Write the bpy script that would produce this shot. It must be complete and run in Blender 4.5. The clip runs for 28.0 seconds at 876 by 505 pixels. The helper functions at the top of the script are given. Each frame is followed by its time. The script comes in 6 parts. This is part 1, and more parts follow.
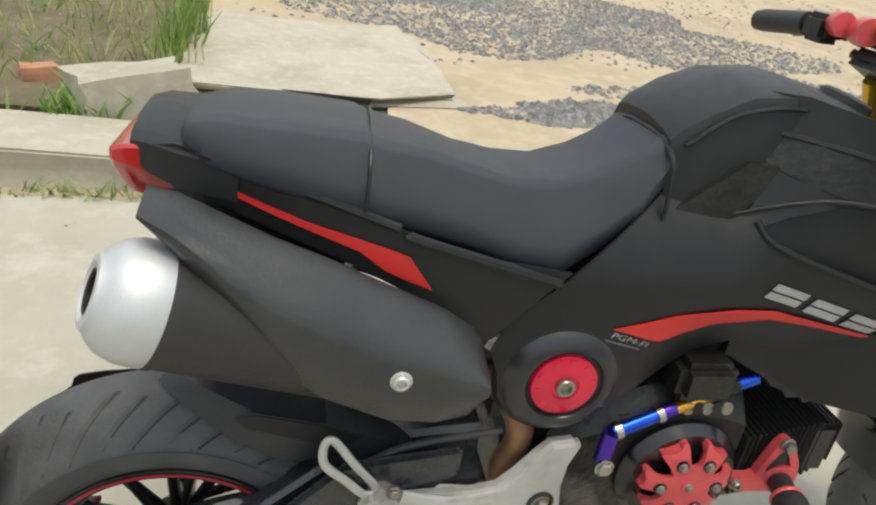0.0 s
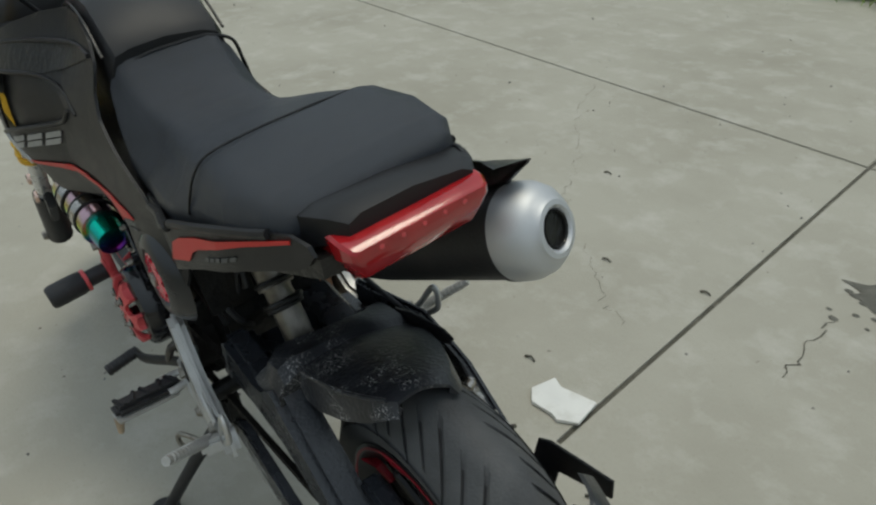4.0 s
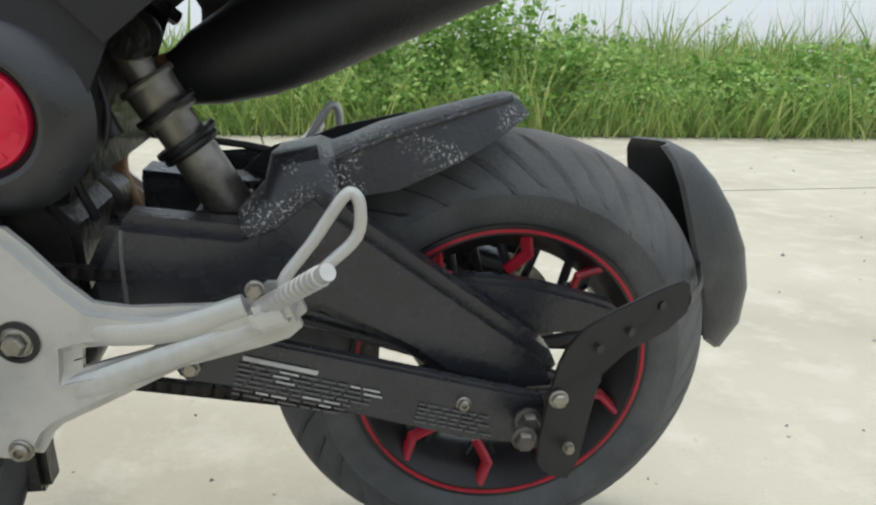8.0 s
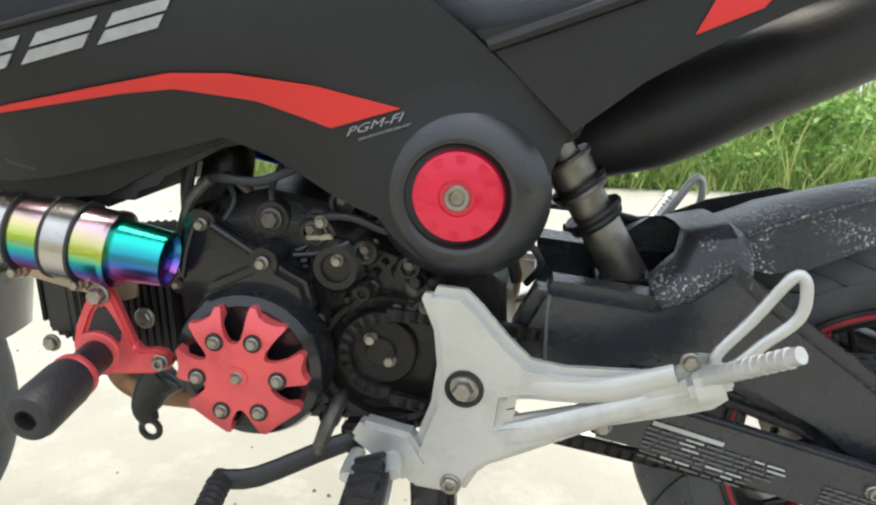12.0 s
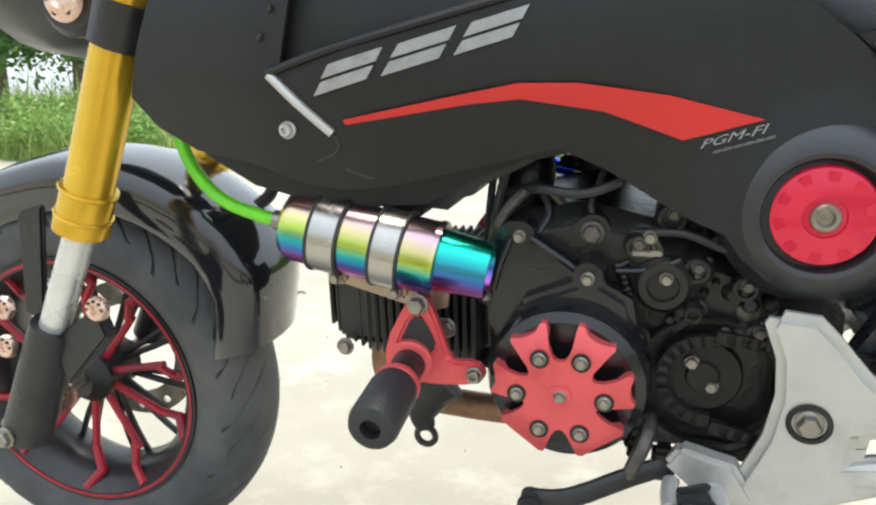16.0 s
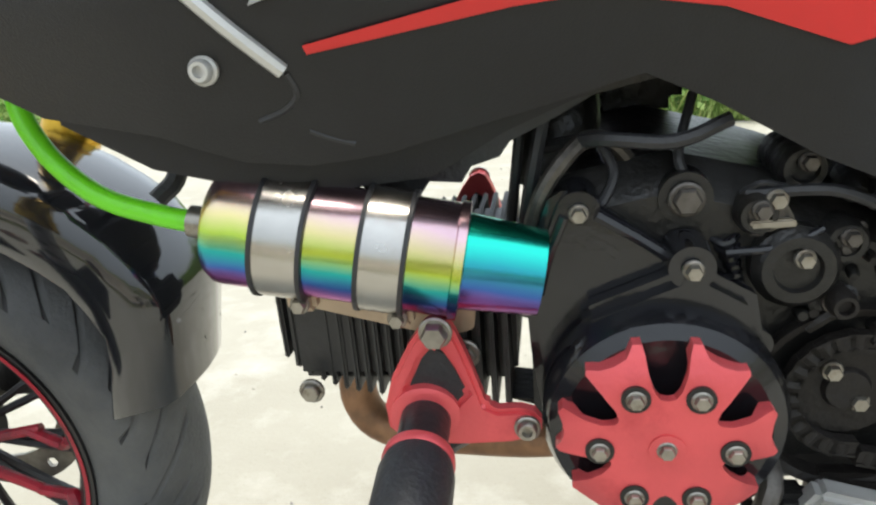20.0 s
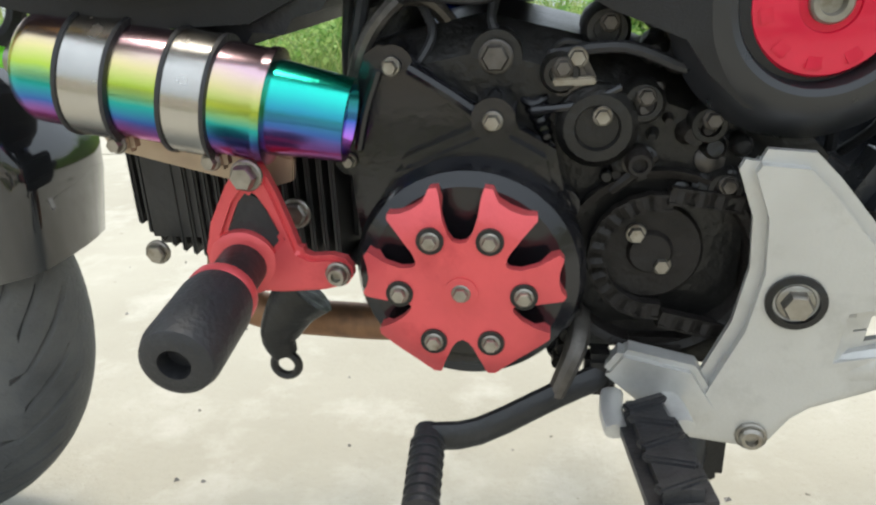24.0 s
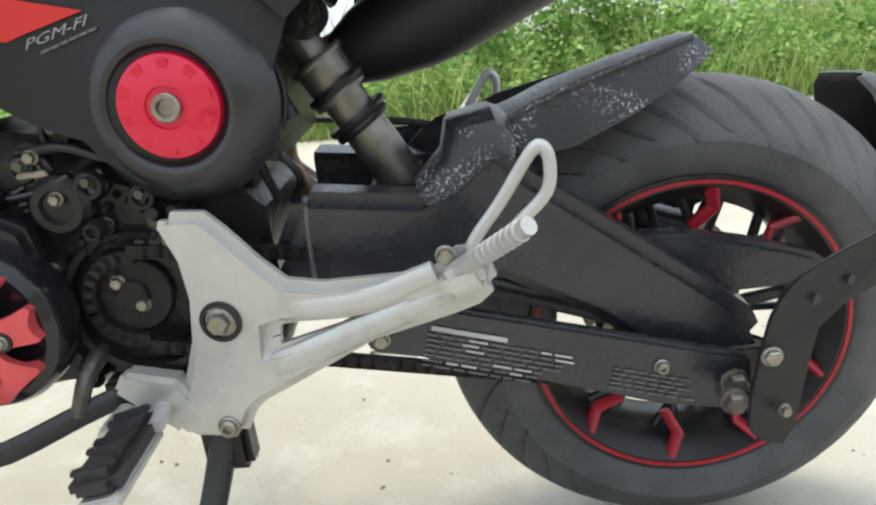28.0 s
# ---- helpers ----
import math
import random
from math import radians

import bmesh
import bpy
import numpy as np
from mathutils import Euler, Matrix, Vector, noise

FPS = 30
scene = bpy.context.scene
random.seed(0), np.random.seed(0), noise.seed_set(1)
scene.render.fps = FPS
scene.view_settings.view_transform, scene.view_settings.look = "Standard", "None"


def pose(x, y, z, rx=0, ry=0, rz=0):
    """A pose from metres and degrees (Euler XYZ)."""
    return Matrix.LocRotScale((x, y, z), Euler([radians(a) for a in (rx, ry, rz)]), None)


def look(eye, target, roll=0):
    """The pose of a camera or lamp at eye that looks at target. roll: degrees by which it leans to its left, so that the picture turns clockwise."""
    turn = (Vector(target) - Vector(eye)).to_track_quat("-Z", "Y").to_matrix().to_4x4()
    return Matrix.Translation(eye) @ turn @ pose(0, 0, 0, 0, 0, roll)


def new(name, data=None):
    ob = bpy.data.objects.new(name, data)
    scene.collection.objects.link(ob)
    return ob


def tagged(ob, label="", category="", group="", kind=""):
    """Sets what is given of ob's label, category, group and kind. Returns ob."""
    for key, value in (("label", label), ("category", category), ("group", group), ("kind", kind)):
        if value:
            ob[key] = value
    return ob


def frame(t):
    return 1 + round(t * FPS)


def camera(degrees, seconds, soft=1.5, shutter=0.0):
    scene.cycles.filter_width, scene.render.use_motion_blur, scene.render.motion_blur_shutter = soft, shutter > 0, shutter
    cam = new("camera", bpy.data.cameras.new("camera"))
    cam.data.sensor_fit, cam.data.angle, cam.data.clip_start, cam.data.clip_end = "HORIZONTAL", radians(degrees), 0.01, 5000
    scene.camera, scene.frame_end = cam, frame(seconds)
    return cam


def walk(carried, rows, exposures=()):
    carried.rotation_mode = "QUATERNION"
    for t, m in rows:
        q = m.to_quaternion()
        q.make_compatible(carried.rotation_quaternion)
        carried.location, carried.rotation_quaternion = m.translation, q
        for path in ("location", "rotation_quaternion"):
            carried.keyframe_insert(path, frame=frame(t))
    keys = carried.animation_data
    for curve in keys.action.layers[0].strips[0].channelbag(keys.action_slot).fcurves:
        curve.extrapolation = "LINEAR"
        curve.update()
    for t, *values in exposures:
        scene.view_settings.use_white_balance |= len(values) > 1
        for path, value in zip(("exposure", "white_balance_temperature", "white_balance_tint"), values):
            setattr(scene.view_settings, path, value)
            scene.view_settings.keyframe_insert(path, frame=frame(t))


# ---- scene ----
cam = camera(62.1, 28.0, soft=2.3)
PATH = [
    (0, (-0.099, 0.627, 1.006), (-0.517, -1.05, -0.002), 9.9),
    (0.5, (0.082, 0.619, 0.989), (-0.638, -0.948, -0.023), 5.3),
    (1, (0.289, 0.621, 1.01), (-0.852, -0.669, -0.006), 4.9),
    (1.5, (0.452, 0.593, 1.018), (-0.93, -0.476, 0.045), 4.0),
    (2, (0.531, 0.483, 1.019), (-1.042, -0.171, -0.029), 0.0),
    (2.5, (0.612, 0.3, 1.02), (-1.134, 0.09, 0.067), 1.2),
    (3, (0.698, 0.078, 1.035), (-1.027, 0.355, 0.062), 0.9),
    (3.5, (0.597, -0.135, 1.031), (-1.023, 0.602, 0.118), -2.4),
    (4, (0.484, -0.348, 1.019), (-0.885, 0.666, -0.028), -1.4),
    (4.5, (0.385, -0.57, 1.046), (-0.661, 0.723, -0.066), -3.2),
    (6.5, (-0.142, -0.585, 0.798), (0.014, 1.142, -0.198), 2.1),
    (7, (-0.124, -0.587, 0.566), (0.051, 1.351, 0.105), 0.8),
    (7.5, (-0.141, -0.65, 0.532), (0.094, 1.262, -0.005), -0.1),
    (8, (-0.143, -0.688, 0.539), (0.105, 1.222, 0.001), 0.2),
    (8.5, (-0.169, -0.699, 0.561), (-0.037, 1.244, 0.108), 0.4),
    (9, (-0.201, -0.713, 0.584), (-0.165, 1.261, 0.264), 0.7),
    (9.5, (-0.227, -0.719, 0.591), (-0.22, 1.26, 0.304), 1.8),
    (10, (-0.265, -0.717, 0.576), (-0.34, 1.238, 0.16), 1.7),
    (10.5, (-0.288, -0.723, 0.566), (-0.419, 1.222, 0.121), 1.7),
    (11, (-0.301, -0.724, 0.567), (-0.493, 1.215, 0.118), 0.5),
    (11.5, (-0.312, -0.727, 0.568), (-0.567, 1.206, 0.123), -0.6),
    (12, (-0.318, -0.726, 0.569), (-0.611, 1.209, 0.155), -0.4),
    (12.5, (-0.322, -0.727, 0.589), (-0.64, 1.211, 0.212), -0.9),
    (13, (-0.341, -0.741, 0.595), (-0.81, 1.18, 0.293), -0.7),
    (13.5, (-0.376, -0.741, 0.601), (-0.893, 1.173, 0.342), 0.8),
    (15.5, (-0.489, -0.74, 0.589), (-1.134, 1.117, 0.223), -1.0),
    (16, (-0.492, -0.738, 0.581), (-1.093, 1.122, 0.159), -0.6),
    (16.5, (-0.526, -0.699, 0.569), (-1.155, 1.16, 0.181), -3.3),
    (17, (-0.595, -0.64, 0.549), (-1.239, 1.213, 0.16), -6.2),
    (17.5, (-0.621, -0.601, 0.551), (-1.227, 1.258, 0.128), -7.4),
    (18, (-0.624, -0.577, 0.544), (-1.241, 1.274, 0.103), -8.7),
    (18.5, (-0.677, -0.58, 0.586), (-1.321, 1.258, 0.13), -8.9),
    (19, (-0.686, -0.572, 0.575), (-1.196, 1.277, 0.008), -7.2),
    (19.5, (-0.648, -0.547, 0.565), (-1.003, 1.335, -0.013), -4.4),
    (20, (-0.623, -0.546, 0.561), (-0.947, 1.349, 0.008), -4.1),
    (20.5, (-0.605, -0.538, 0.555), (-0.879, 1.368, 0.015), -3.0),
    (21, (-0.558, -0.53, 0.554), (-0.752, 1.4, 0.067), -2.5),
    (21.5, (-0.503, -0.51, 0.538), (-0.61, 1.434, 0.08), -2.4),
    (22, (-0.485, -0.514, 0.534), (-0.534, 1.427, 0.052), -1.0),
    (22.5, (-0.488, -0.525, 0.495), (-0.546, 1.388, -0.085), 0.3),
    (24.5, (-0.527, -0.571, 0.494), (-0.852, 1.301, -0.133), -2.3),
    (25, (-0.492, -0.561, 0.496), (-0.68, 1.331, -0.127), 1.1),
    (25.5, (-0.372, -0.581, 0.493), (-0.617, 1.306, -0.125), 1.2),
    (26, (-0.289, -0.623, 0.489), (-0.426, 1.279, -0.115), -2.0),
    (26.5, (-0.211, -0.64, 0.497), (-0.181, 1.278, -0.069), -2.6),
    (27, (-0.16, -0.645, 0.505), (-0.075, 1.269, -0.07), -4.5),
    (27.5, (-0.158, -0.653, 0.511), (-0.122, 1.267, -0.046), -6.5),
    (28, (-0.19, -0.671, 0.513), (-0.282, 1.252, -0.028), -6.5),
]
walk(cam, [(t, look(eye, target, roll)) for t, eye, target, roll in PATH],
     exposures=((0, 0.5, 6850, 10), (1, 0.2, 6750, 9), (2, -0.36, 6550, 6), (3, -0.6, 6450, 4), (4, -0.46, 6350, 5), (6.5, 0.1, 6500, 10), (7, 0.48, 6500, 10), (8, 0.6, 6500, 10), (9, 0.75, 6500, 10), (10, 0.95, 6500, 10), (12, 1.2, 6500, 10), (13, 1.38, 6500, 10), (16, 1.2, 6500, 10), (17, 1.15, 6500, 10), (18, 1, 6500, 10), (19, 0.95, 6500, 10), (20, 1.08, 6500, 10), (21, 1.4, 6500, 10), (22, 1.88, 6500, 10), (22.5, 1.75, 6500, 10), (24.5, 0.75, 6500, 10), (25, 0.6, 6500, 10), (26, 0.92, 6500, 10), (27, 1.08, 6500, 10), (28, 1.05, 6500, 10)))

LEAN = pose(0, 0, 0, 4.0, 0, 0)   # the motorcycle leans on its side stand
W = bpy.data.worlds.new("sky"); scene.world = W; W.use_nodes = True
nt = W.node_tree; sky = nt.nodes.new("ShaderNodeTexSky"); sky.sky_type = "NISHITA"; sky.sun_disc = False
sky.sun_elevation, sky.sun_rotation = radians(80), radians(353)
haze = nt.nodes.new("ShaderNodeMix"); haze.data_type = "RGBA"; haze.inputs["Factor"].default_value = 0.82   # thin bright overcast
nt.links.new(sky.outputs[0], haze.inputs["A"]); haze.inputs["B"].default_value = (7.5, 8.3, 8.9, 1)
tc = nt.nodes.new("ShaderNodeTexCoord"); up_ = nt.nodes.new("ShaderNodeSeparateXYZ"); nt.links.new(tc.outputs["Generated"], up_.inputs[0])
rise = nt.nodes.new("ShaderNodeMapRange"); rise.inputs["From Max"].default_value = 1.0; rise.inputs["To Min"].default_value, rise.inputs["To Max"].default_value = 0.62, 1.45   # an overcast sky is brighter overhead
nt.links.new(up_.outputs["Z"], rise.inputs["Value"])
dome = nt.nodes.new("ShaderNodeVectorMath"); dome.operation = "SCALE"; nt.links.new(haze.outputs["Result"], dome.inputs[0]); nt.links.new(rise.outputs["Result"], dome.inputs["Scale"])
nt.links.new(dome.outputs["Vector"], nt.nodes["Background"].inputs[0]); nt.nodes["Background"].inputs[1].default_value = 0.10
sun = new("sun", bpy.data.lights.new("sun", "SUN")); sun.data.energy = 1.5; sun.data.angle = radians(20); sun.data.color = (1.0, 0.90, 0.74)
sun.matrix_world = look((-0.02, 0.17, 0.98), (0, 0, 0))


# ---------------- materials ----------------
def mat(name, color, rough=0.5, metal=0.0, var=0.12, scale=40.0, bump=0.0, bump_scale=200.0, second=None, second_at=(0.55, 0.75), second_scale=6.0, coat=0.0, spec=0.5, rough_var=0.1, emit=0.0):
    m = bpy.data.materials.new(name); m.use_nodes = True
    t = m.node_tree; n, l = t.nodes, t.links; b = n["Principled BSDF"]
    tc = n.new("ShaderNodeTexCoord")
    a = n.new("ShaderNodeTexNoise"); a.inputs["Scale"].default_value = scale; a.inputs["Detail"].default_value = 6
    l.new(tc.outputs["Object"], a.inputs["Vector"])
    r = n.new("ShaderNodeValToRGB")
    lo, hi = [max(0, c * (1 - var)) for c in color], [min(1, c * (1 + var)) for c in color]
    r.color_ramp.elements[0].color, r.color_ramp.elements[1].color = (*lo, 1), (*hi, 1)
    r.color_ramp.elements[0].position, r.color_ramp.elements[1].position = 0.3, 0.7
    l.new(a.outputs["Fac"], r.inputs["Fac"])
    col = r.outputs["Color"]
    if second:
        c2 = n.new("ShaderNodeTexNoise"); c2.inputs["Scale"].default_value = second_scale; c2.inputs["Detail"].default_value = 8; c2.inputs["Roughness"].default_value = 0.65
        l.new(tc.outputs["Object"], c2.inputs["Vector"])
        r2 = n.new("ShaderNodeMapRange"); r2.inputs["From Min"].default_value, r2.inputs["From Max"].default_value = second_at
        l.new(c2.outputs["Fac"], r2.inputs["Value"])
        mx = n.new("ShaderNodeMix"); mx.data_type = "RGBA"
        l.new(r2.outputs["Result"], mx.inputs["Factor"]); l.new(col, mx.inputs["A"]); mx.inputs["B"].default_value = (*second, 1)
        col = mx.outputs["Result"]
    l.new(col, b.inputs["Base Color"])
    rr = n.new("ShaderNodeMapRange"); rr.inputs["To Min"].default_value, rr.inputs["To Max"].default_value = max(0.02, rough - rough_var), min(1, rough + rough_var)
    l.new(a.outputs["Fac"], rr.inputs["Value"]); l.new(rr.outputs["Result"], b.inputs["Roughness"])
    b.inputs["Metallic"].default_value = metal
    b.inputs["Specular IOR Level"].default_value = spec
    b.inputs["Coat Weight"].default_value = coat
    if emit:
        l.new(col, b.inputs["Emission Color"]); b.inputs["Emission Strength"].default_value = emit
    if bump:
        k = n.new("ShaderNodeTexNoise"); k.inputs["Scale"].default_value = bump_scale; k.inputs["Detail"].default_value = 4
        l.new(tc.outputs["Object"], k.inputs["Vector"])
        bp = n.new("ShaderNodeBump"); bp.inputs["Strength"].default_value = bump; bp.inputs["Distance"].default_value = 0.002
        l.new(k.outputs["Fac"], bp.inputs["Height"]); l.new(bp.outputs["Normal"], b.inputs["Normal"])
    return m


def rainbow(name, stops, low, high):
    """Burnt-titanium metal whose tint runs round the tube with height; reflection colour is painted in."""
    m = bpy.data.materials.new(name); m.use_nodes = True
    t = m.node_tree; n, l = t.nodes, t.links; b = n["Principled BSDF"]
    tc = n.new("ShaderNodeTexCoord"); sep = n.new("ShaderNodeSeparateXYZ"); l.new(tc.outputs["Object"], sep.inputs[0])
    no = n.new("ShaderNodeTexNoise"); no.inputs["Scale"].default_value = 30; l.new(tc.outputs["Object"], no.inputs["Vector"])
    ad = n.new("ShaderNodeMath"); ad.operation = "MULTIPLY_ADD"; ad.inputs[1].default_value = 0.006; l.new(no.outputs["Fac"], ad.inputs[0]); l.new(sep.outputs["Z"], ad.inputs[2])
    sl = n.new("ShaderNodeMath"); sl.operation = "MULTIPLY_ADD"; sl.inputs[1].default_value = 0.24; l.new(sep.outputs["X"], sl.inputs[0]); l.new(ad.outputs[0], sl.inputs[2])
    mr = n.new("ShaderNodeMapRange"); mr.inputs["From Min"].default_value, mr.inputs["From Max"].default_value = low, high
    l.new(sl.outputs[0], mr.inputs["Value"])
    r = n.new("ShaderNodeValToRGB"); el = r.color_ramp.elements
    while len(el) < len(stops): el.new(0.5)
    for e, (p, c) in zip(el, stops): e.position, e.color = p, (*c, 1)
    l.new(mr.outputs["Result"], r.inputs["Fac"]); l.new(r.outputs["Color"], b.inputs["Base Color"])
    b.inputs["Metallic"].default_value, b.inputs["Roughness"].default_value = 1.0, 0.22
    return m


M_PANEL = mat("matt_black_plastic", (0.0125, 0.0125, 0.0135), 0.38, var=0.10, scale=60, bump=0.25, bump_scale=900, second=(0.018, 0.018, 0.019), second_at=(0.5, 0.8), second_scale=9, spec=0.34)
M_SEAT = mat("seat_vinyl", (0.024, 0.028, 0.036), 0.44, var=0.15, scale=30, bump=0.6, bump_scale=1400)
M_GLOSS = mat("gloss_black_paint", (0.014, 0.015, 0.018), 0.10, var=0.1, scale=20, coat=0.6, spec=0.6, rough_var=0.05, second=(0.05, 0.05, 0.05), second_at=(0.6, 0.9), second_scale=8)
M_BLACK = mat("worn_black_metal", (0.016, 0.016, 0.017), 0.42, 0.0, var=0.3, scale=35, bump=0.4, bump_scale=160, second=(0.06, 0.055, 0.05), second_at=(0.58, 0.85), second_scale=14)
M_ARM = mat("black_swingarm_paint", (0.019, 0.021, 0.026), 0.27, spec=0.65, var=0.2, scale=30, bump=0.3, bump_scale=240, second=(0.05, 0.05, 0.052), second_at=(0.55, 0.9), second_scale=9)
M_SPECK = mat("mud_speckled_black", (0.021, 0.022, 0.026), 0.36, var=0.2, scale=25, bump=0.5, bump_scale=180, second=(0.40, 0.39, 0.38), second_at=(0.545, 0.60), second_scale=330)
def clustered(m, scale, low, high):
    """Keeps a material's second colour to loose patches on the chain side."""
    n, l = m.node_tree.nodes, m.node_tree.links
    mx = next(k for k in n if k.bl_idname == "ShaderNodeMix"); src = mx.inputs["Factor"].links[0].from_socket
    tc = next(k for k in n if k.bl_idname == "ShaderNodeTexCoord")
    big = n.new("ShaderNodeTexNoise"); big.inputs["Scale"].default_value = scale; big.inputs["Detail"].default_value = 3; l.new(tc.outputs["Object"], big.inputs["Vector"])
    r = n.new("ShaderNodeMapRange"); r.inputs["From Min"].default_value, r.inputs["From Max"].default_value = low, high; l.new(big.outputs["Fac"], r.inputs["Value"])
    k = n.new("ShaderNodeMath"); k.operation = "MULTIPLY"; l.new(src, k.inputs[0]); l.new(r.outputs["Result"], k.inputs[1])
    sep = n.new("ShaderNodeSeparateXYZ"); l.new(tc.outputs["Object"], sep.inputs[0])
    e = n.new("ShaderNodeMapRange"); e.inputs["From Min"].default_value, e.inputs["From Max"].default_value = .05, .0; l.new(sep.outputs["Y"], e.inputs["Value"])
    k2 = n.new("ShaderNodeMath"); k2.operation = "MULTIPLY"; l.new(k.outputs["Value"], k2.inputs[0]); l.new(e.outputs["Result"], k2.inputs[1]); l.new(k2.outputs["Value"], mx.inputs["Factor"])
clustered(M_SPECK, 26, .44, .58)
M_DOME = mat("smooth_black_dome", (0.016, 0.017, 0.020), 0.30, var=0.08, scale=40, spec=0.6, second=(0.024, 0.024, 0.026), second_at=(0.5, 0.8), second_scale=12)
M_DARK = mat("oily_dark_metal", (0.013, 0.0125, 0.012), 0.33, var=0.5, scale=25, bump=0.8, bump_scale=120, second=(0.030, 0.026, 0.021), second_at=(0.55, 0.8), second_scale=26, spec=0.38)
M_GRIME = mat("brown_grimy_casting", (0.014, 0.0115, 0.010), 0.50, var=0.5, scale=40, bump=0.8, bump_scale=150, second=(0.015, 0.013, 0.012), second_at=(0.45, 0.6), second_scale=20, spec=0.3)
M_ENGINE = mat("black_engine_paint", (0.010, 0.010, 0.012), 0.15, var=0.15, scale=30, coat=0.2, spec=0.45, bump=0.12, bump_scale=200, second=(0.022, 0.022, 0.021), second_at=(0.62, 0.88), second_scale=16)
M_RUBBER = mat("tyre_rubber", (0.066, 0.068, 0.071), 0.66, var=0.25, scale=24, bump=0.5, bump_scale=260, second=(0.125, 0.122, 0.115), second_at=(0.5, 0.8), second_scale=7)
# undusted groove rubber, its dark tone also standing in for groove shade
M_GROOVE = mat("unworn_shaded_groove_rubber", (0.028, 0.028, 0.030), 0.8, var=0.2, scale=60)
M_SOFT = mat("black_rubber", (0.020, 0.020, 0.022), 0.50, var=0.2, scale=60, bump=0.4, bump_scale=300, second=(0.06, 0.06, 0.06), second_at=(0.6, 0.85), second_scale=30)
M_DULL = mat("dull_oily_steel", (0.11, 0.10, 0.09), 0.45, 0.7, var=0.3, scale=90, second=(0.04, 0.035, 0.03), second_at=(0.5, 0.75), second_scale=60)
M_BRONZE = mat("dirty_bronze_metal", (0.21, 0.195, 0.17), 0.36, 0.7, var=0.25, scale=40, bump=0.3, bump_scale=160, second=(0.07, 0.06, 0.05), second_at=(0.5, 0.8), second_scale=22)
M_FLAP = mat("scuffed_flap_plastic", (0.030, 0.032, 0.034), 0.34, var=0.2, scale=30, bump=0.2, bump_scale=200, second=(0.075, 0.075, 0.072), second_at=(0.55, 0.85), second_scale=12)
M_SHIELD = mat("satin_black_shield", (0.028, 0.029, 0.031), 0.34, var=0.15, scale=30, bump=0.2, bump_scale=300, second=(0.045, 0.045, 0.046), second_at=(0.5, 0.8), second_scale=8)
M_RED = mat("red_vinyl", (0.56, 0.020, 0.018), 0.42, var=0.06, scale=20)
M_REDCAP = mat("red_anodised_cap", (0.64, 0.012, 0.050), 0.22, 0.25, var=0.06, scale=40, coat=0.3)
M_PINK = mat("faded_red_anodised", (0.66, 0.092, 0.100), 0.34, 0.35, var=0.10, scale=30, bump=0.15, bump_scale=300, second=(0.42, 0.035, 0.045), second_at=(0.55, 0.8), second_scale=18)
M_RIMRED = mat("red_rim_stripe", (0.36, 0.010, 0.026), 0.4, var=0.15, scale=40, second=(0.09, 0.012, 0.016), second_at=(0.50, 0.70), second_scale=20)
M_RIM = mat("black_rim", (0.014, 0.013, 0.014), 0.35, var=0.3, scale=40, second=(0.05, 0.04, 0.035), second_at=(0.55, 0.8), second_scale=14)
M_CAST = mat("satin_cast_aluminium", (0.51, 0.505, 0.485), 0.38, 0.5, var=0.06, scale=30, bump=0.15, bump_scale=500, second=(0.34, 0.33, 0.31), second_at=(0.52, 0.80), second_scale=16)
M_STEEL = mat("dull_bolt_steel", (0.30, 0.28, 0.245), 0.36, 0.85, var=0.2, scale=120, second=(0.15, 0.11, 0.07), second_at=(0.55, 0.75), second_scale=80)
M_CHROME = mat("brushed_stainless", (0.45, 0.435, 0.41), 0.24, 1.0, var=0.05, scale=60, second=(0.40, 0.34, 0.28), second_at=(0.5, 0.8), second_scale=12)
M_SILVER = mat("sandblasted_silver_cap", (0.55, 0.56, 0.57), 0.50, 0.6, var=0.04, scale=30, bump=0.15, bump_scale=700)
M_BADGE = mat("satin_silver_badge", (0.34, 0.345, 0.35), 0.34, 0.45, var=0.10, scale=60, second=(0.22, 0.22, 0.225), second_at=(0.5, 0.8), second_scale=40)
M_COPPER = mat("copper_tone_bolt", (0.72, 0.52, 0.43), 0.25, 0.9, var=0.12, scale=90)
M_GOLD = mat("gold_anodised_fork", (0.66, 0.40, 0.035), 0.24, 0.65, var=0.05, scale=30, second=(0.60, 0.36, 0.03), second_at=(0.55, 0.85), second_scale=10)
M_STANCHION = mat("fork_stanchion", (0.66, 0.66, 0.65), 0.28, 0.6, var=0.05, scale=40)
M_BROWNRUB = mat("dusty_brown_rubber", (0.040, 0.033, 0.024), 0.6, var=0.3, scale=50, second=(0.07, 0.06, 0.045), second_at=(0.5, 0.8), second_scale=20)
M_FIN = mat("dusty_black_fins", (0.030, 0.029, 0.028), 0.5, var=0.3, scale=40, second=(0.06, 0.057, 0.052), second_at=(0.55, 0.85), second_scale=30)
M_HOSE = mat("green_hose", (0.14, 0.60, 0.012), 0.35, var=0.1, scale=40)
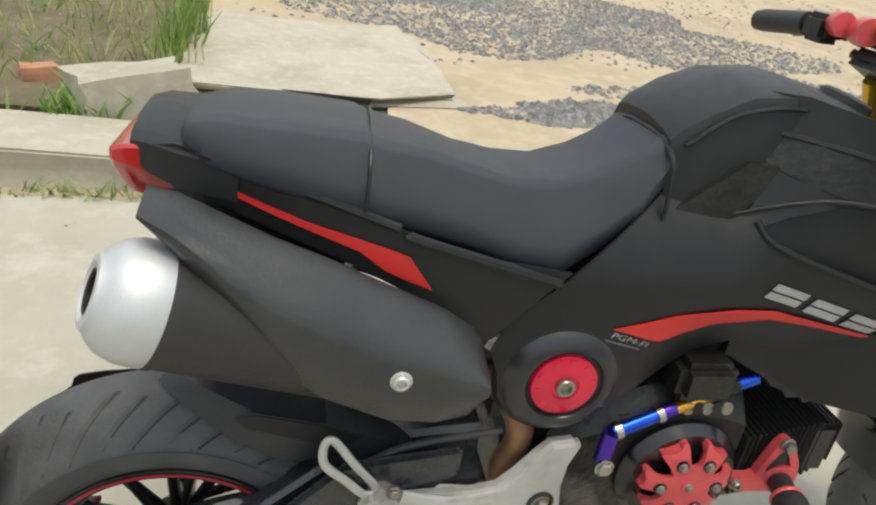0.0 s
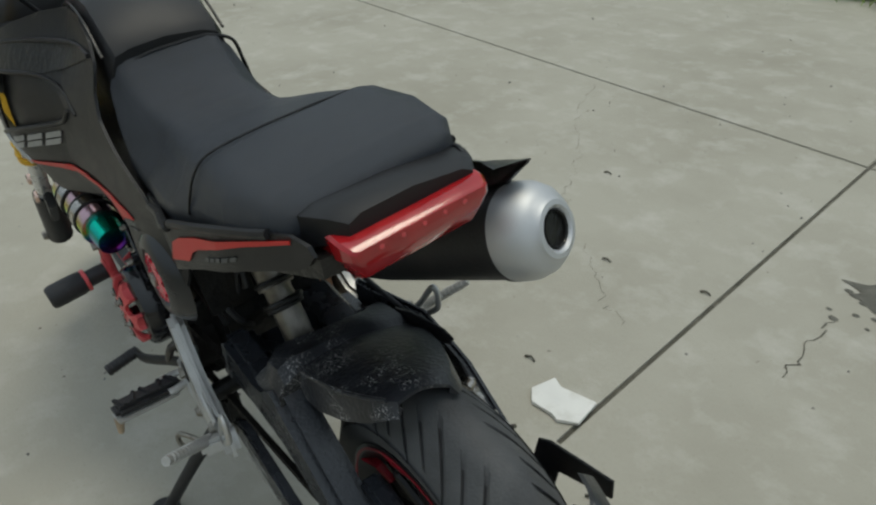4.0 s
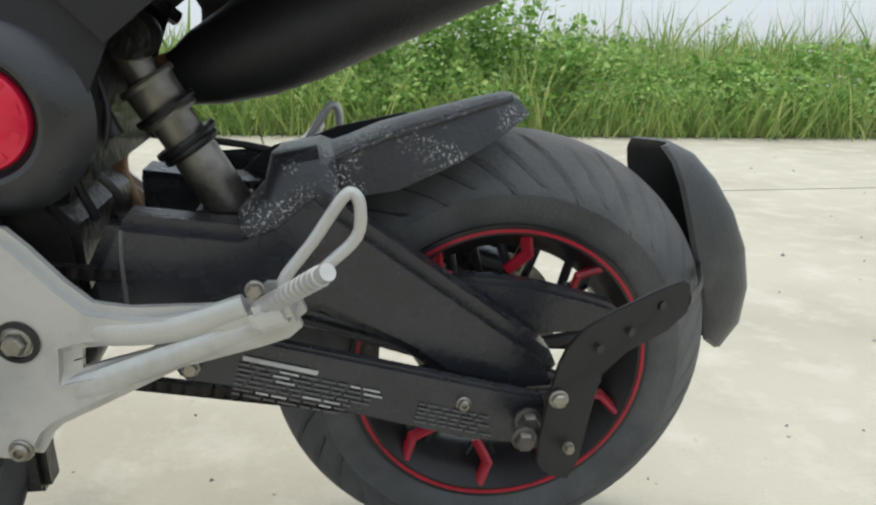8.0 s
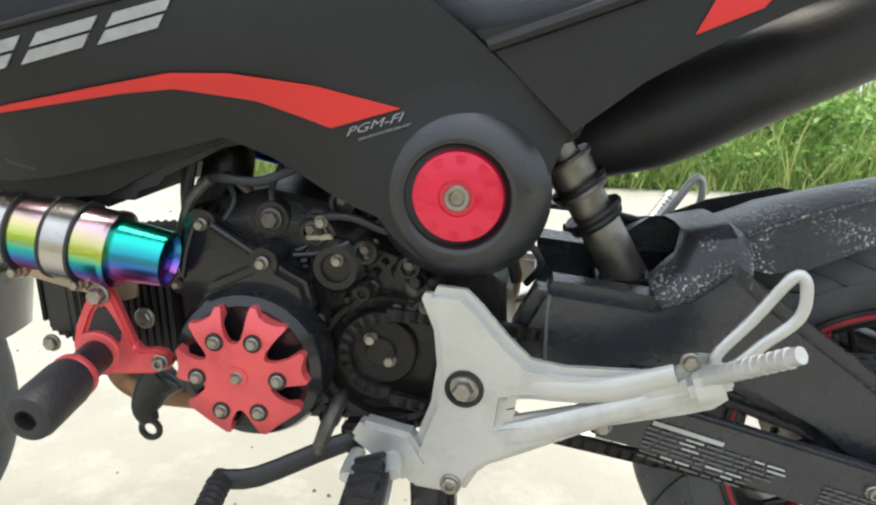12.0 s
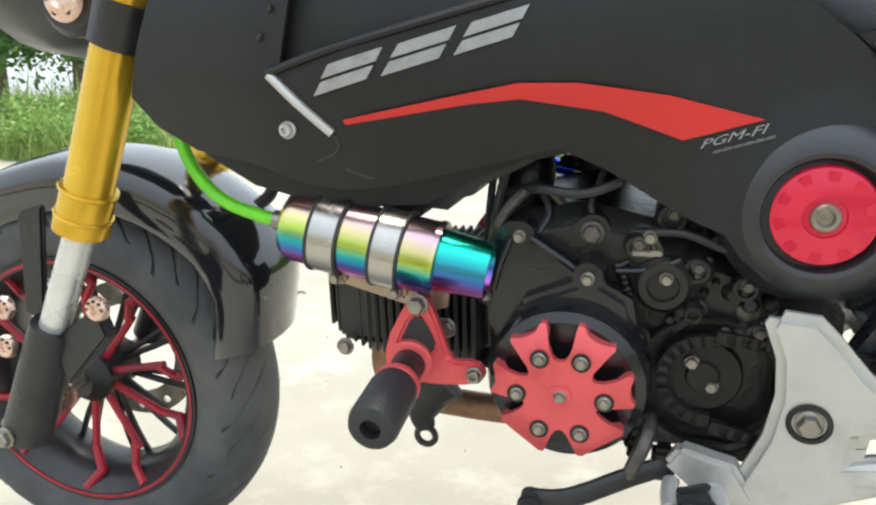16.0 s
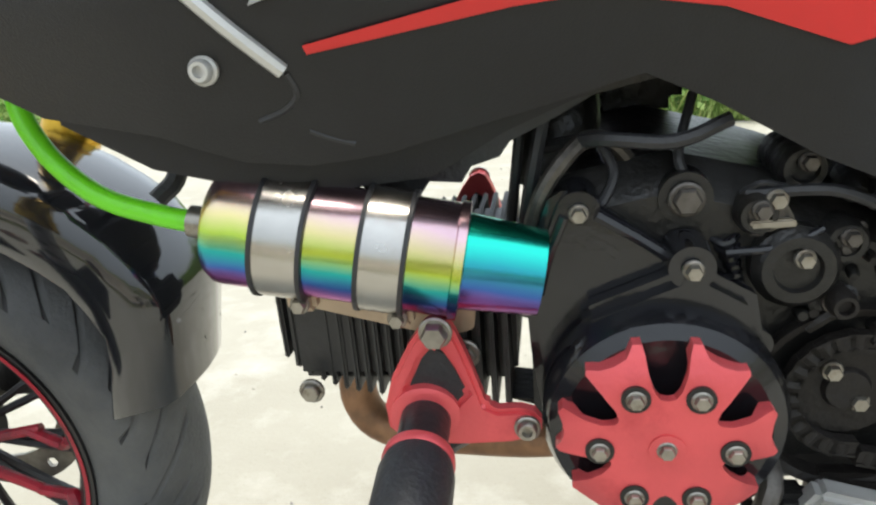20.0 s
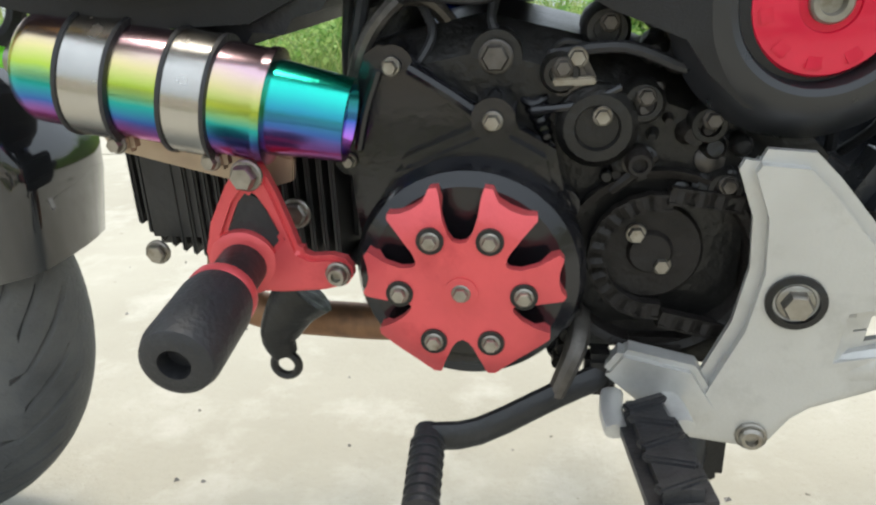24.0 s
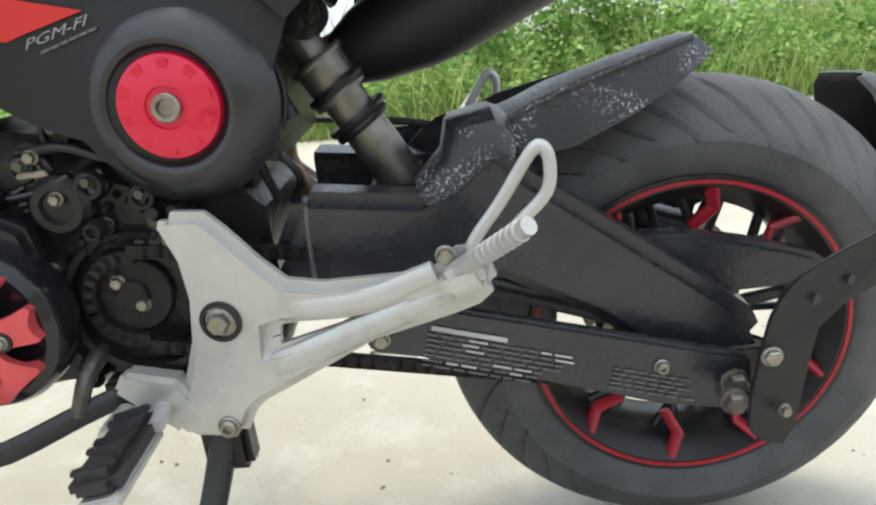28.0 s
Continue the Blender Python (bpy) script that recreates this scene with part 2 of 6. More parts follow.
M_TAIL = mat("red_tail_lens", (0.36, 0.008, 0.012), 0.14, var=0.12, scale=30, coat=0.5, second=(0.46, 0.022, 0.024), second_at=(0.45, 0.75), second_scale=24)
M_BLUE = mat("blue_titanium", (0.02, 0.09, 0.62), 0.25, 0.9, var=0.3, scale=40)
M_ORANGE = mat("gold_titanium", (0.80, 0.40, 0.05), 0.25, 0.9, var=0.2, scale=40)
M_VIOLET = mat("violet_titanium", (0.09, 0.04, 0.40), 0.25, 0.9, var=0.2, scale=40)
M_WHITE = mat("white_print", (0.40, 0.40, 0.385), 0.6, var=0.1, scale=60)
M_GREYPRINT = mat("grey_print", (0.10, 0.10, 0.098), 0.6, var=0.2, scale=90)
M_LETTER = mat("pale_grey_print", (0.26, 0.26, 0.255), 0.6, var=0.1, scale=90)
M_RUST = mat("rusty_exhaust_pipe", (0.30, 0.16, 0.085), 0.5, 0.5, var=0.3, scale=40, second=(0.10, 0.07, 0.05), second_at=(0.5, 0.7), second_scale=14)
M_BEIGE = mat("dusty_beige_bracket", (0.42, 0.33, 0.24), 0.45, 0.6, var=0.15, scale=40)
M_BROWN = mat("heat_marked_can", (0.020, 0.020, 0.021), 0.52, var=0.2, scale=30, bump=0.3, bump_scale=260, second=(0.040, 0.038, 0.037), second_at=(0.5, 0.8), second_scale=8)
PINKISH, LIME, TEAL, BLUE, MAUVE = (0.55, 0.38, 0.42), (0.45, 0.60, 0.08), (0.03, 0.42, 0.41), (0.06, 0.15, 0.50), (0.50, 0.10, 0.42)
# the pinkish band and the cone's bright green are highlights put into the tint
M_CAN = rainbow("rainbow_titanium", [(0.0, (0.70, 0.26, 0.42)), (0.17, MAUVE), (0.29, BLUE), (0.41, TEAL), (0.54, LIME), (0.66, (0.60, 0.52, 0.24)), (0.80, PINKISH), (1.0, (0.36, 0.25, 0.30))], 0.258, 0.336)
M_CONE = rainbow("teal_titanium", [(0.0, (0.6, 0.3, 0.45)), (0.24, MAUVE), (0.46, BLUE), (0.70, TEAL), (0.88, (0.02, 0.60, 0.42)), (1.0, (0.0, 0.22, 0.20))], 0.262, 0.330)


# ---------------- shape helpers ----------------
def part(name, bm, material, parent, label="", smooth=35):
    me = bpy.data.meshes.new(name)
    bmesh.ops.recalc_face_normals(bm, faces=bm.faces)
    bm.to_mesh(me); bm.free()
    me.materials.append(material)
    if smooth:
        me.shade_smooth(); me.set_sharp_from_angle(angle=radians(smooth))
    ob = new(name, me); ob.parent = parent
    if label: tagged(ob, label=label)
    return ob


def thing(name, label, category, m=None, group="", kind=""):
    ob = new(name)
    ob.empty_display_size = 0.05
    if m is not None: ob.matrix_world = m
    return tagged(ob, label, category, group, kind)


def filled(loops):
    """A flat sheet in the x-z plane bounded by the first loop, with the other loops as holes."""
    bm = bmesh.new(); edges = []
    for loop in loops:
        vs = [bm.verts.new((x, 0, z)) for x, z in loop]
        edges += [bm.edges.new((vs[i], vs[(i + 1) % len(vs)])) for i in range(len(vs))]
    bmesh.ops.triangle_fill(bm, use_beauty=True, use_dissolve=False, edges=edges, normal=(0, -1, 0))
    return bm


def rounded(loop, k=2):
    """Corner-cutting of an outline, so that its corners come out round."""
    for _ in range(k):
        out = []
        for i in range(len(loop)):
            a, b = loop[i], loop[(i + 1) % len(loop)]
            out += [(a[0] * .75 + b[0] * .25, a[1] * .75 + b[1] * .25), (a[0] * .25 + b[0] * .75, a[1] * .25 + b[1] * .75)]
        loop = out
    return loop


def soften(bm, offset, angle=40, segments=2):
    bm.normal_update()
    es = [e for e in bm.edges if len(e.link_faces) == 2 and e.calc_face_angle(0) > radians(angle)]
    if es and offset: bmesh.ops.bevel(bm, geom=es, offset=offset, segments=segments, affect="EDGES", clamp_overlap=True)
    return bm


def plate(outline, y0, y1, holes=(), bevel=0.0015, angle=50):
    bm = filled([outline, *holes])
    bmesh.ops.dissolve_limit(bm, angle_limit=0.01, verts=bm.verts, edges=bm.edges)
    for v in bm.verts: v.co.y = y0
    g = bmesh.ops.extrude_face_region(bm, geom=list(bm.faces))
    for v in [v for v in g["geom"] if isinstance(v, bmesh.types.BMVert)]: v.co.y = y1
    bmesh.ops.recalc_face_normals(bm, faces=bm.faces)
    return soften(bm, bevel, angle)


def sheet(outline, yfun, thick=0.003, holes=(), step=0.02, off=0.0):
    """A curved sheet: an outline in x-z laid on the surface y = yfun(x, z)."""
    bm = filled([outline, *holes])
    xs, zs = [v.co.x for v in bm.verts], [v.co.z for v in bm.verts]
    for lo, hi, k in ((min(xs), max(xs), 0), (min(zs), max(zs), 2)):
        for i in range(1, int((hi - lo) / step) + 1):
            co, no = Vector(), Vector(); co[k] = lo + i * step; no[k] = 1
            bmesh.ops.bisect_plane(bm, geom=bm.verts[:] + bm.edges[:] + bm.faces[:], plane_co=co, plane_no=no)
    g = bmesh.ops.extrude_face_region(bm, geom=list(bm.faces))
    back = {v for v in g["geom"] if isinstance(v, bmesh.types.BMVert)}
    for v in bm.verts:
        y = yfun(v.co.x, v.co.z); s = 1 if y > 0 else -1
        v.co.y = y + s * off - (s * thick if v in back else 0)
    return bm


def smooth_path(pts, res=6, closed=False):
    pts = [Vector(p) for p in pts]
    if len(pts) < 3 or res < 2: return pts
    out, n = [], len(pts)
    for i in range(n if closed else n - 1):
        p1, p2 = pts[i], pts[(i + 1) % n]
        p0 = pts[(i - 1) % n] if closed or i else p1 * 2 - p2
        p3 = pts[(i + 2) % n] if closed or i + 2 < n else p2 * 2 - p1
        for k in range(res):
            t = k / res
            out.append(0.5 * ((2 * p1) + (p2 - p0) * t + (2 * p0 - 5 * p1 + 4 * p2 - p3) * t * t + (3 * p1 - p0 - 3 * p2 + p3) * t ** 3))
    if not closed: out.append(pts[-1])
    return out


def tube(pts, r, seg=12, res=6, closed=False, flat=1.0, up=(0, 0, 1), bm=None):
    """A tube along a smooth path; r: one radius or (first, last); flat: width over height of its section."""
    pts = smooth_path(pts, res, closed); n = len(pts)
    bm = bm or bmesh.new(); rings = []
    u = Vector(up)
    for i, p in enumerate(pts):
        a, b = (pts[i - 1] if i or closed else p), (pts[(i + 1) % n] if i + 1 < n or closed else p)
        d = (b - a).normalized()
        s = d.cross(u)
        if s.length < 1e-4: s = d.cross(Vector((1, 0.01, 0)))
        s.normalize(); w = s.cross(d).normalized(); u = w
        f = i / max(1, n - 1); rr = r if isinstance(r, (int, float)) else r[0] + (r[1] - r[0]) * f
        rings.append([bm.verts.new(p + s * (math.cos(k * 2 * math.pi / seg) * rr * flat) + w * (math.sin(k * 2 * math.pi / seg) * rr)) for k in range(seg)])
    for i in range(n if closed else n - 1):
        A, B = rings[i], rings[(i + 1) % n]
        for k in range(seg): bm.faces.new((A[k], A[(k + 1) % seg], B[(k + 1) % seg], B[k]))
    if not closed:
        bm.faces.new(rings[0][::-1]); bm.faces.new(rings[-1])
    return bm


def aim(p, d):
    """A frame at p whose z runs along d."""
    return Matrix.Translation(p) @ Vector(d).to_track_quat("Z", "Y").to_matrix().to_4x4()


def lathe(profile, m=None, seg=32, bm=None, closed=False):
    """Rows of (radius, height) turned about z, then laid by the matrix m. closed: the profile is a loop."""
    bm = bm or bmesh.new(); m = m or Matrix(); rings = []
    for r, h in profile:
        if r < 1e-6: rings.append([bm.verts.new(m @ Vector((0, 0, h)))])
        else: rings.append([bm.verts.new(m @ Vector((r * math.cos(k * 2 * math.pi / seg), r * math.sin(k * 2 * math.pi / seg), h))) for k in range(seg)])
    for A, B in list(zip(rings, rings[1:])) + ([(rings[-1], rings[0])] if closed else []):
        for k in range(seg):
            a, b = A[k % len(A)], A[(k + 1) % len(A)]; c, d = B[(k + 1) % len(B)], B[k % len(B)]
            vs = []
            for v in (a, b, c, d):
                if v not in vs: vs.append(v)
            if len(vs) > 2: bm.faces.new(vs)
    if not closed:
        for R in (rings[0], rings[-1]):
            if len(R) > 2: bm.faces.new(R)
    return bm


def loft(rings, caps=True, closed=True):
    bm = bmesh.new(); R = [[bm.verts.new(p) for p in ring] for ring in rings]
    n = len(R[0])
    for A, B in zip(R, R[1:]):
        for k in range(n if closed else n - 1): bm.faces.new((A[k], A[(k + 1) % n], B[(k + 1) % n], B[k]))
    if caps and closed: bm.faces.new(R[0]); bm.faces.new(R[-1])
    return bm


def block(c, size, bevel=0.003, m=None):
    bm = bmesh.new(); bmesh.ops.create_cube(bm, size=1)
    for v in bm.verts: v.co = Vector((v.co.x * size[0], v.co.y * size[1], v.co.z * size[2]))
    soften(bm, bevel)
    mm = Matrix.Translation(c) @ (m or Matrix())
    for v in bm.verts: v.co = mm @ v.co
    return bm


def bolt(parent, p, r=0.006, d=(0, -1, 0), material=None, h=0.006, hexed=True, name="bolt"):
    m = aim(p, d)
    bm = lathe([(r * 1.26, -0.001), (r * 1.26, 0.0012), (r * 1.12, 0.002), (0, 0.002)], m, 16)
    if hexed: lathe([(r, 0.001), (r, h * .8), (r * .85, h), (0, h)], m, 6, bm)
    else: lathe([(r, 0.001), (r, h * .7), (r * .8, h), (r * .5, h), (r * .45, h * .5), (0, h * .5)], m, 14, bm)
    return part(name, bm, material or M_STEEL, parent)


def lettering(text, size, at, s, yf, parent):
    """Flat letters from the built-in font, laid on a side panel along its rising stripe."""
    cu = bpy.data.curves.new("letters", "FONT"); cu.body = text; cu.size = size; cu.shear = .35; cu.resolution_u = 3
    ob = bpy.data.objects.new("letters", cu); me = bpy.data.meshes.new_from_object(ob); bm = bmesh.new(); bm.from_mesh(me)
    bpy.data.objects.remove(ob); bpy.data.meshes.remove(me)
    wide = max(v.co.x for v in bm.verts)
    for v in bm.verts:
        u = v.co.x if s < 0 else wide - v.co.x
        x, z = at[0] + u * 1.6, at[1] + v.co.y + u * .43
        v.co = Vector((x, yf(x, z) + s * .0018, z))
    return part("lettering", bm, M_LETTER, parent, "grey printed letters", smooth=0)


# ---------------- motorcycle ----------------
bike = thing("motorcycle", "small black motorcycle with red stripes leaning on its side stand", "motorcycle", LEAN)


def wheel(name, centre, R, rim_r, half, steer, spokes, red_full, label, drop):
    """Tyre, rim, striped edge, hub and spokes; the axle runs along y."""
    rim_w = half * 0.92
    root = new(name, None); root.empty_display_size = .03; root.parent = bike
    root.matrix_local = Matrix.Translation(centre) @ pose(0, 0, 0, 0, 0, steer)
    turn = pose(0, 0, 0, 90, 0, 0)
    # tyre with cut grooves, their floors coloured darker
    prof = [(rim_r - .004, -rim_w * .80), (rim_r + .006, -rim_w * .97), (rim_r + .018, -half * .98), (rim_r + .034, -half * 1.02), (R - drop - .012, -half), (R - drop, -half * .93)]
    for k in range(1, 14):
        s = -1 + 2 * k / 14; prof.append((R - drop * abs(s) ** 2.1, half * .90 * s))
    prof += [(r, -h) for r, h in prof[5::-1]]
    seg = 540; bm = bmesh.new(); rings = []; cut = set()
    for j, (r, h) in enumerate(prof):
        s = h / half; ring = []; sweep = -1.15 * min(1, abs(s)) ** 1.3 * 2 * math.pi / 18
        for k in range(seg):
            a = 2 * math.pi * k / seg + sweep; rr = r; ph = (k / seg * 18 + (.5 if s > 0 else 0)) % 1.0
            if r > R - drop - .008 and .30 < abs(s) < .99:
                if ph < .075: rr -= .0050; cut.add((j, k))
                elif .5 <= ph < .57 and .42 < abs(s) < .93: rr -= .0045; cut.add((j, k))
            ring.append(bm.verts.new((rr * math.cos(a), -h, rr * math.sin(a))))
        rings.append(ring)
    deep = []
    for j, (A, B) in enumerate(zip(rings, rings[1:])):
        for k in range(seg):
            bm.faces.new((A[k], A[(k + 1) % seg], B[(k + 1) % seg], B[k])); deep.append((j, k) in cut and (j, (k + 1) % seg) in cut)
    tyre = part("tyre", bm, M_RUBBER, root, label, smooth=40)
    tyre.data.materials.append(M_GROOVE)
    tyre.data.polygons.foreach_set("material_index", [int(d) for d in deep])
    rim = [(rim_r + .004, -rim_w), (rim_r + .004, -rim_w + .006), (rim_r - .010, -rim_w + .012), (rim_r - .020, -rim_w * .45), (rim_r - .020, rim_w * .45), (rim_r - .010, rim_w - .012), (rim_r + .004, rim_w - .006), (rim_r + .004, rim_w),
           (rim_r - .006, rim_w), (rim_r - .016, rim_w - .014), (rim_r - .027, rim_w * .4), (rim_r - .027, -rim_w * .4), (rim_r - .016, -rim_w + .014), (rim_r - .006, -rim_w)]
    part("rim", lathe(rim, turn, 96, closed=True), M_RIM, root)
    for s in (-1, 1):
        part("rim_stripe", lathe([(rim_r, s * (rim_w + .0012)), (rim_r - .0035, s * (rim_w + .0012)), (rim_r - .005, s * (rim_w - .004)), (rim_r - .004, s * (rim_w - .003))], turn, 96, closed=True), M_RIMRED, root, "red painted rim edge")
    part("hub", lathe([(0, -.048), (.020, -.048), (.024, -.040), (.034, -.030), (.030, 0), (.034, .030), (.024, .040), (.020, .048), (0, .048)], turn, 32), M_BLACK, root)
    for k in range(spokes):
        a = 2 * math.pi * (k + (.3 if red_full else .29)) / spokes; c, s = math.cos(a), math.sin(a)
        P = lambda r, da, y: (r * math.cos(a + da), y, r * math.sin(a + da))
        r0, r1, r2 = .030, rim_r * .66, rim_r - .012
        bm = tube([P(r0, 0, -.018), P(r1, .02, -.024), P(r1 + .004, .03, -.025)], (.0052, .0044) if red_full else (.0075, .0055), 8, 4, flat=1.0)
        part("spoke", bm, M_RIMRED if red_full else M_RIM, root)
        if red_full:
            w = .10 if k % 2 else -.10
            part("spoke_tip", tube([P(r1 - .004, .02, -.0245), P(rim_r * .80, w, -.030), P(rim_r * .84, w * 1.05, -.032), P(r2 + .006, w * .15, -half * .84)], (.0044, .0052), 8, 3, flat=1.3), M_RIMRED, root, "red painted kinked spoke tip")
        else:
            w = .062 if k % 2 else -.062
            part("spoke_tip", tube([P(r2 + .006, .0, -half * .80), P(rim_r * .83, w * .9, -.041), P(rim_r * .80, w, -.040), P(rim_r * .66, -w * 1.1, -.032)], (.0046, .0040), 8, 3, flat=1.5), M_RIMRED, root, "red painted kinked spoke tip")
            for e in (-.10, .16): part("spoke_arm", tube([P(r1 - .004, .02, -.024), P((r1 + r2) / 2, e * .7, -.022), P(r2, e, -.020)], .0048, 8, 3), M_RIM, root)
        for da in ((.20, .36) if red_full else (.30,)):
            bm = tube([P(r0, da, .010), P(rim_r * .6, da, .014), P(r2, da + .02, .020)], .0042, 6, 3)
            part("thin_spoke", bm, M_RIM, root)
    return root


RW = (0.007, 0.040, 0.232)
rear_wheel = wheel("rear_wheel", RW, 0.233, 0.148, 0.060, 0, 10, False, "wide worn tyre with slanted grooves", .044)
FW = (-1.181, -0.005, 0.242)
front_wheel = wheel("front_wheel", FW, 0.242, 0.159, 0.056, 4, 10, True, "worn front tyre with slanted grooves", .030)


def disc(parent, y, r, name):
    holes = [[(r * .86 * math.cos(a) + .006 * math.cos(b), r * .86 * math.sin(a) + .006 * math.sin(b)) for b in [k * math.pi / 3 for k in range(6)]] for a in [i * 2 * math.pi / 12 for i in range(12)]]
    outer = [(r * math.cos(i * math.pi / 24), r * math.sin(i * math.pi / 24)) for i in range(48)]
    inner = [(r * .66 * math.cos(i * math.pi / 16), r * .66 * math.sin(i * math.pi / 16)) for i in range(32)]
    return part(name, plate(outer, y, y + .004, [inner, *holes], bevel=0), M_STEEL, parent)


disc(rear_wheel, .056, .088, "brake_disc")
disc(front_wheel, .060, .098, "brake_disc")
part("rear_sprocket", lathe([(.030, -.066), (.078, -.066), (.080, -.064), (.078, -.061), (.030, -.061)], pose(0, 0, 0, 90, 0, 0), 42), M_DARK, rear_wheel)
for k in range(21):
    a = 2 * math.pi * (k + .5) / 21
    part("tooth", block((.081 * math.cos(a), .0635, .081 * math.sin(a)), (.006, .004, .006), 0, pose(0, 0, 0, 0, -math.degrees(a), 0)), M_DARK, rear_wheel)

# swingarm
arm_out = [(-.322, .424), (-.228, .411), (-.203, .419), (-.166, .448), (-.140, .421), (.034, .287), (.045, .262), (.028, .240), (-.064, .268), (-.096, .294), (-.166, .334), (-.240, .342), (-.338, .335), (-.352, .368)]
swing = part("swingarm", plate(arm_out, -.094, -.048, bevel=.011), M_ARM, bike, "black box-section swingarm with scuffed paint")
part("right_beam", loft([[(x, y0, z0 + .006), (x, y0 + .006, z0), (x, y1 - .006, z0), (x, y1, z0 + .006), (x, y1, z1 - .006), (x, y1 - .006, z1), (x, y0 + .006, z1), (x, y0, z1 - .006)] for x, y0, y1, z0, z1 in ((-.327, .030, .080, .362, .430), (-.235, .030, .080, .350, .418), (-.180, .052, .096, .332, .410), (-.140, .075, .112, .312, .392), (-.095, .095, .128, .285, .368), (-.050, .112, .143, .256, .340), (.000, .127, .153, .240, .305), (.045, .137, .160, .238, .282))]), M_ARM, swing)
outer = plate([(-.300, .430), (-.170, .432), (-.130, .402), (-.020, .312), (.040, .284), (.048, .240), (-.020, .206), (-.115, .206), (-.158, .226), (-.205, .274), (-.266, .372), (-.300, .392)], -.012, .0, bevel=.005)
for i in range(6):
    bmesh.ops.bisect_plane(outer, geom=outer.verts[:] + outer.edges[:] + outer.faces[:], plane_co=(-.26 + .04 * i, 0, 0), plane_no=(1, 0, 0))
for v in outer.verts: v.co.y += float(np.interp(v.co.x, (-.30, -.18, -.10, .05), (.118, .142, .161, .163)))
part("right_plate", outer, M_ARM, swing, "broad black right swingarm plate")
bolt(swing, (-.165, .1465, .318), .005, (0, 1, 0))
part("cross_brace", plate([(-.330, .392), (-.215, .392), (-.160, .420), (-.165, .380), (-.330, .365)], -.048, .112, bevel=.006), M_ARM, swing)
bridge = []
for y, front, roof in ((-.088, ((-.226, .410), (-.200, .420), (-.176, .440)), ((-.164, .444), (-.150, .432))), (-.078, ((-.228, .415), (-.206, .430), (-.188, .458)), ((-.162, .462), (-.148, .446))), (-.060, ((-.230, .418), (-.208, .438), (-.200, .462)), ((-.164, .468), (-.148, .455))), (-.046, ((-.228, .419), (-.206, .441), (-.202, .462)), ((-.164, .468), (-.147, .456))),
                       (-.040, ((-.190, .405), (-.180, .440), (-.202, .461)), ((-.164, .467), (-.147, .456))), (.000, ((-.172, .402), (-.166, .440), (-.200, .457)), ((-.164, .464), (-.147, .455))), (.050, ((-.176, .402), (-.168, .440), (-.202, .451)), ((-.164, .458), (-.147, .450))), (.070, ((-.190, .402), (-.184, .436), (-.206, .446)), ((-.164, .454), (-.147, .447))),
                       (.078, ((-.250, .412), (-.230, .430), (-.212, .443)), ((-.164, .450), (-.147, .444))), (.104, ((-.250, .410), (-.230, .428), (-.212, .436)), ((-.164, .444), (-.147, .438)))):
    bridge.append([(x, y, z) for x, z in front + roof + ((-.150, .400), (-.215, .396))])
part("upper_bridge", loft(bridge), M_SPECK, swing, "dust-speckled swingarm bridge hollowed round the shock")
part("lower_rail", tube([(-.20, -.055, .330), (-.08, -.052, .285), (.02, -.050, .245)], .014, 12), M_ARM, swing)
part("inner_case", plate(rounded([(-.060, .345), (-.030, .346), (.022, .338), (.098, .316), (.112, .306), (.104, .294), (.058, .284), (-.04, .292)], 1), -.052, -.026, bevel=.005), M_ARM, swing, "dull black inner chain case")
part("inner_rail", tube([(-.17, .10, .352), (-.06, .098, .330), (.03, .10, .300)], .017, 12), M_ARM, swing)
part("weld_seam", tube([(-.314, -.0935, .413), (-.316, -.0945, .390), (-.317, -.0940, .350)], .0020, 6, 2), M_GREYPRINT, swing, "chalky seam line")
bolt(swing, (-.110, .1235, .331), .006, (.3, 1, 0))
part("axle", lathe([(0, -.155), (.011, -.155), (.011, .175), (0, .175)], Matrix.Translation(RW) @ pose(0, 0, 0, 90, 0, 0), 20), M_STEEL, swing)
bolt(bike, (.004, -.131, .247), .009, material=M_DULL, h=.010, name="axle_nut")
part("chain_adjuster", block((.030, -.100, .247), (.045, .010, .026), .003), M_DULL, swing)

# hugger
rings = []
for x, z, w0, w1, d in ((-.170, .452, -.052, .098, .020), (-.14, .461, -.056, .104, .034), (-.11, .473, -.056, .104, .042), (-.06, .487, -.050, .090, .036), (-.02, .497, -.038, .072, .026), (.000, .501, -.027, .058, .018), (.010, .500, -.018, .048, .012)):
    top = [(x - .00 * k, w0 + (w1 - w0) * k / 8, z + .010 * math.sin(math.pi * k / 8) - .018 * k / 8) for k in range(9)]
    rings.append([(x + .010, w0 - .006, z - d)] + top + [(x + .01, w1 + .006, z - d - .018)] + [(x + .004, w1 - .003, z - d - .014)] + [(a, b, c - .005) for a, b, c in top[::-1]] + [(x + .004, w0 + .003, z - d + .004)])
hug = part("tyre_hugger", loft(rings), M_SPECK, bike, "black plastic tyre hugger speckled with dried mud")
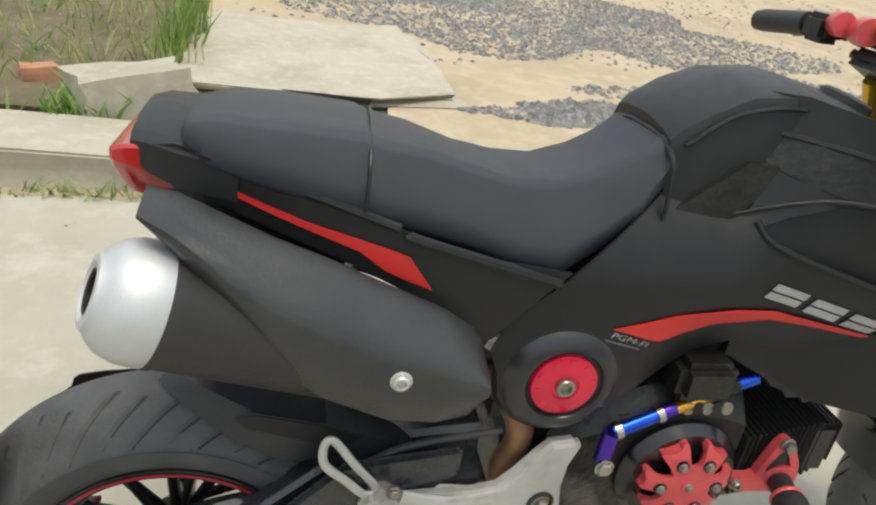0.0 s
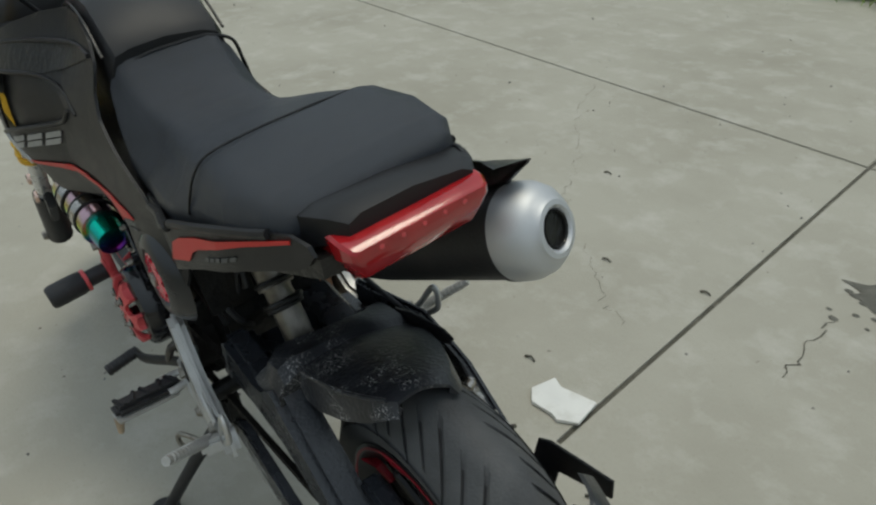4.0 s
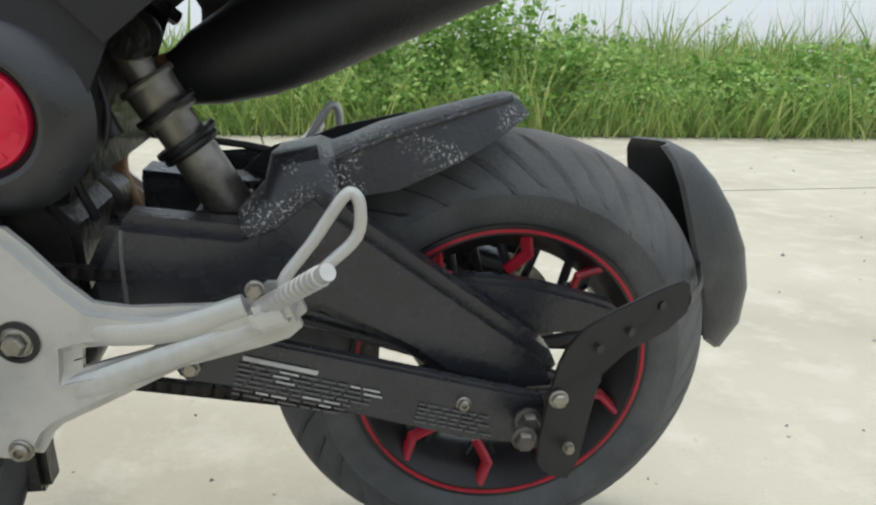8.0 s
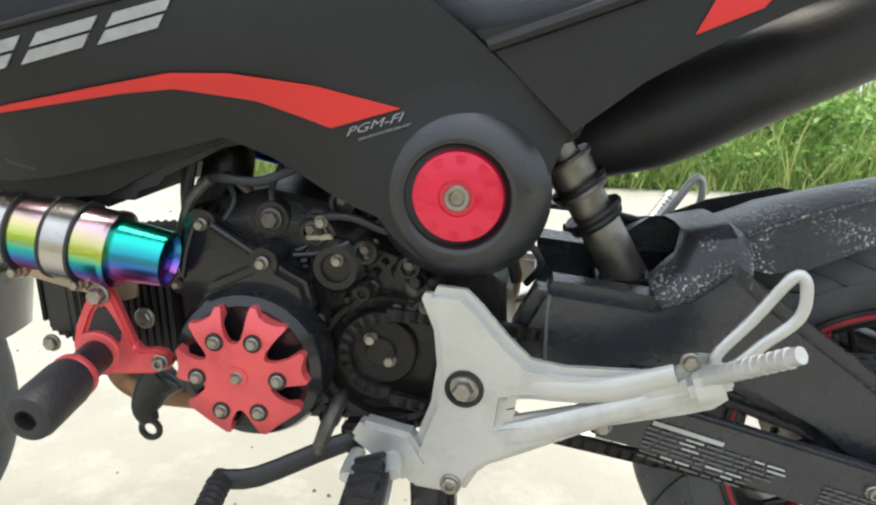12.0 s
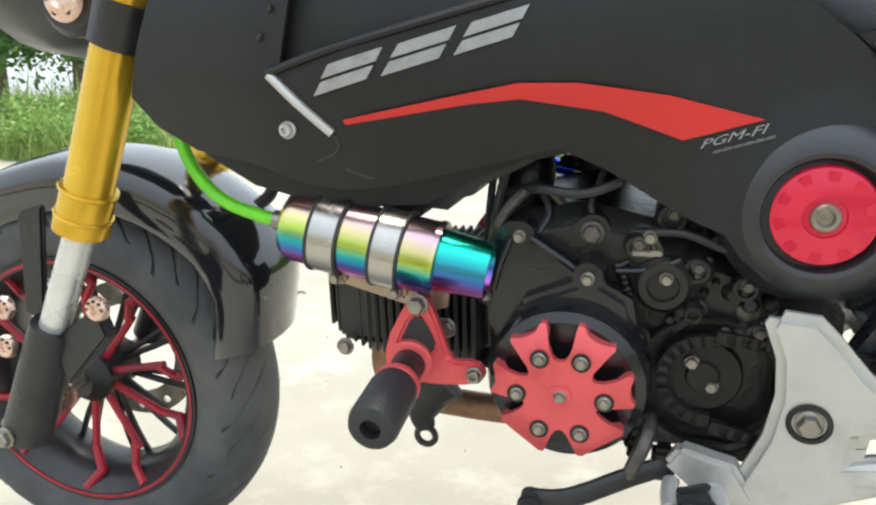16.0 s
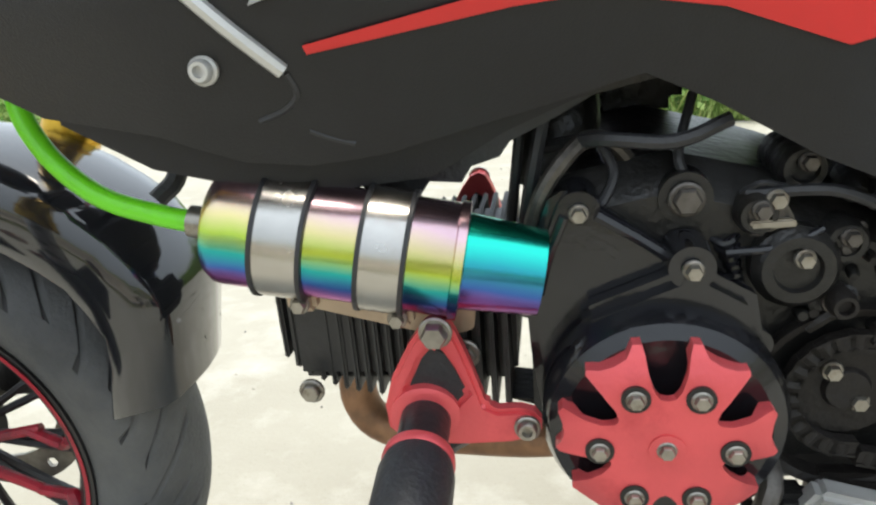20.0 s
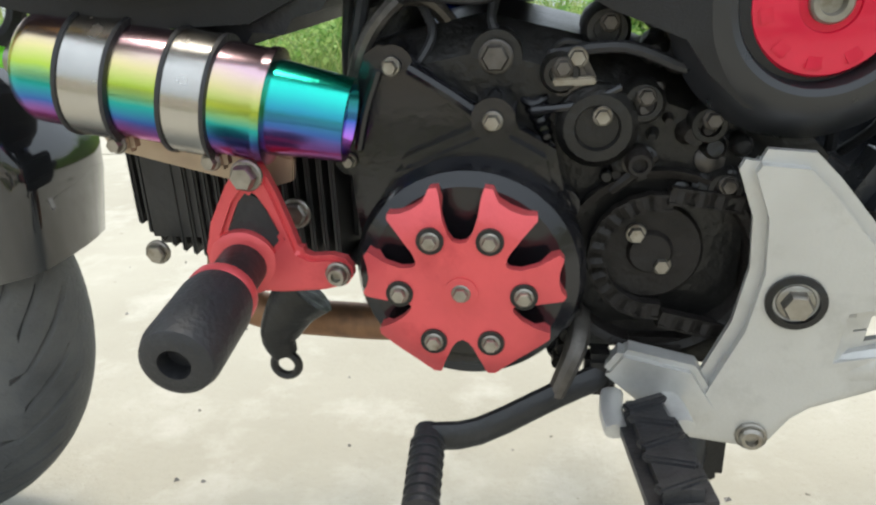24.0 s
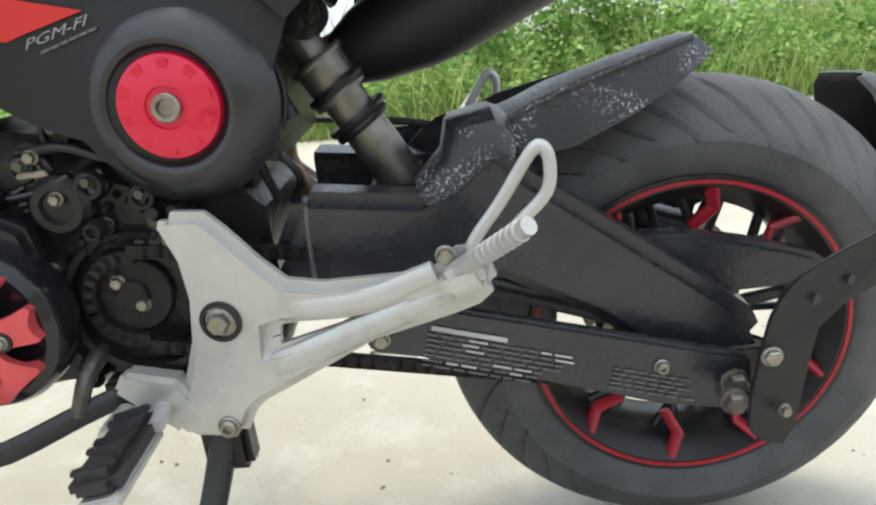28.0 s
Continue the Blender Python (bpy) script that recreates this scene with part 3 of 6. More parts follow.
part("hugger_fin", plate([(-.190, .440), (-.150, .456), (-.080, .470), (-.060, .466), (-.070, .452), (-.17, .425)], .106, .110, bevel=.001), M_PANEL, hug)
part("hugger_lip", tube([(-.150, -.0565, .458), (-.105, -.057, .4755), (-.06, -.053, .4885), (-.02, -.039, .498), (.002, -.027, .502)], .0028, 8, 4), M_SPECK, hug)

# chain guard with its printed notice
guard_out = [(-.282, .312), (-.262, .324), (-.232, .334), (.020, .262), (.022, .238), (.004, .216), (-.050, .226), (-.238, .288), (-.275, .296)]
guard = part("chain_guard", plate(guard_out, -.122, -.108, bevel=.003), M_ARM, bike, "black chain guard with worn printed notice")
g0, gd = Vector((-.228, 0, .317)), Vector((.232, 0, -.0685)).normalized(); gu = Vector((-gd.z, 0, gd.x))
rnd = random.Random(4)
def printed(parent, along, down, length, height, material):
    a = g0 + gd * along - gu * down
    b = a + gd * length
    q = [a, b, b - gu * height, a - gu * height]
    bm = bmesh.new(); bm.faces.new([bm.verts.new((v.x, -.1236, v.z)) for v in q]); part("print_bar", bm, material, parent, smooth=0)
printed(guard, .002, .000, .060, .0040, M_WHITE)
for row in range(7):
    u = 0.0
    while u < .112 - .004 * row:
        w = rnd.uniform(.006, .016); printed(guard, u, .0068 + row * .0045, w, .0017, M_GREYPRINT if rnd.random() < .8 else M_WHITE); u += w + .0025
for row in range(5):
    u = .150
    while u < .208:
        w = rnd.uniform(.005, .012); printed(guard, u, .010 + row * .0042, w, .0015, M_GREYPRINT); u += w + .003
bolt(guard, (-.267, -.123, .308), .006)
bolt(guard, (-.05, -.123, .262), .005, hexed=False)

# chain
def link(parent, p, d):
    m = aim(p, d)
    bm = bmesh.new()
    for s in (-1, 1):
        k = bmesh.ops.create_cube(bm, size=1)
        for v in k["verts"]: v.co = m @ Vector((v.co.x * .0085, s * .0045 + v.co.y * .0016, v.co.z * .0150))
    lathe([(0, -.004), (.0048, -.004), (.0048, .004), (0, .004)], m @ pose(0, 0, 0, 90, 0, 0), 8, bm)
    k = bmesh.ops.create_cube(bm, size=1)
    for v in k["verts"]: v.co = m @ Vector((v.co.x * .0062, v.co.y * .007, v.co.z * .0150))
    return part("link", bm, M_GRIME, parent, smooth=0)
chain = new("drive_chain", None); chain.empty_display_size = .02; chain.parent = bike
lo0, lo1 = Vector((-.450, -.112, .318)), Vector((.02, -.050, .190))
up0, up1 = Vector((-.450, -.112, .398)), Vector((.01, -.040, .320))
for a, b, n in ((lo0, lo1, 42), (up0, up1, 40)):
    for k in range(n): link(chain, a + (b - a) * (k + .5) / n, b - a)
for k in range(12):
    t = math.radians(90 + 175 * k / 11); link(chain, (-.456 + .035 * math.cos(t), -.110, .358 + .035 * math.sin(t)), (-math.sin(t), 0, math.cos(t)))

# tail bracket plate and the flap behind the tyre
brk = part("flap_bracket", plate(rounded([(.006, .222), (.018, .300), (.030, .330), (.050, .342), (.138, .360), (.152, .352), (.150, .318), (.066, .300), (.056, .262), (.044, .196), (.015, .205)], 1), -.150, -.146, bevel=.001), M_PANEL, bike, "black laser-cut flap bracket")
for v in brk.data.vertices: v.co.y += .42 * max(0, v.co.x - .034)   # bent in to the rear
bolt(brk, (.023, -.151, .278), .0065); bolt(brk, (-.004, -.151, .243), .0085, material=M_DULL, h=.009); bolt(brk, (.034, -.152, .232), .004)
for hx_, hz_ in ((.089, .323), (.058, .316), (.120, .340)):
    part("hole_plug", lathe([(0, 0), (.004, 0), (.004, .001), (0, .001)], aim((hx_, -.1502 + .42 * (hx_ - .034), hz_), (.42, -1, 0)), 10), M_RIM, brk)
part("right_stay", plate([(.006, .222), (.030, .330), (.050, .342), (.150, .360), (.150, .330), (.066, .300), (.044, .196)], .160, .164, bevel=.001), M_PANEL, brk)
rings = []
for ya, yb, (xl, zl), (xm, zm), (xr, zr) in ((.034, .066, (.172, .450), (.182, .452), (.151, .454)), (.020, .080, (.180, .436), (.208, .440), (.153, .441)), (.012, .086, (.188, .412), (.236, .412), (.158, .420)), (.006, .090, (.198, .375), (.262, .375), (.170, .385)),
                                             (.001, .090, (.208, .336), (.281, .335), (.190, .350)), (-.004, .086, (.217, .300), (.289, .289), (.205, .310)), (-.006, .078, (.225, .268), (.283, .248), (.215, .270)), (.002, .064, (.232, .242), (.262, .218), (.226, .248))):
    line = []
    for k in range(13):
        u = k / 12; b0, b1, b2 = (1 - u) ** 2, 2 * u * (1 - u), u * u; cx, cz = 2 * xm - (xl + xr) / 2, 2 * zm - (zl + zr) / 2
        line.append((b0 * xl + b1 * cx + b2 * xr, ya + (yb - ya) * u, b0 * zl + b1 * cz + b2 * zr))
    rings.append(line + [(x - .005, y + (.002 if y < (ya + yb) / 2 else -.002), z - .001) for x, y, z in line[::-1]])
flap = part("rear_flap", loft([[(x + .0145, y + .025, z - .009) for x, y, z in r] for r in rings]), M_FLAP, bike, "scuffed black curved tyre flap behind the wheel")
part("flap_stay", tube([(.150, -.100, .338), (.185, -.052, .330), (.226, .030, .318)], .006, 8, 3, flat=.4), M_PANEL, flap)

# rear shock
s0, s1 = Vector((-.318, -.014, .545)), Vector((-.240, -.008, .400)); sd = (s1 - s0).normalized(); sm = aim(s0, sd)
shock = part("rear_shock", lathe([(0, -.02), (.014, -.02), (.015, .030), (.022, .034), (.0215, .060), (.0190, .066), (.0190, .098), (.0200, .104), (.0205, .160), (0, .160)], sm, 28), M_BRONZE, bike, "dirty bronze-grey rear shock absorber")
for h, r in ((.034, .0255), (.060, .028), (.066, .0255), (.090, .029), (.097, .0265)):
    part("collar", lathe([(.015, -.003), (r - .001, -.003), (r, 0), (r - .001, .003), (.015, .003)], aim(s0 + sd * h, sd + Vector((.06, 0, .04))), 28), M_BRONZE if r < .026 else M_DARK, shock)
part("reservoir", tube([(-.340, -.036, .505), (-.326, -.036, .474)], .0085, 14, 1), M_DARK, shock)
part("top_eye", lathe([(.0, -.022), (.018, -.022), (.020, 0), (.018, .022), (0, .022)], aim((-.306, -.02, .552), (0, 1, 0)), 20), M_DARK, shock)
part("lower_mount", block((-.246, .0, .398), (.05, .06, .03), .006), M_DARK, shock)

# footrest brackets, both sides
br_out = [(-.418, .418), (-.412, .430), (-.380, .428), (-.366, .414), (-.345, .389), (-.327, .372), (-.300, .368), (-.220, .371), (-.200, .388), (-.188, .388), (-.176, .376), (-.170, .358), (-.186, .344), (-.206, .337), (-.268, .319), (-.336, .284), (-.362, .271), (-.372, .262), (-.386, .238), (-.436, .241), (-.441, .250), (-.428, .285), (-.412, .325), (-.406, .360), (-.408, .391)]
br_hole = [(-.346, .333), (-.335, .3360), (-.272, .3425), (-.292, .333), (-.348, .317)]
def footrest_side(s, dx, dz, y, m, peg_m):
    sh = lambda pts: [(x + dx, z + dz) for x, z in pts]
    b = part("footrest_bracket", plate(sh(br_out), s * (y - .010), s * (y + .010), [sh(br_hole)], bevel=.0075), M_CAST, bike, "silver cast footrest bracket")
    part("rib", tube([(x + dx, s * (y + o), z + dz) for x, z, o in ((-.350, .352, -.006), (-.325, .350, .004), (-.27, .353, .006), (-.215, .371, .006))], (.013, .010), 12, 4, flat=.55), M_CAST, b)
    part("rib", tube([(x + dx, s * (y + o), z + dz) for x, z, o in ((-.372, .290, -.006), (-.345, .302, .004), (-.28, .328, .006), (-.205, .357, .006))], (.013, .009), 12, 4, flat=.55), M_CAST, b)
    loop = [(-.188, .389), (-.165, .420), (-.143, .452), (-.135, .455), (-.131, .445), (-.134, .424), (-.156, .402), (-.178, .380)]
    part("heel_loop", tube([(x + dx, s * (y + .006 - .02 * (z - .38)), z + dz) for x, z in loop], .0046, 10, 4, closed=True, flat=.8), M_CAST, b)
    part("boss", lathe([(0, -.002), (.0165, -.002), (.0165, .0015), (.0125, .0025), (.0120, -.003), (0, -.003)], aim((-.381 + dx, s * (y + .0105), .344 + dz), (0, s, 0)), 28), M_DARK, b)
    bolt(b, (-.381 + dx, s * (y + .010), .344 + dz), .0085, (0, s, 0), h=.010)
    bolt(b, (-.394 + dx, s * (y + .0105), .252 + dz), .0075, (0, s, 0), hexed=False)
    bolt(b, (-.206 + dx, s * (y + .012), .386 + dz), .006, (0, s, 0), h=.006)
    part("pivot_lug", block((-.193 + dx, s * (y + .02), .374 + dz), (.030, .030, .020), .005, pose(0, 0, 0, 0, -20, 0)), M_CAST, b)
    pa, pb = Vector((-.197 + dx, s * (y + .022), .378 + dz)), Vector((-.146 + dx, s * (y + .074), .424 + dz))
    peg = part("pillion_peg", tube([pa, pb], (.0075, .0060), 14, 1), M_CAST, b)
    for k in range(9):
        c = pa + (pb - pa) * (.25 + .08 * k)
        part("grip_ring", lathe([(.0056, -.0014), (.0073, -.001), (.0073, .001), (.0056, .0014)], aim(c, pb - pa), 14), M_CAST, b)
    # rider's peg
    part("peg_hinge", plate(sh([(-.436, .246), (-.486, .286), (-.474, .304), (-.430, .296), (-.412, .268)]), s * (y - .008), s * (y + .012), bevel=.004), M_CAST, b)
    mm = m.inverted() @ peg_m
    for e in (-1, 1):
        part("hinge_arm", tube([(e * .015, -s * .066, .004), (e * .019, -s * .046, .002), (e * .019, -s * .028, 0)], .0052, 10, 2, flat=1.4), M_CAST, b).matrix_local = mm
    pg = part("rider_peg", block((0, 0, 0), (.034, .104, .020), .007, None), M_SOFT, b, "black rubber rider peg with cross tread")
    pg.matrix_local = mm
    for k in range(5):
        part("tread_bar", block((0, 0, 0), (.028, .007, .005), .0015, pose(0, 0, 0, 0, 0, 22 * (-1) ** k)), M_SOFT, b).matrix_local = mm @ Matrix.Translation((0, -.040 + .0200 * k, .0108))
    part("peg_core", block((.002, s * .004, -.012), (.030, .096, .008), .002), M_CAST, b).matrix_local = mm
    part("feeler", tube([(.0, s * .047, -.014), (.0, s * .050, -.040)], (.0075, .0045), 10, 1), M_BEIGE, b).matrix_local = mm
    return b
left_m = Matrix.Translation((-.390, -.128, 0)) @ pose(0, 0, 0, 0, 0, -6) @ Matrix.Translation((.390, .138, 0))   # both splay out to the rear
right_m = Matrix.Translation((-.404, .118, 0)) @ pose(0, 0, 0, 0, 0, 6) @ Matrix.Translation((.404, -.126, 0))
left_br = footrest_side(-1, 0, 0, .138, left_m, Matrix.Translation((-.457, -.192, .274)) @ pose(0, 0, 0, -5, -4, 6))
right_br = footrest_side(1, -.014, .016, .126, right_m, Matrix.Translation((-.486, .196, .300)) @ pose(0, 0, 0, 6, -8, -2))
left_br.matrix_local = left_m; right_br.matrix_local = right_m
part("stay_pipe", tube([(-.36, -.128, .30), (-.36, 0, .31), (-.38, .14, .315)], .014, 12, 1), M_DARK, bike)

# gear lever, side stand, brake pedal
lev = part("gear_lever", tube([(-.474, -.112, .280), (-.512, -.134, .273), (-.560, -.162, .262), (-.590, -.170, .262)], .0098, 10, 3, flat=.6), M_BLACK, bike, "scuffed black gear lever")
part("toe_rubber", tube([(-.590, -.166, .263), (-.587, -.222, .252)], .0092, 14, 1), M_SOFT, lev)
for k in range(7):
    c = Vector((-.590, -.166, .263)).lerp(Vector((-.587, -.222, .252)), .2 + .12 * k)
    part("ring", lathe([(.009, -.0016), (.0108, -.001), (.0108, .001), (.009, .0016)], aim(c, (.003, -.056, -.011)), 14), M_SOFT, lev)
part("clamp", block((-.486, -.112, .279), (.020, .022, .030), .004), M_DARK, lev)
stand = part("side_stand", tube([(-.415, -.085, .235), (-.430, -.115, .175), (-.447, -.165, .110), (-.470, -.225, .022)], (.013, .010), 12, 4), M_BLACK, bike, "black steel side stand, folded out")
part("stand_knuckle", block((-.418, -.088, .215), (.042, .030, .062), .006), M_DARK, stand)
part("foot_pad", lathe([(0, 0), (.024, 0), (.026, .004), (.022, .008), (0, .008)], aim((-.472, -.233, .0175), (0, .07, 1)), 20), M_BLACK, stand)
part("foot_hook", tube([(-.440, -.140, .145), (-.480, -.165, .150), (-.487, -.170, .128), (-.455, -.160, .105)], .0045, 8, 4), M_STEEL, stand)
ped = part("brake_pedal", tube([(-.470, .130, .310), (-.520, .175, .312), (-.575, .196, .317)], .009, 10, 3, flat=.6), M_BLACK, bike)
part("pedal_pad", block((-.600, .202, .318), (.045, .030, .010), .003), M_STEEL, ped)


# ---------------- body panels ----------------
XB = [-.95, -.916, -.80, -.72, -.60, -.45, -.30, -.15, .05]; YB = [.185, .191, .203, .196, .150, .127, .108, .10, .09]
YR = [.150, .153, .155, .137, .120, .118, .110, .10, .09]   # the far side stands closer to the middle line
XT = [-.92, -.78, -.70, -.60, -.48, -.30]; YT = [.165, .165, .135, .085, .088, .105]
def body(x, z, low=YB, high=YT):
    f = min(1, max(0, (z - .645) / .19)); f = f * f * (3 - 2 * f)
    y = float(np.interp(x, XB, low)) * (1 - f) + float(np.interp(x, XT, high)) * f
    y -= .40 * max(0, .598 - z) * min(1, max(0, (-.47 - x) / .08))
    d = math.hypot(x + .385, z - .504)
    if d < .085: y += .010 * max(0, 1 - (d / .085) ** 2)
    return y
left_y = lambda x, z: -body(x, z)
right_y = lambda x, z: body(x, z - .016, YR, (.135, .140, .115, .066, .054, .088)) - .036 * min(1, max(0, (z - .64) / .08)) * min(1, max(0, 2 - abs(x + .47) / .07))   # drawn in beside the seat's neck
panel_out = [(-.318, .515), (-.300, .556), (-.337, .589), (-.373, .623), (-.425, .667), (-.466, .702), (-.480, .730), (-.483, .764), (-.502, .787), (-.546, .809), (-.600, .812), (-.650, .803), (-.720, .780), (-.800, .748), (-.850, .724), (-.876, .698), (-.907, .635), (-.920, .597), (-.904, .572), (-.872, .552), (-.812, .540), (-.774, .524), (-.742, .520), (-.703, .523), (-.659, .532), (-.619, .540), (-.578, .550), (-.541, .532), (-.491, .503), (-.452, .487), (-.440, .470), (-.420, .452), (-.395, .444), (-.365, .446), (-.340, .460), (-.324, .482)]
recess = [(-.774, .620), (-.590, .671), (-.574, .677), (-.571, .686), (-.600, .702), (-.636, .718), (-.690, .738), (-.745, .745)]
stripe = [(-.730, .5785), (-.656, .5925), (-.604, .6015), (-.560, .6005), (-.496, .590), (-.431, .572), (-.486, .5575), (-.543, .579), (-.603, .5895), (-.640, .5870), (-.729, .5745)]
def side(yf, s, dz):
    up = lambda pts: [(x, z + dz) for x, z in pts]
    p = part("side_panel", sheet(up(panel_out), yf, .004, [up(recess)], .018), M_PANEL, bike, "matt black side panel and tank shroud")
    part("recess_panel", sheet(up([(-.785, .612), (-.565, .672), (-.560, .692), (-.640, .730), (-.755, .760)]), yf, .003, (), .03, off=-.014), M_PANEL, p)
    # no real depth here: a dark sheet on the surface stands for the scoop's shade
    part("scoop", sheet(up([(-.492, .772), (-.570, .772), (-.670, .764), (-.765, .748), (-.772, .718), (-.700, .722), (-.640, .726), (-.590, .738)]), yf, .002, (), .03, off=.0015), M_DARK, p, "flush dark sheet painted as the air scoop's shaded hollow")
    part("scoop_edge", tube([(x, yf(x, z + dz) + s * .003, z + dz) for x, z in ((-.492, .773), (-.570, .774), (-.670, .766), (-.765, .750))], .0035, 8, 3), M_PANEL, p)
    part("scoop_lobe", tube([(x, yf(x, z + dz) + s * .001, z + dz) for x, z in ((-.540, .690), (-.595, .712), (-.645, .723), (-.720, .719), (-.772, .712))], (.0015, .004), 10, 4), M_PANEL, p)
    part("edge_rib", tube([(x, yf(x, z + dz) + s * .001, z + dz) for x, z in ((-.784, .614), (-.74, .628), (-.69, .6415), (-.64, .655), (-.60, .666), (-.578, .675), (-.566, .690))], .0035, 8, 4), M_PANEL, p)
    # on the left this edge is coloured pale, a painted light-catching bevel
    part("edge_rib", tube([(x, yf(x, z + dz) + s * .001, z + dz) for x, z in ((-.783, .613), (-.762, .590), (-.742, .568))], .0038, 8, 3), M_CAST if s < 0 else M_PANEL, p)
    part("red_stripe", sheet(up(stripe), yf, .0012, (), .02, off=.0022), M_RED, p, "red vinyl stripe")
    part("crease", tube([(x, yf(x, z + dz) - s * .0008, z + dz) for x, z in ((-.738, .5385), (-.730, .5345), (-.718, .5300))], .0016, 6, 3), M_SOFT, p)
    part("crease", tube([(x, yf(x, z + dz) - s * .0006, z + dz) for x, z in ((-.741, .567), (-.739, .557), (-.746, .550), (-.760, .545))], .0018, 6, 4), M_SOFT, p)
    bolt(p, (-.777, yf(-.777, .571 + dz) + s * .001, .571 + dz), .0056, (0, s, 0), M_CAST, hexed=False)
    # plain silver badge: three pairs of slanted slivers, rising to the rear
    def blade(u0, u1, h0, h1, lift):
        pts = []
        for q, h in ((u0, h0), (u1 - .003, h0 + lift), (u1, h1 + lift), (u0 + .004, h1)):
            x = -.748 + q if s < 0 else -.584 - q * .93
            pts.append((x + .005 * h * (1 if s < 0 else -1), .5965 + (x + .75) * .262 + .0205 * h * (1 if s < 0 else .85) - (0 if s < 0 else .022)))
        part("badge_blade", sheet(up(pts), yf, .0015, (), .02, off=.0025), M_BADGE, p, "satin silver badge blade")
    for u in (0, .050, .100):
        blade(u + .004, u + .047, .54, .98, .05); blade(u, u + .043, -.02, .42, .05)
    lettering("PGM-FI", .0090, (-.4745, .5510 + dz), s, yf, p)
    x, z = -.465, .5475
    for k in range(6):
        part("print_bar", sheet(up([(x + .007 * k, z + .0020 * k), (x + .007 * k + .006, z + .0020 * k + .0016), (x + .007 * k + .007, z + .0020 * k + .0038), (x + .007 * k + .001, z + .0020 * k + .0022)]), yf, .001, (), .02, off=.0015), M_GREYPRINT, p)
    # plain red maker's mark, wing-like bars
    for k in range(4):
        part("emblem_bar", sheet(up([(-.845 + .006 * k, .712 + .010 * k), (-.800 + .004 * k, .724 + .011 * k), (-.800 + .004 * k, .730 + .011 * k), (-.842 + .006 * k, .719 + .010 * k)]), yf, .001, (), .02, off=.002), M_RED, p)
    part("emblem_bar", sheet(up([(-.858, .690), (-.795, .706), (-.793, .714), (-.856, .699)]), yf, .001, (), .02, off=.002), M_RED, p)
    for k in range(6):
        xx, zz = -.787 + .010 * k, .640 + .020 * k
        part("clip", block((xx, yf(xx, zz + dz) + s * .001, zz + dz), (.006, .004, .004), .001, pose(0, 0, 0, 0, -60, 0)), M_GLOSS, p)
    return p
side(left_y, -1, 0); side(right_y, 1, .016)

def cap(c, s):
    m = aim(c, (0, s, 0)) @ Matrix.Diagonal((1.06, 1.06, 1, 1))
    part("cap_surround", lathe([(.069, -.016), (.063, -.007), (.056, .001), (.049, .006), (.0435, .0075), (.040, .006), (.0375, .001), (.0365, -.005), (0, -.006)], m, 56), M_DOME, bike)
    k = part("frame_cap", lathe([(.0348, -.004), (.0352, .002), (.0335, .0050), (.024, .0075), (.014, .0085), (.0135, .0070), (0, .0070)], m, 48), M_REDCAP, bike, "red anodised round frame cap")
    for i in range(10):
        a = i * math.pi / 5 + .2
        part("facet", block((0, 0, 0), (.010, .0085, .0022), .001, None), M_REDCAP, k).matrix_local = m @ Matrix.Translation((.0265 * math.cos(a), .0265 * math.sin(a), .0062)) @ pose(0, 0, 0, 0, 0, math.degrees(a))
    part("cap_bolt", lathe([(0, 0), (.0098, 0), (.0098, .0105), (.0088, .012), (.006, .012), (.005, .008), (0, .008)], m, 24), M_STEEL, k)
cap((-.387, -.127, .504), -1); cap((-.390, .121, .522), 1)

# tail side panels under the seat
XQ = [-.40, -.31, -.22, -.10, 0, .08]; YQ = [.110, .118, .136, .120, .084, .064]
tail_y = lambda x, z: -float(np.interp(x, XQ, YQ)); tail_yr = lambda x, z: float(np.interp(x, XQ, (.110, .118, .130, .118, .096, .080)))
tail_out = [(-.375, .628), (-.300, .552), (-.250, .590), (-.222, .606), (-.150, .638), (-.072, .668), (-.004, .692), (.010, .702), (.018, .713), (.012, .722), (-.008, .726), (-.060, .716), (-.140, .694), (-.212, .668), (-.300, .641)]
tstripe = [(-.219, .622), (-.204, .650), (-.186, .662), (-.147, .678), (-.102, .692), (-.068, .703), (-.034, .714), (-.006, .7225), (-.006, .7190), (-.034, .709), (-.068, .697), (-.102, .683), (-.145, .665), (-.160, .655), (-.174, .639)]
tstripe_thin = [(-.235, .614), (-.210, .648), (-.190, .654), (-.120, .672), (-.026, .703), (.002, .713), (.002, .710), (-.026, .699), (-.120, .665), (-.165, .649), (-.190, .632)]
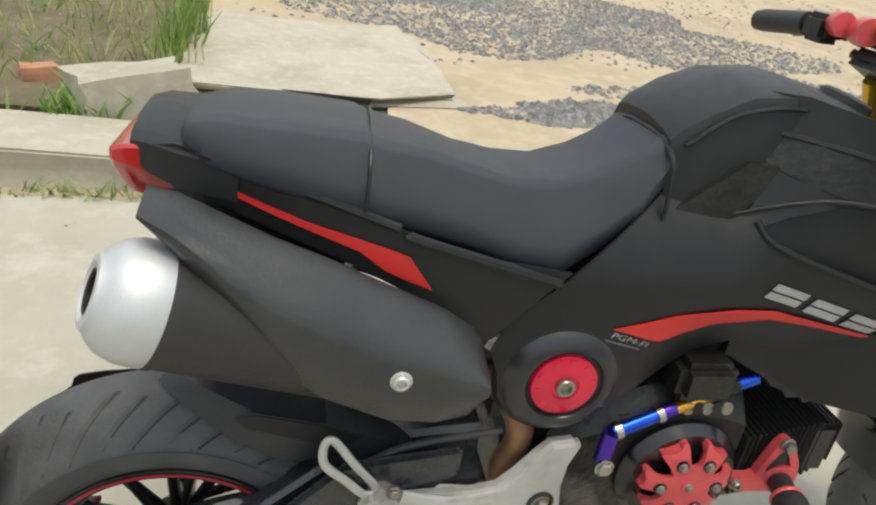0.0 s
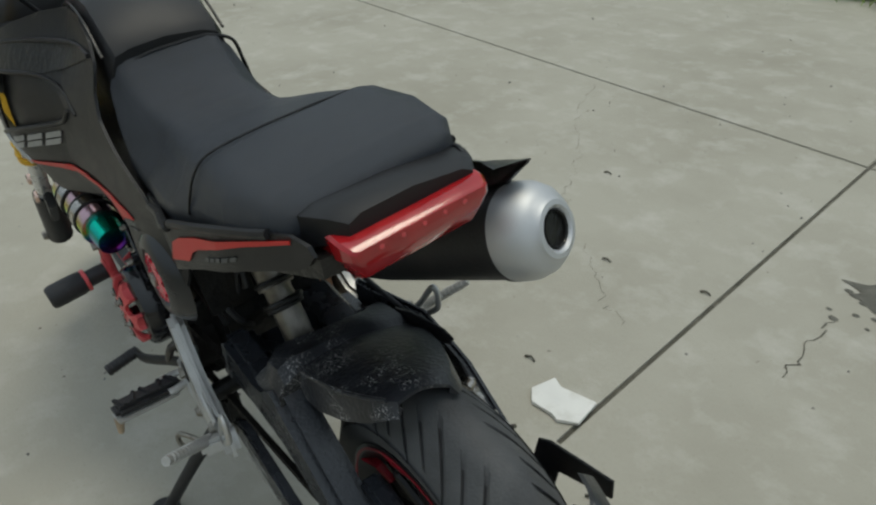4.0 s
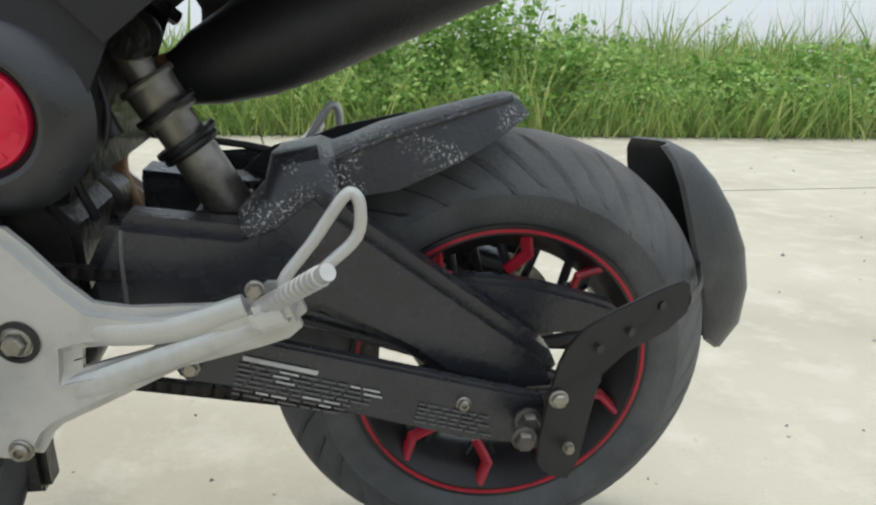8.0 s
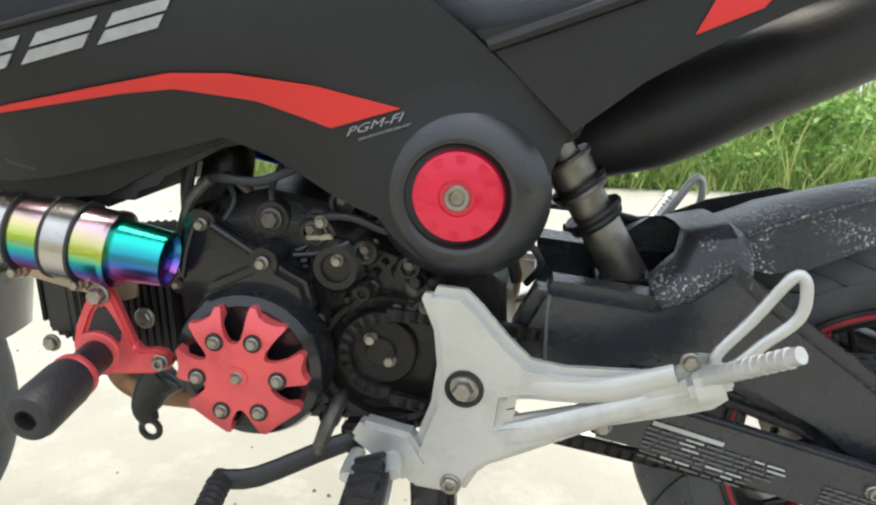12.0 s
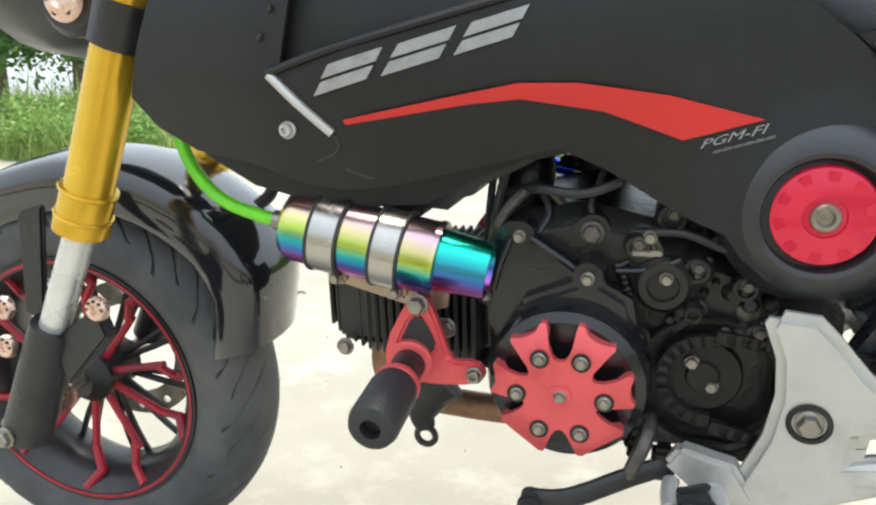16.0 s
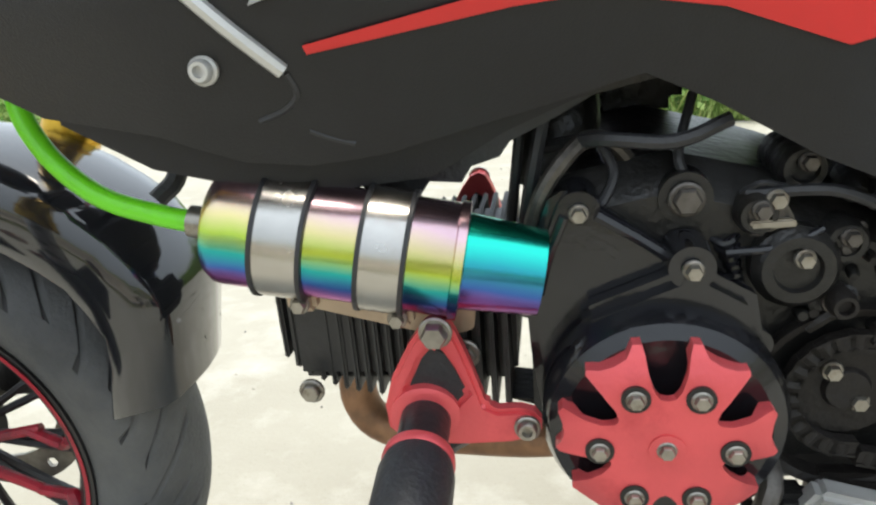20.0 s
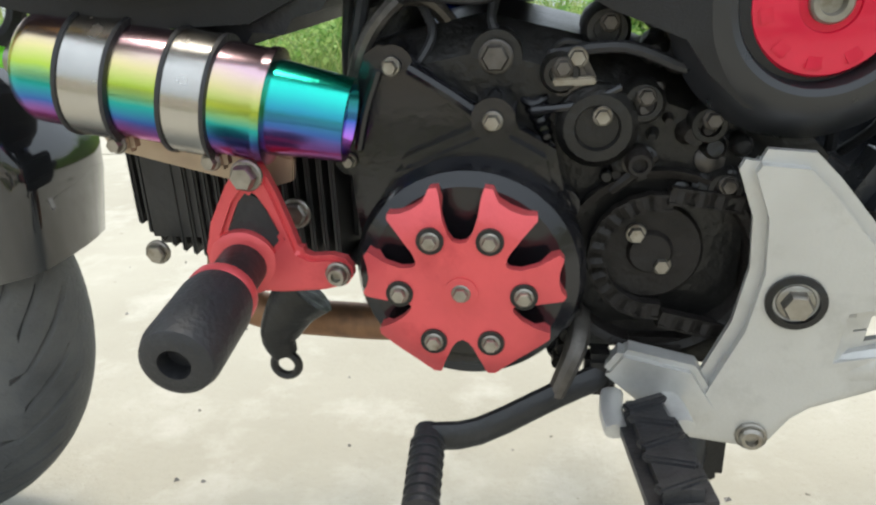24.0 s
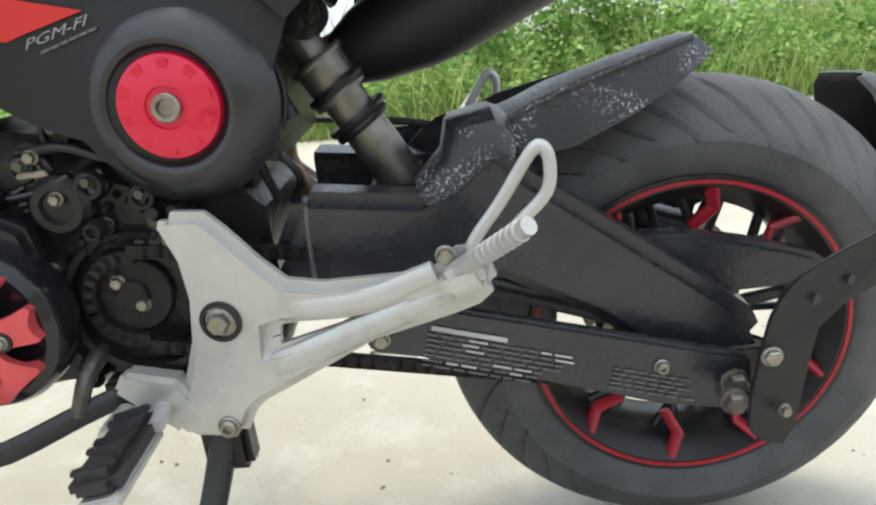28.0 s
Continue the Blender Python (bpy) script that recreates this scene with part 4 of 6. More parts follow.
for yf, s, dz in ((tail_y, -1, 0), (tail_yr, 1, .018)):
    up = lambda pts: [(x, z + dz) for x, z in pts]
    tp = part("tail_panel", sheet(up(tail_out), yf, .004, (), .03), M_PANEL, bike, "matt black tail panel with red stripe")
    part("red_stripe", sheet(up(tstripe if s < 0 else tstripe_thin), yf, .0012, (), .03, off=.0022), M_RED, tp)
    part("top_rib", tube([(x, yf(x, z) + s * .001, z + dz) for x, z in ((-.364, .617), (-.30, .637), (-.216, .664), (-.206, .669))], .0058, 8, 4), M_PANEL, tp)
    part("top_rib", tube([(x, yf(x, z) + s * .001, z + dz) for x, z in ((-.198, .674), (-.14, .692), (-.06, .714), (-.03, .722))], .0050, 8, 4), M_PANEL, tp)
    for k in range(5 if s < 0 else 0):
        x = -.135 + .012 * k
        part("print_bar", sheet(up([(x, .655 + .4 * (x + .135)), (x + .008, .658 + .4 * (x + .135)), (x + .009, .663 + .4 * (x + .135)), (x + .001, .660 + .4 * (x + .135))]), yf, .001, (), .03, off=.0015), M_GREYPRINT, tp)
part("tail_bottom", loft([[(x, -w, z), (x, -w, z + .02), (x, w, z + .02), (x, w, z)] for x, w, z in ((-.30, .10, .600), (-.20, .112, .628), (-.07, .100, .668), (.02, .075, .690))]), M_DARK, bike)
part("tail_cover", loft([[(x, -w, z0), (x, -w * .98, z1 - .006), (x, -w * .8, z1), (x, 0, z1 + .004), (x, w * .8, z1), (x, w * .98, z1 - .006), (x, w, z0)] for x, w, z0, z1 in ((-.06, .096, .700, .734), (-.01, .090, .708, .744), (.015, .078, .716, .747), (.030, .066, .724, .744))]), M_PANEL, bike).matrix_local = Matrix.Translation((0, .016, 0))
wedge = lambda x, w, zt, zm, zb, lo: [(x, -w, zt), (x, -w, zm), (x, -w * lo, zb + .003), (x, -w * (lo - .05), zb), (x, w * (lo - .05), zb), (x, w * lo, zb + .003), (x, w, zm), (x, w, zt), (x, w * .96, zt + .003), (x, -w * .96, zt + .003)]
lens = part("tail_lamp", loft([wedge(*k) for k in ((-.010, .072, .764, .742, .716, .84), (.045, .076, .766, .746, .717, .82), (.060, .076, .765, .750, .722, .82), (.066, .075, .764, .752, .726, .82), (.074, .072, .761, .753, .740, .88), (.077, .068, .759, .754, .748, .92))]), M_TAIL, bike, "red tail lamp lens", smooth=25)
lens.matrix_local = Matrix.Translation((-.030, .014, .703)) @ pose(0, 0, 0, 4, 0, 0) @ Matrix.Translation((0, 0, -.740))
for k in range(5): part("reflector_dot", lathe([(0, 0), (.003, 0), (.002, .0012), (0, .0012)], aim((.0765, -.044 + .022 * k, .7570), (1, 0, .2)), 8), M_PINK, lens)
part("lamp_base", block((-.040, .014, .698), (.06, .11, .03), .006), M_DARK, bike)

# seat
rings = []
for x, zt, zb, wt, wb in ((-.010, .744, .728, .064, .070), (-.016, .752, .722, .082, .090), (-.040, .759, .714, .096, .106), (-.095, .759, .700, .106, .118), (-.165, .755, .682, .102, .120), (-.180, .749, .676, .100, .120), (-.225, .739, .662, .092, .118), (-.275, .724, .648, .080, .114), (-.320, .715, .636, .072, .110), (-.365, .716, .622, .068, .104), (-.410, .728, .648, .067, .098), (-.445, .748, .682, .068, .092), (-.468, .768, .720, .068, .084), (-.476, .770, .746, .062, .074)):
    h = zt - zb; line = [(wb * .94, zb), (wb, zb + .12 * h), (wb * .985, zb + .40 * h), (wt * 1.06, zb + .70 * h), (wt * .97, zb + .90 * h), (wt * .78, zb + .985 * h), (wt * .4, zt), (0, zt + .001)]
    full = [(-y, z) for y, z in line] + [(y, z) for y, z in line[-2::-1]]
    rings.append([(x, y + (.006 if x > -.2 else -.003 if x > -.39 else -.012), z + .12 * y * (1 if x > -.3 else .6)) for y, z in full])
seat = part("seat", loft(rings), M_SEAT, bike, "black vinyl stepped seat with stitched seams", smooth=55)
part("seam", tube([(-.177 + .08 * y, y + .006, z) for y, z in ((-.121, .682), (-.116, .700), (-.106, .722), (-.088, .738), (-.045, .7475), (0, .7535), (.045, .758), (.088, .759), (.110, .748), (.121, .727), (.125, .708))], .0015, 6, 4), M_DARK, seat)
part("front_seam", tube([(-.467, y * .93 - .003, z) for y, z in ((-.096, .690), (-.090, .718), (-.080, .748), (-.045, .764), (0, .768), (.045, .768), (.082, .756), (.092, .728), (.098, .700))], .0026, 6, 4), M_DARK, seat)
part("seat_base", loft([[(x, -w, z), (x, -w, z + .015), (x, w, z + .015), (x, w, z)] for x, w, z in ((-.02, .080, .716), (-.10, .102, .692), (-.25, .108, .643), (-.36, .098, .616))]), M_DARK, bike)

# tank cover
rings = []
for x, zt, w, zb in ((-.468, .776, .068, .70), (-.478, .789, .069, .70), (-.505, .806, .069, .72), (-.545, .826, .068, .73), (-.600, .831, .068, .73), (-.665, .818, .064, .73), (-.720, .800, .058, .72), (-.745, .785, .050, .72)):
    line = [(w * 1.22, zb), (w * 1.10, zt - .022), (w * .98, zt - .006), (w * .7, zt), (0, zt + .004)]
    rings.append([(x, -y, z) for y, z in line] + [(x, y, z) for y, z in line[-2::-1]])
rings = [[(x, y - .010, z) for x, y, z in r] for r in rings]
tank = part("tank_cover", loft(rings), M_PANEL, bike, "matt black tank cover")
for s in (-1, 1):
    part("cover_seam", tube([(-.478, s * .080 - .010, .770), (-.530, s * .078 - .010, .806), (-.610, s * .074 - .010, .814), (-.720, s * .064 - .010, .782)], .0022, 6, 4), M_DARK, tank)
part("fuel_cap", lathe([(0, 0), (.030, 0), (.030, .008), (.026, .011), (0, .011)], aim((-.69, 0, .810), (-.35, 0, 1)), 28), M_BLACK, tank)
inner = part("frame_core", loft([[(x, -w, z0), (x, -w * 1.1, (z0 + z1) / 2), (x, -w * .9, z1), (x, w * .9, z1), (x, w * 1.1, (z0 + z1) / 2), (x, w, z0)] for x, w, z0, z1 in ((-.33, .09, .45, .60), (-.42, .09, .47, .66), (-.55, .085, .545, .76), (-.70, .09, .515, .76), (-.82, .10, .515, .72), (-.88, .08, .56, .67))]), M_DARK, bike)
part("under_tray", loft([[(x, -w, z0), (x, -w, z1), (x, w, z1), (x, w, z0)] for x, w, z0, z1 in ((-.880, .155, .545, .60), (-.83, .160, .520, .60), (-.76, .150, .500, .60), (-.69, .120, .500, .60), (-.65, .105, .520, .60), (-.585, .095, .545, .60))]), M_PANEL, bike)
part("air_box", loft([[(x, -w, z0), (x, -w, .545), (x, w, .545), (x, w, z0)] for x, w, z0 in ((-.745, .105, .497), (-.722, .108, .487), (-.716, .108, .492), (-.700, .107, .486), (-.694, .107, .494), (-.676, .105, .492), (-.670, .104, .501), (-.654, .100, .505), (-.648, .098, .513), (-.622, .090, .524), (-.600, .085, .535))]), M_SOFT, inner, "dark air box with a ragged lower edge", smooth=0)
part("shock_tower", plate([(-.35, .60), (-.330, .57), (-.345, .51), (-.356, .45), (-.37, .40), (-.42, .42), (-.42, .60)], -.06, .07, bevel=.008), M_DARK, bike)
for pts, r in (([(-.352, -.050, .530), (-.338, -.062, .490), (-.350, -.066, .452), (-.345, -.050, .410)], .0040), ([(-.36, -.060, .480), (-.335, -.070, .455), (-.322, -.060, .430), (-.335, -.040, .405)], .0034), ([(-.350, -.03, .560), (-.326, -.046, .500), (-.338, -.05, .450)], .0030)):
    part("cable", tube(pts, r, 8, 5), M_SOFT, bike)
part("pivot_plate", plate([(-.352, .41), (-.350, .34), (-.40, .26), (-.46, .27), (-.45, .45), (-.40, .46)], -.075, .085, bevel=.006), M_DARK, bike)

# muffler on the far side
a0, a1 = Vector((-.270, .088, .516)), Vector((.002, .159, .626))
ax = (a1 - a0).normalized(); m = aim(a0, ax) @ Matrix.Diagonal((.83, .83, 1, 1)); Lm = (a1 - a0).length
muf = part("muffler", lathe([(0, -.03), (.030, -.03), (.044, .0), (.058, .05), (.0625, .10), (.0625, Lm - .01), (.0645, Lm - .006), (.0645, Lm), (.055, Lm), (0, Lm)], m, 40), M_BROWN, bike, "matt black exhaust muffler with silver end cap")
part("end_cap", lathe([(.0635, Lm - .001), (.0640, Lm + .0069), (.0625, Lm + .0206), (.0560, Lm + .0344), (.0470, Lm + .0430), (.0400, Lm + .0464), (.0365, Lm + .0507), (.0300, Lm + .0516), (.0260, Lm + .0490), (.0235, Lm + .0430), (.0230, Lm + .0258), (0, Lm + .0258)], m, 40), M_SILVER, muf, "silver sandblasted muffler end cap")
part("outlet", lathe([(.0238, Lm + .0447), (.0232, Lm + .0499), (.0215, Lm + .0482), (.0210, Lm + .0275), (0, Lm + .0275)], m, 32), M_DARK, muf)
part("outlet_bridge", block((0, 0, 0), (.030, .012, .010), .002), M_STEEL, muf).matrix_local = m @ Matrix.Translation((0, 0, Lm + .0344))
rings = []
for x, z0, z1 in ((-.288, .545, .582), (-.276, .526, .602), (-.245, .517, .622), (-.200, .520, .641), (-.140, .545, .667), (-.090, .583, .685), (-.050, .630, .700), (-.015, .674, .713), (.010, .702, .716)):
    rings.append([(x, .162 - .022 * max(0, (x + .10) / .11) + .030 * math.sin(min(1, max(0, (z - z0) / (z1 - z0))) * math.pi * .62 + .5) - (.034 * max(0, (z - z0) / (z1 - z0) - .62) / .38), z) for z in [z0 + (z1 - z0) * k / 8 for k in range(9)]])
rings = [r + [(x, y - .004, z) for x, y, z in r[::-1]] for r in rings]
sh = part("heat_shield", loft(rings), M_SHIELD, muf, "matt black muffler heat shield", smooth=60)
bolt(sh, (-.205, .192, .576), .008, (0, 1, 0), M_CAST, hexed=False)
part("exhaust_bend", tube([(-.270, .088, .528), (-.33, .090, .500), (-.37, .090, .43), (-.36, .080, .36), (-.42, .05, .295), (-.52, .02, .262), (-.62, .0, .251), (-.70, .0, .250), (-.765, .0, .258), (-.787, .0, .288), (-.778, .0, .340)], .0155, 14, 5), M_RUST, bike, "rust-brown exhaust pipe under the engine")
part("hanger", tube([(-.17, .10, .66), (-.15, .13, .640)], .008, 8, 1), M_DARK, bike)
part("hanger", tube([(-.33, .09, .59), (-.30, .12, .560)], .008, 8, 1), M_DARK, bike)

# ---------------- engine ----------------
eng = part("engine", loft([[(x, -.085, z0), (x, -.100, z0 + .03), (x, -.100, z1 - .02), (x, -.08, z1), (x, .08, z1), (x, .105, z1 - .03), (x, .105, z0 + .03), (x, .085, z0)] for x, z0, z1 in ((-.405, .300, .430), (-.430, .285, .460), (-.50, .280, .485), (-.56, .280, .500), (-.610, .300, .490), (-.640, .320, .480))]), M_DARK, bike, "grimy dark engine casing")
for k in range(19):
    x = -.656 - .0088 * k; u = max(0, k - 12) / 6; z0, z1 = .338 + .020 * u * u, .430 - .010 * u * u
    part("cooling_fin", block((x, 0, (z0 + z1) / 2), (.0036, .208 - .004 * k, z1 - z0), .0016), M_FIN, eng)
part("cylinder", block((-.730, 0, .384), (.158, .150, .080), .008), M_BLACK, eng)
part("cylinder_head", loft([[(x, -w, z0), (x, -w, z1), (x, w, z1), (x, w, z0)] for x, w, z0, z1 in ((-.775, .060, .352, .420), (-.804, .062, .358, .420), (-.822, .054, .372, .410))]), M_BLACK, eng)
bolt(eng, (-.790, -.092, .347), .007); bolt(eng, (-.682, -.103, .381), .008)
cov = part("stator_cover", plate(rounded([(-.640, .380), (-.642, .420), (-.632, .478), (-.616, .488), (-.599, .477), (-.558, .447), (-.522, .430), (-.508, .396), (-.508, .330), (-.540, .298), (-.600, .298), (-.632, .325)], 1), -.086, -.113, bevel=.006), M_ENGINE, eng, "black painted stator cover")
part("cover_ring", lathe([(.068, -.014), (.068, .006), (.064, .014), (.056, .018), (.050, .016), (0, .016)], aim((-.566, -.132, .358), (0, -1, 0)), 56), M_ENGINE, cov)
part("cover_brow", plate([(-.612, .420), (-.562, .441), (-.556, .456), (-.544, .456), (-.538, .440), (-.517, .428), (-.511, .398), (-.521, .397), (-.544, .412), (-.567, .417), (-.590, .412), (-.607, .400)], -.108, -.130, bevel=.006), M_ENGINE, cov)
part("arc_rim", tube([(-.607, -.128, .398), (-.590, -.131, .407), (-.567, -.133, .412), (-.544, -.131, .407), (-.521, -.128, .393)], .0035, 8, 4), M_ENGINE, cov)
part("rib", tube([(-.601, -.114, .473), (-.578, -.116, .459), (-.558, -.116, .445)], .0038, 8, 3), M_ENGINE, cov)
part("rib", tube([(-.619, -.114, .472), (-.628, -.114, .449), (-.634, -.114, .426)], .0030, 8, 3), M_ENGINE, cov)
for p, r in (((-.611, -.1145, .474), .0072), ((-.552, -.1315, .4460), .0074), ((-.512, -.112, .390), .006), ((-.641, -.110, .418), .006), ((-.510, -.11, .292), .006)):
    part("bolt_boss", lathe([(0, -.03), (r * 1.9, -.03), (r * 1.7, -.002), (0, -.002)], aim(p, (0, -1, 0)), 18), M_ENGINE, cov); bolt(cov, p, r * .62, h=.007)
bolt(eng, (-.552, -.1040, .4770), .0080, material=M_DULL, h=.007)
part("bolt_post", lathe([(0, -.04), (.016, -.04), (.015, -.001), (0, -.001)], aim((-.552, -.1030, .4770), (0, -1, 0)), 20), M_DARK, eng)

# star-shaped protector
def star(c, s, R):
    # one half of the outline, clockwise from the top slot: degrees and radius over R
    half = ((0, .52), (7, .54), (11, .62), (12.5, .78), (12, .95), (12.5, 1.05), (17, 1.06), (22, .97), (30, .95), (38, .98), (44, 1.05), (46, 1.02), (46.5, .80), (49, .62), (54, .54), (58, .53), (62, .55), (67, .64), (69, .82), (69, 1.02), (73, 1.04), (78, .98),
            (84, .95), (90, .97), (95, 1.03), (97, 1.0), (98, .80), (101, .62), (105, .54), (108, .53), (112, .56), (116, .66), (118, .82), (119, 1.0), (123, 1.04), (132, .98), (145, .95), (155, .98), (162, 1.03), (166, 1.0), (167, .80), (170, .62), (174, .55))
    P = lambda a, r: (r * R * math.sin(math.radians(a)), r * R * math.cos(math.radians(a)))
    out = [P(a, r) for a, r in half] + [P(180, .52)] + [P(-a, r) for a, r in half[:0:-1]]
    bm = filled([out])
    for i in range(-5, 6):
        for k in (0, 2):
            co, no = Vector(), Vector(); co[k] = i * R / 5.5; no[k] = 1
            bmesh.ops.bisect_plane(bm, geom=bm.verts[:] + bm.edges[:] + bm.faces[:], plane_co=co, plane_no=no)
    g = bmesh.ops.extrude_face_region(bm, geom=list(bm.faces)); back = {v for v in g["geom"] if isinstance(v, bmesh.types.BMVert)}
    for v in bm.verts:
        r = math.hypot(v.co.x, v.co.z) / R; y = -.012 * max(0, r - .66) ** 1.6 / .3 - (.006 if v in back else 0) - (.010 if v in back and r > .9 else 0)
        v.co = Vector((c[0] + v.co.x, c[1] + s * y, c[2] + v.co.z))
    st = part("star_protector", bm, M_PINK, eng, "faded red star-shaped engine protector", smooth=30)
    for a in (28, 92, 152, 208, 268, 332):
        p = (c[0] + .035 * math.sin(math.radians(a)), c[1] + s * .0005, c[2] + .035 * math.cos(math.radians(a)))
        part("bolt_seat", lathe([(0, -.003), (.0078, -.003), (.0078, .0006), (.0062, .001), (0, .001)], aim(p, (0, s, 0)), 20), M_DARK, st); bolt(st, p, .0044, (0, s, 0), h=.005)
    part("bolt_seat", lathe([(0, -.003), (.0095, -.003), (.0095, .001), (.0065, .0012), (0, .0012)], aim(c, (0, s, 0)), 20), M_PINK, st); bolt(st, c, .0044, (0, s, 0), h=.005)
star((-.568, -.166, .357), -1, .057)
star((-.565, .142, .392), 1, .055)
part("clutch_cover", lathe([(0, -.05), (.075, -.05), (.075, .0), (.066, .012), (0, .012)], aim((-.565, .112, .385), (0, 1, 0)), 40), M_ENGINE, eng)

# front sprocket recess and the small castings round it
part("sprocket_recess", lathe([(0, -.002), (.052, -.002), (.055, .010), (.060, .012), (.060, -.02), (0, -.02)], aim((-.455, -.098, .352), (0, -1, 0)), 40), M_GRIME, eng)
spk = part("front_sprocket", lathe([(0, 0), (.030, 0), (.032, .003), (.030, .006), (.014, .006), (.012, .010), (0, .010)], aim((-.459, -.100, .360), (0, -1, 0)), 30), M_GRIME, eng, "grimy front sprocket")
bolt(spk, (-.468, -.107, .372), .005); bolt(spk, (-.452, -.107, .352), .005)
for p, r, h in (((-.494, -.10, .438), .024, .016), ((-.469, -.095, .451), .013, .016), ((-.432, -.09, .438), .012, .02), ((-.515, -.095, .468), .012, .016), ((-.470, -.10, .418), .008, .022), ((-.42, -.09, .40), .012, .02), ((-.45, -.085, .475), .010, .02), ((-.49, -.085, .49), .014, .014)):
    part("casting_boss", lathe([(0, -.03), (r, -.03), (r, h - .006), (r * .8, h), (r * .55, h), (r * .5, h - .004), (0, h - .004)], aim(p, (0, -1, 0)), 20), M_DARK if r > .011 else M_GRIME, eng)
    if r > .011: bolt(eng, (p[0] + r * .1, p[1] - h, p[2] + r * .3), .0045, material=M_STEEL if r > .02 else M_DULL)
fit = part("fitting", plate([(-.525, .474), (-.512, .480), (-.502, .478), (-.493, .461), (-.507, .454), (-.521, .455)], -.108, -.080, bevel=.004), M_DULL, eng, "oily grey sensor housing")
part("fitting_lip", plate([(-.520, .4655), (-.497, .4665), (-.495, .462), (-.519, .4605)], -.112, -.107, bevel=.001), M_STEEL, fit)
bolt(fit, (-.506, -.108, .4765), .0048); part("fitting_wire", tube([(-.522, -.098, .478), (-.513, -.104, .485), (-.500, -.102, .482)], .0018, 6, 4), M_SOFT, fit)
part("link_rod", tube([(-.531, -.110, .4475), (-.508, -.113, .4505), (-.492, -.113, .4560), (-.482, -.110, .4600)], (.0028, .0022), 8, 4), M_ENGINE, eng, "glossy black linkage rod")
for k in range(6):
    part("pleat", tube([(-.540 + .003 * k, -.094, .4535 - .0050 * k), (-.531 + .002 * k, -.1025, .4500 - .0050 * k), (-.523 + .0005 * k, -.098, .4535 - .0050 * k)], .0029, 8, 3), M_ENGINE, eng)
for p, r in (((-.466, -.108, .447), .0075), ((-.428, -.104, .417), .0095), ((-.461, -.106, .459), .0050), ((-.569, -.084, .472), .0040)):
    part("casting_knob", lathe([(0, -.03), (r, -.03), (r * .95, -.003), (r * .6, 0), (0, .001)], aim(p, (.1, -1, .2)), 14), M_DULL, eng)
part("ring_boss", lathe([(.0035, -.004), (.0042, .003), (.0068, .003), (.0078, 0), (.0078, -.03), (.0035, -.03)], aim((-.472, -.108, .417), (0, -1, 0)), 20, closed=True), M_DULL, eng)
part("casting_rib", tube([(-.484, -.106, .399), (-.474, -.108, .408), (-.460, -.106, .420)], .0040, 8, 3), M_GRIME, eng)
part("breather_pipe", tube([(-.640, -.098, .455), (-.631, -.099, .482), (-.619, -.098, .500), (-.606, -.090, .510), (-.592, -.080, .506), (-.578, -.074, .490)], .0052, 10, 5), M_DULL, eng)
part("frame_hose", tube([(-.455, -.088, .520), (-.450, -.094, .487), (-.432, -.094, .462), (-.420, -.085, .430)], .0080, 10, 5), M_BROWNRUB, eng, "dusty brown rubber hose")
part("linkage_box", block((-.452, -.100, .288), (.040, .022, .026), .004), M_GRIME, eng)
part("shift_shaft", tube([(-.500, -.10, .312), (-.502, -.128, .304), (-.514, -.136, .274)], (.0085, .006), 10, 3), M_DULL, eng)
part("casting_web", plate([(-.66, .345), (-.50, .300), (-.43, .285), (-.40, .30), (-.42, .315), (-.52, .33)], -.098, -.05, bevel=.004), M_GRIME, eng)
rnd = random.Random(7)
for k in range(34):
    x, z = rnd.uniform(-.50, -.40), rnd.uniform(.395, .490); r = rnd.uniform(.003, .008)
    part("small_casting", lathe([(0, -.02), (r, -.02), (r, rnd.uniform(.004, .012)), (r * .6, .013), (0, .013)], aim((x, -.096, z), (rnd.uniform(-.2, .2), -1, rnd.uniform(-.2, .3))), 10), M_DARK if k % 3 else M_GRIME, eng)
for k in range(11):
    part("case_bolt", lathe([(0, -.02), (.0042, -.02), (.0042, .004), (0, .004)], aim((-.511 + .003 * math.sin(k), -.118, .388 - .010 * k), (0, -1, 0)), 8), M_DARK, eng)

# hoses and wires over the engine
for pts, r in (([(-.635, -.06, .50), (-.600, -.10, .512), (-.560, -.105, .510), (-.530, -.10, .520)], .0042), ([(-.648, -.05, .40), (-.640, -.085, .47), (-.628, -.08, .53)], .0045), ([(-.655, -.05, .43), (-.648, -.07, .48), (-.640, -.07, .54)], .0035),
               ([(-.52, -.10, .478), (-.48, -.112, .482), (-.44, -.11, .470), (-.42, -.09, .50)], .0035), ([(-.545, -.07, .53), (-.555, -.09, .50), (-.55, -.095, .485)], .003), ([(-.60, -.08, .51), (-.59, -.09, .49), (-.60, -.10, .47)], .003),
               ([(-.845, -.09, .55), (-.850, -.10, .505), (-.862, -.11, .490)], .006)):
    part("cable", tube(pts, r, 8, 5), M_SOFT, eng)
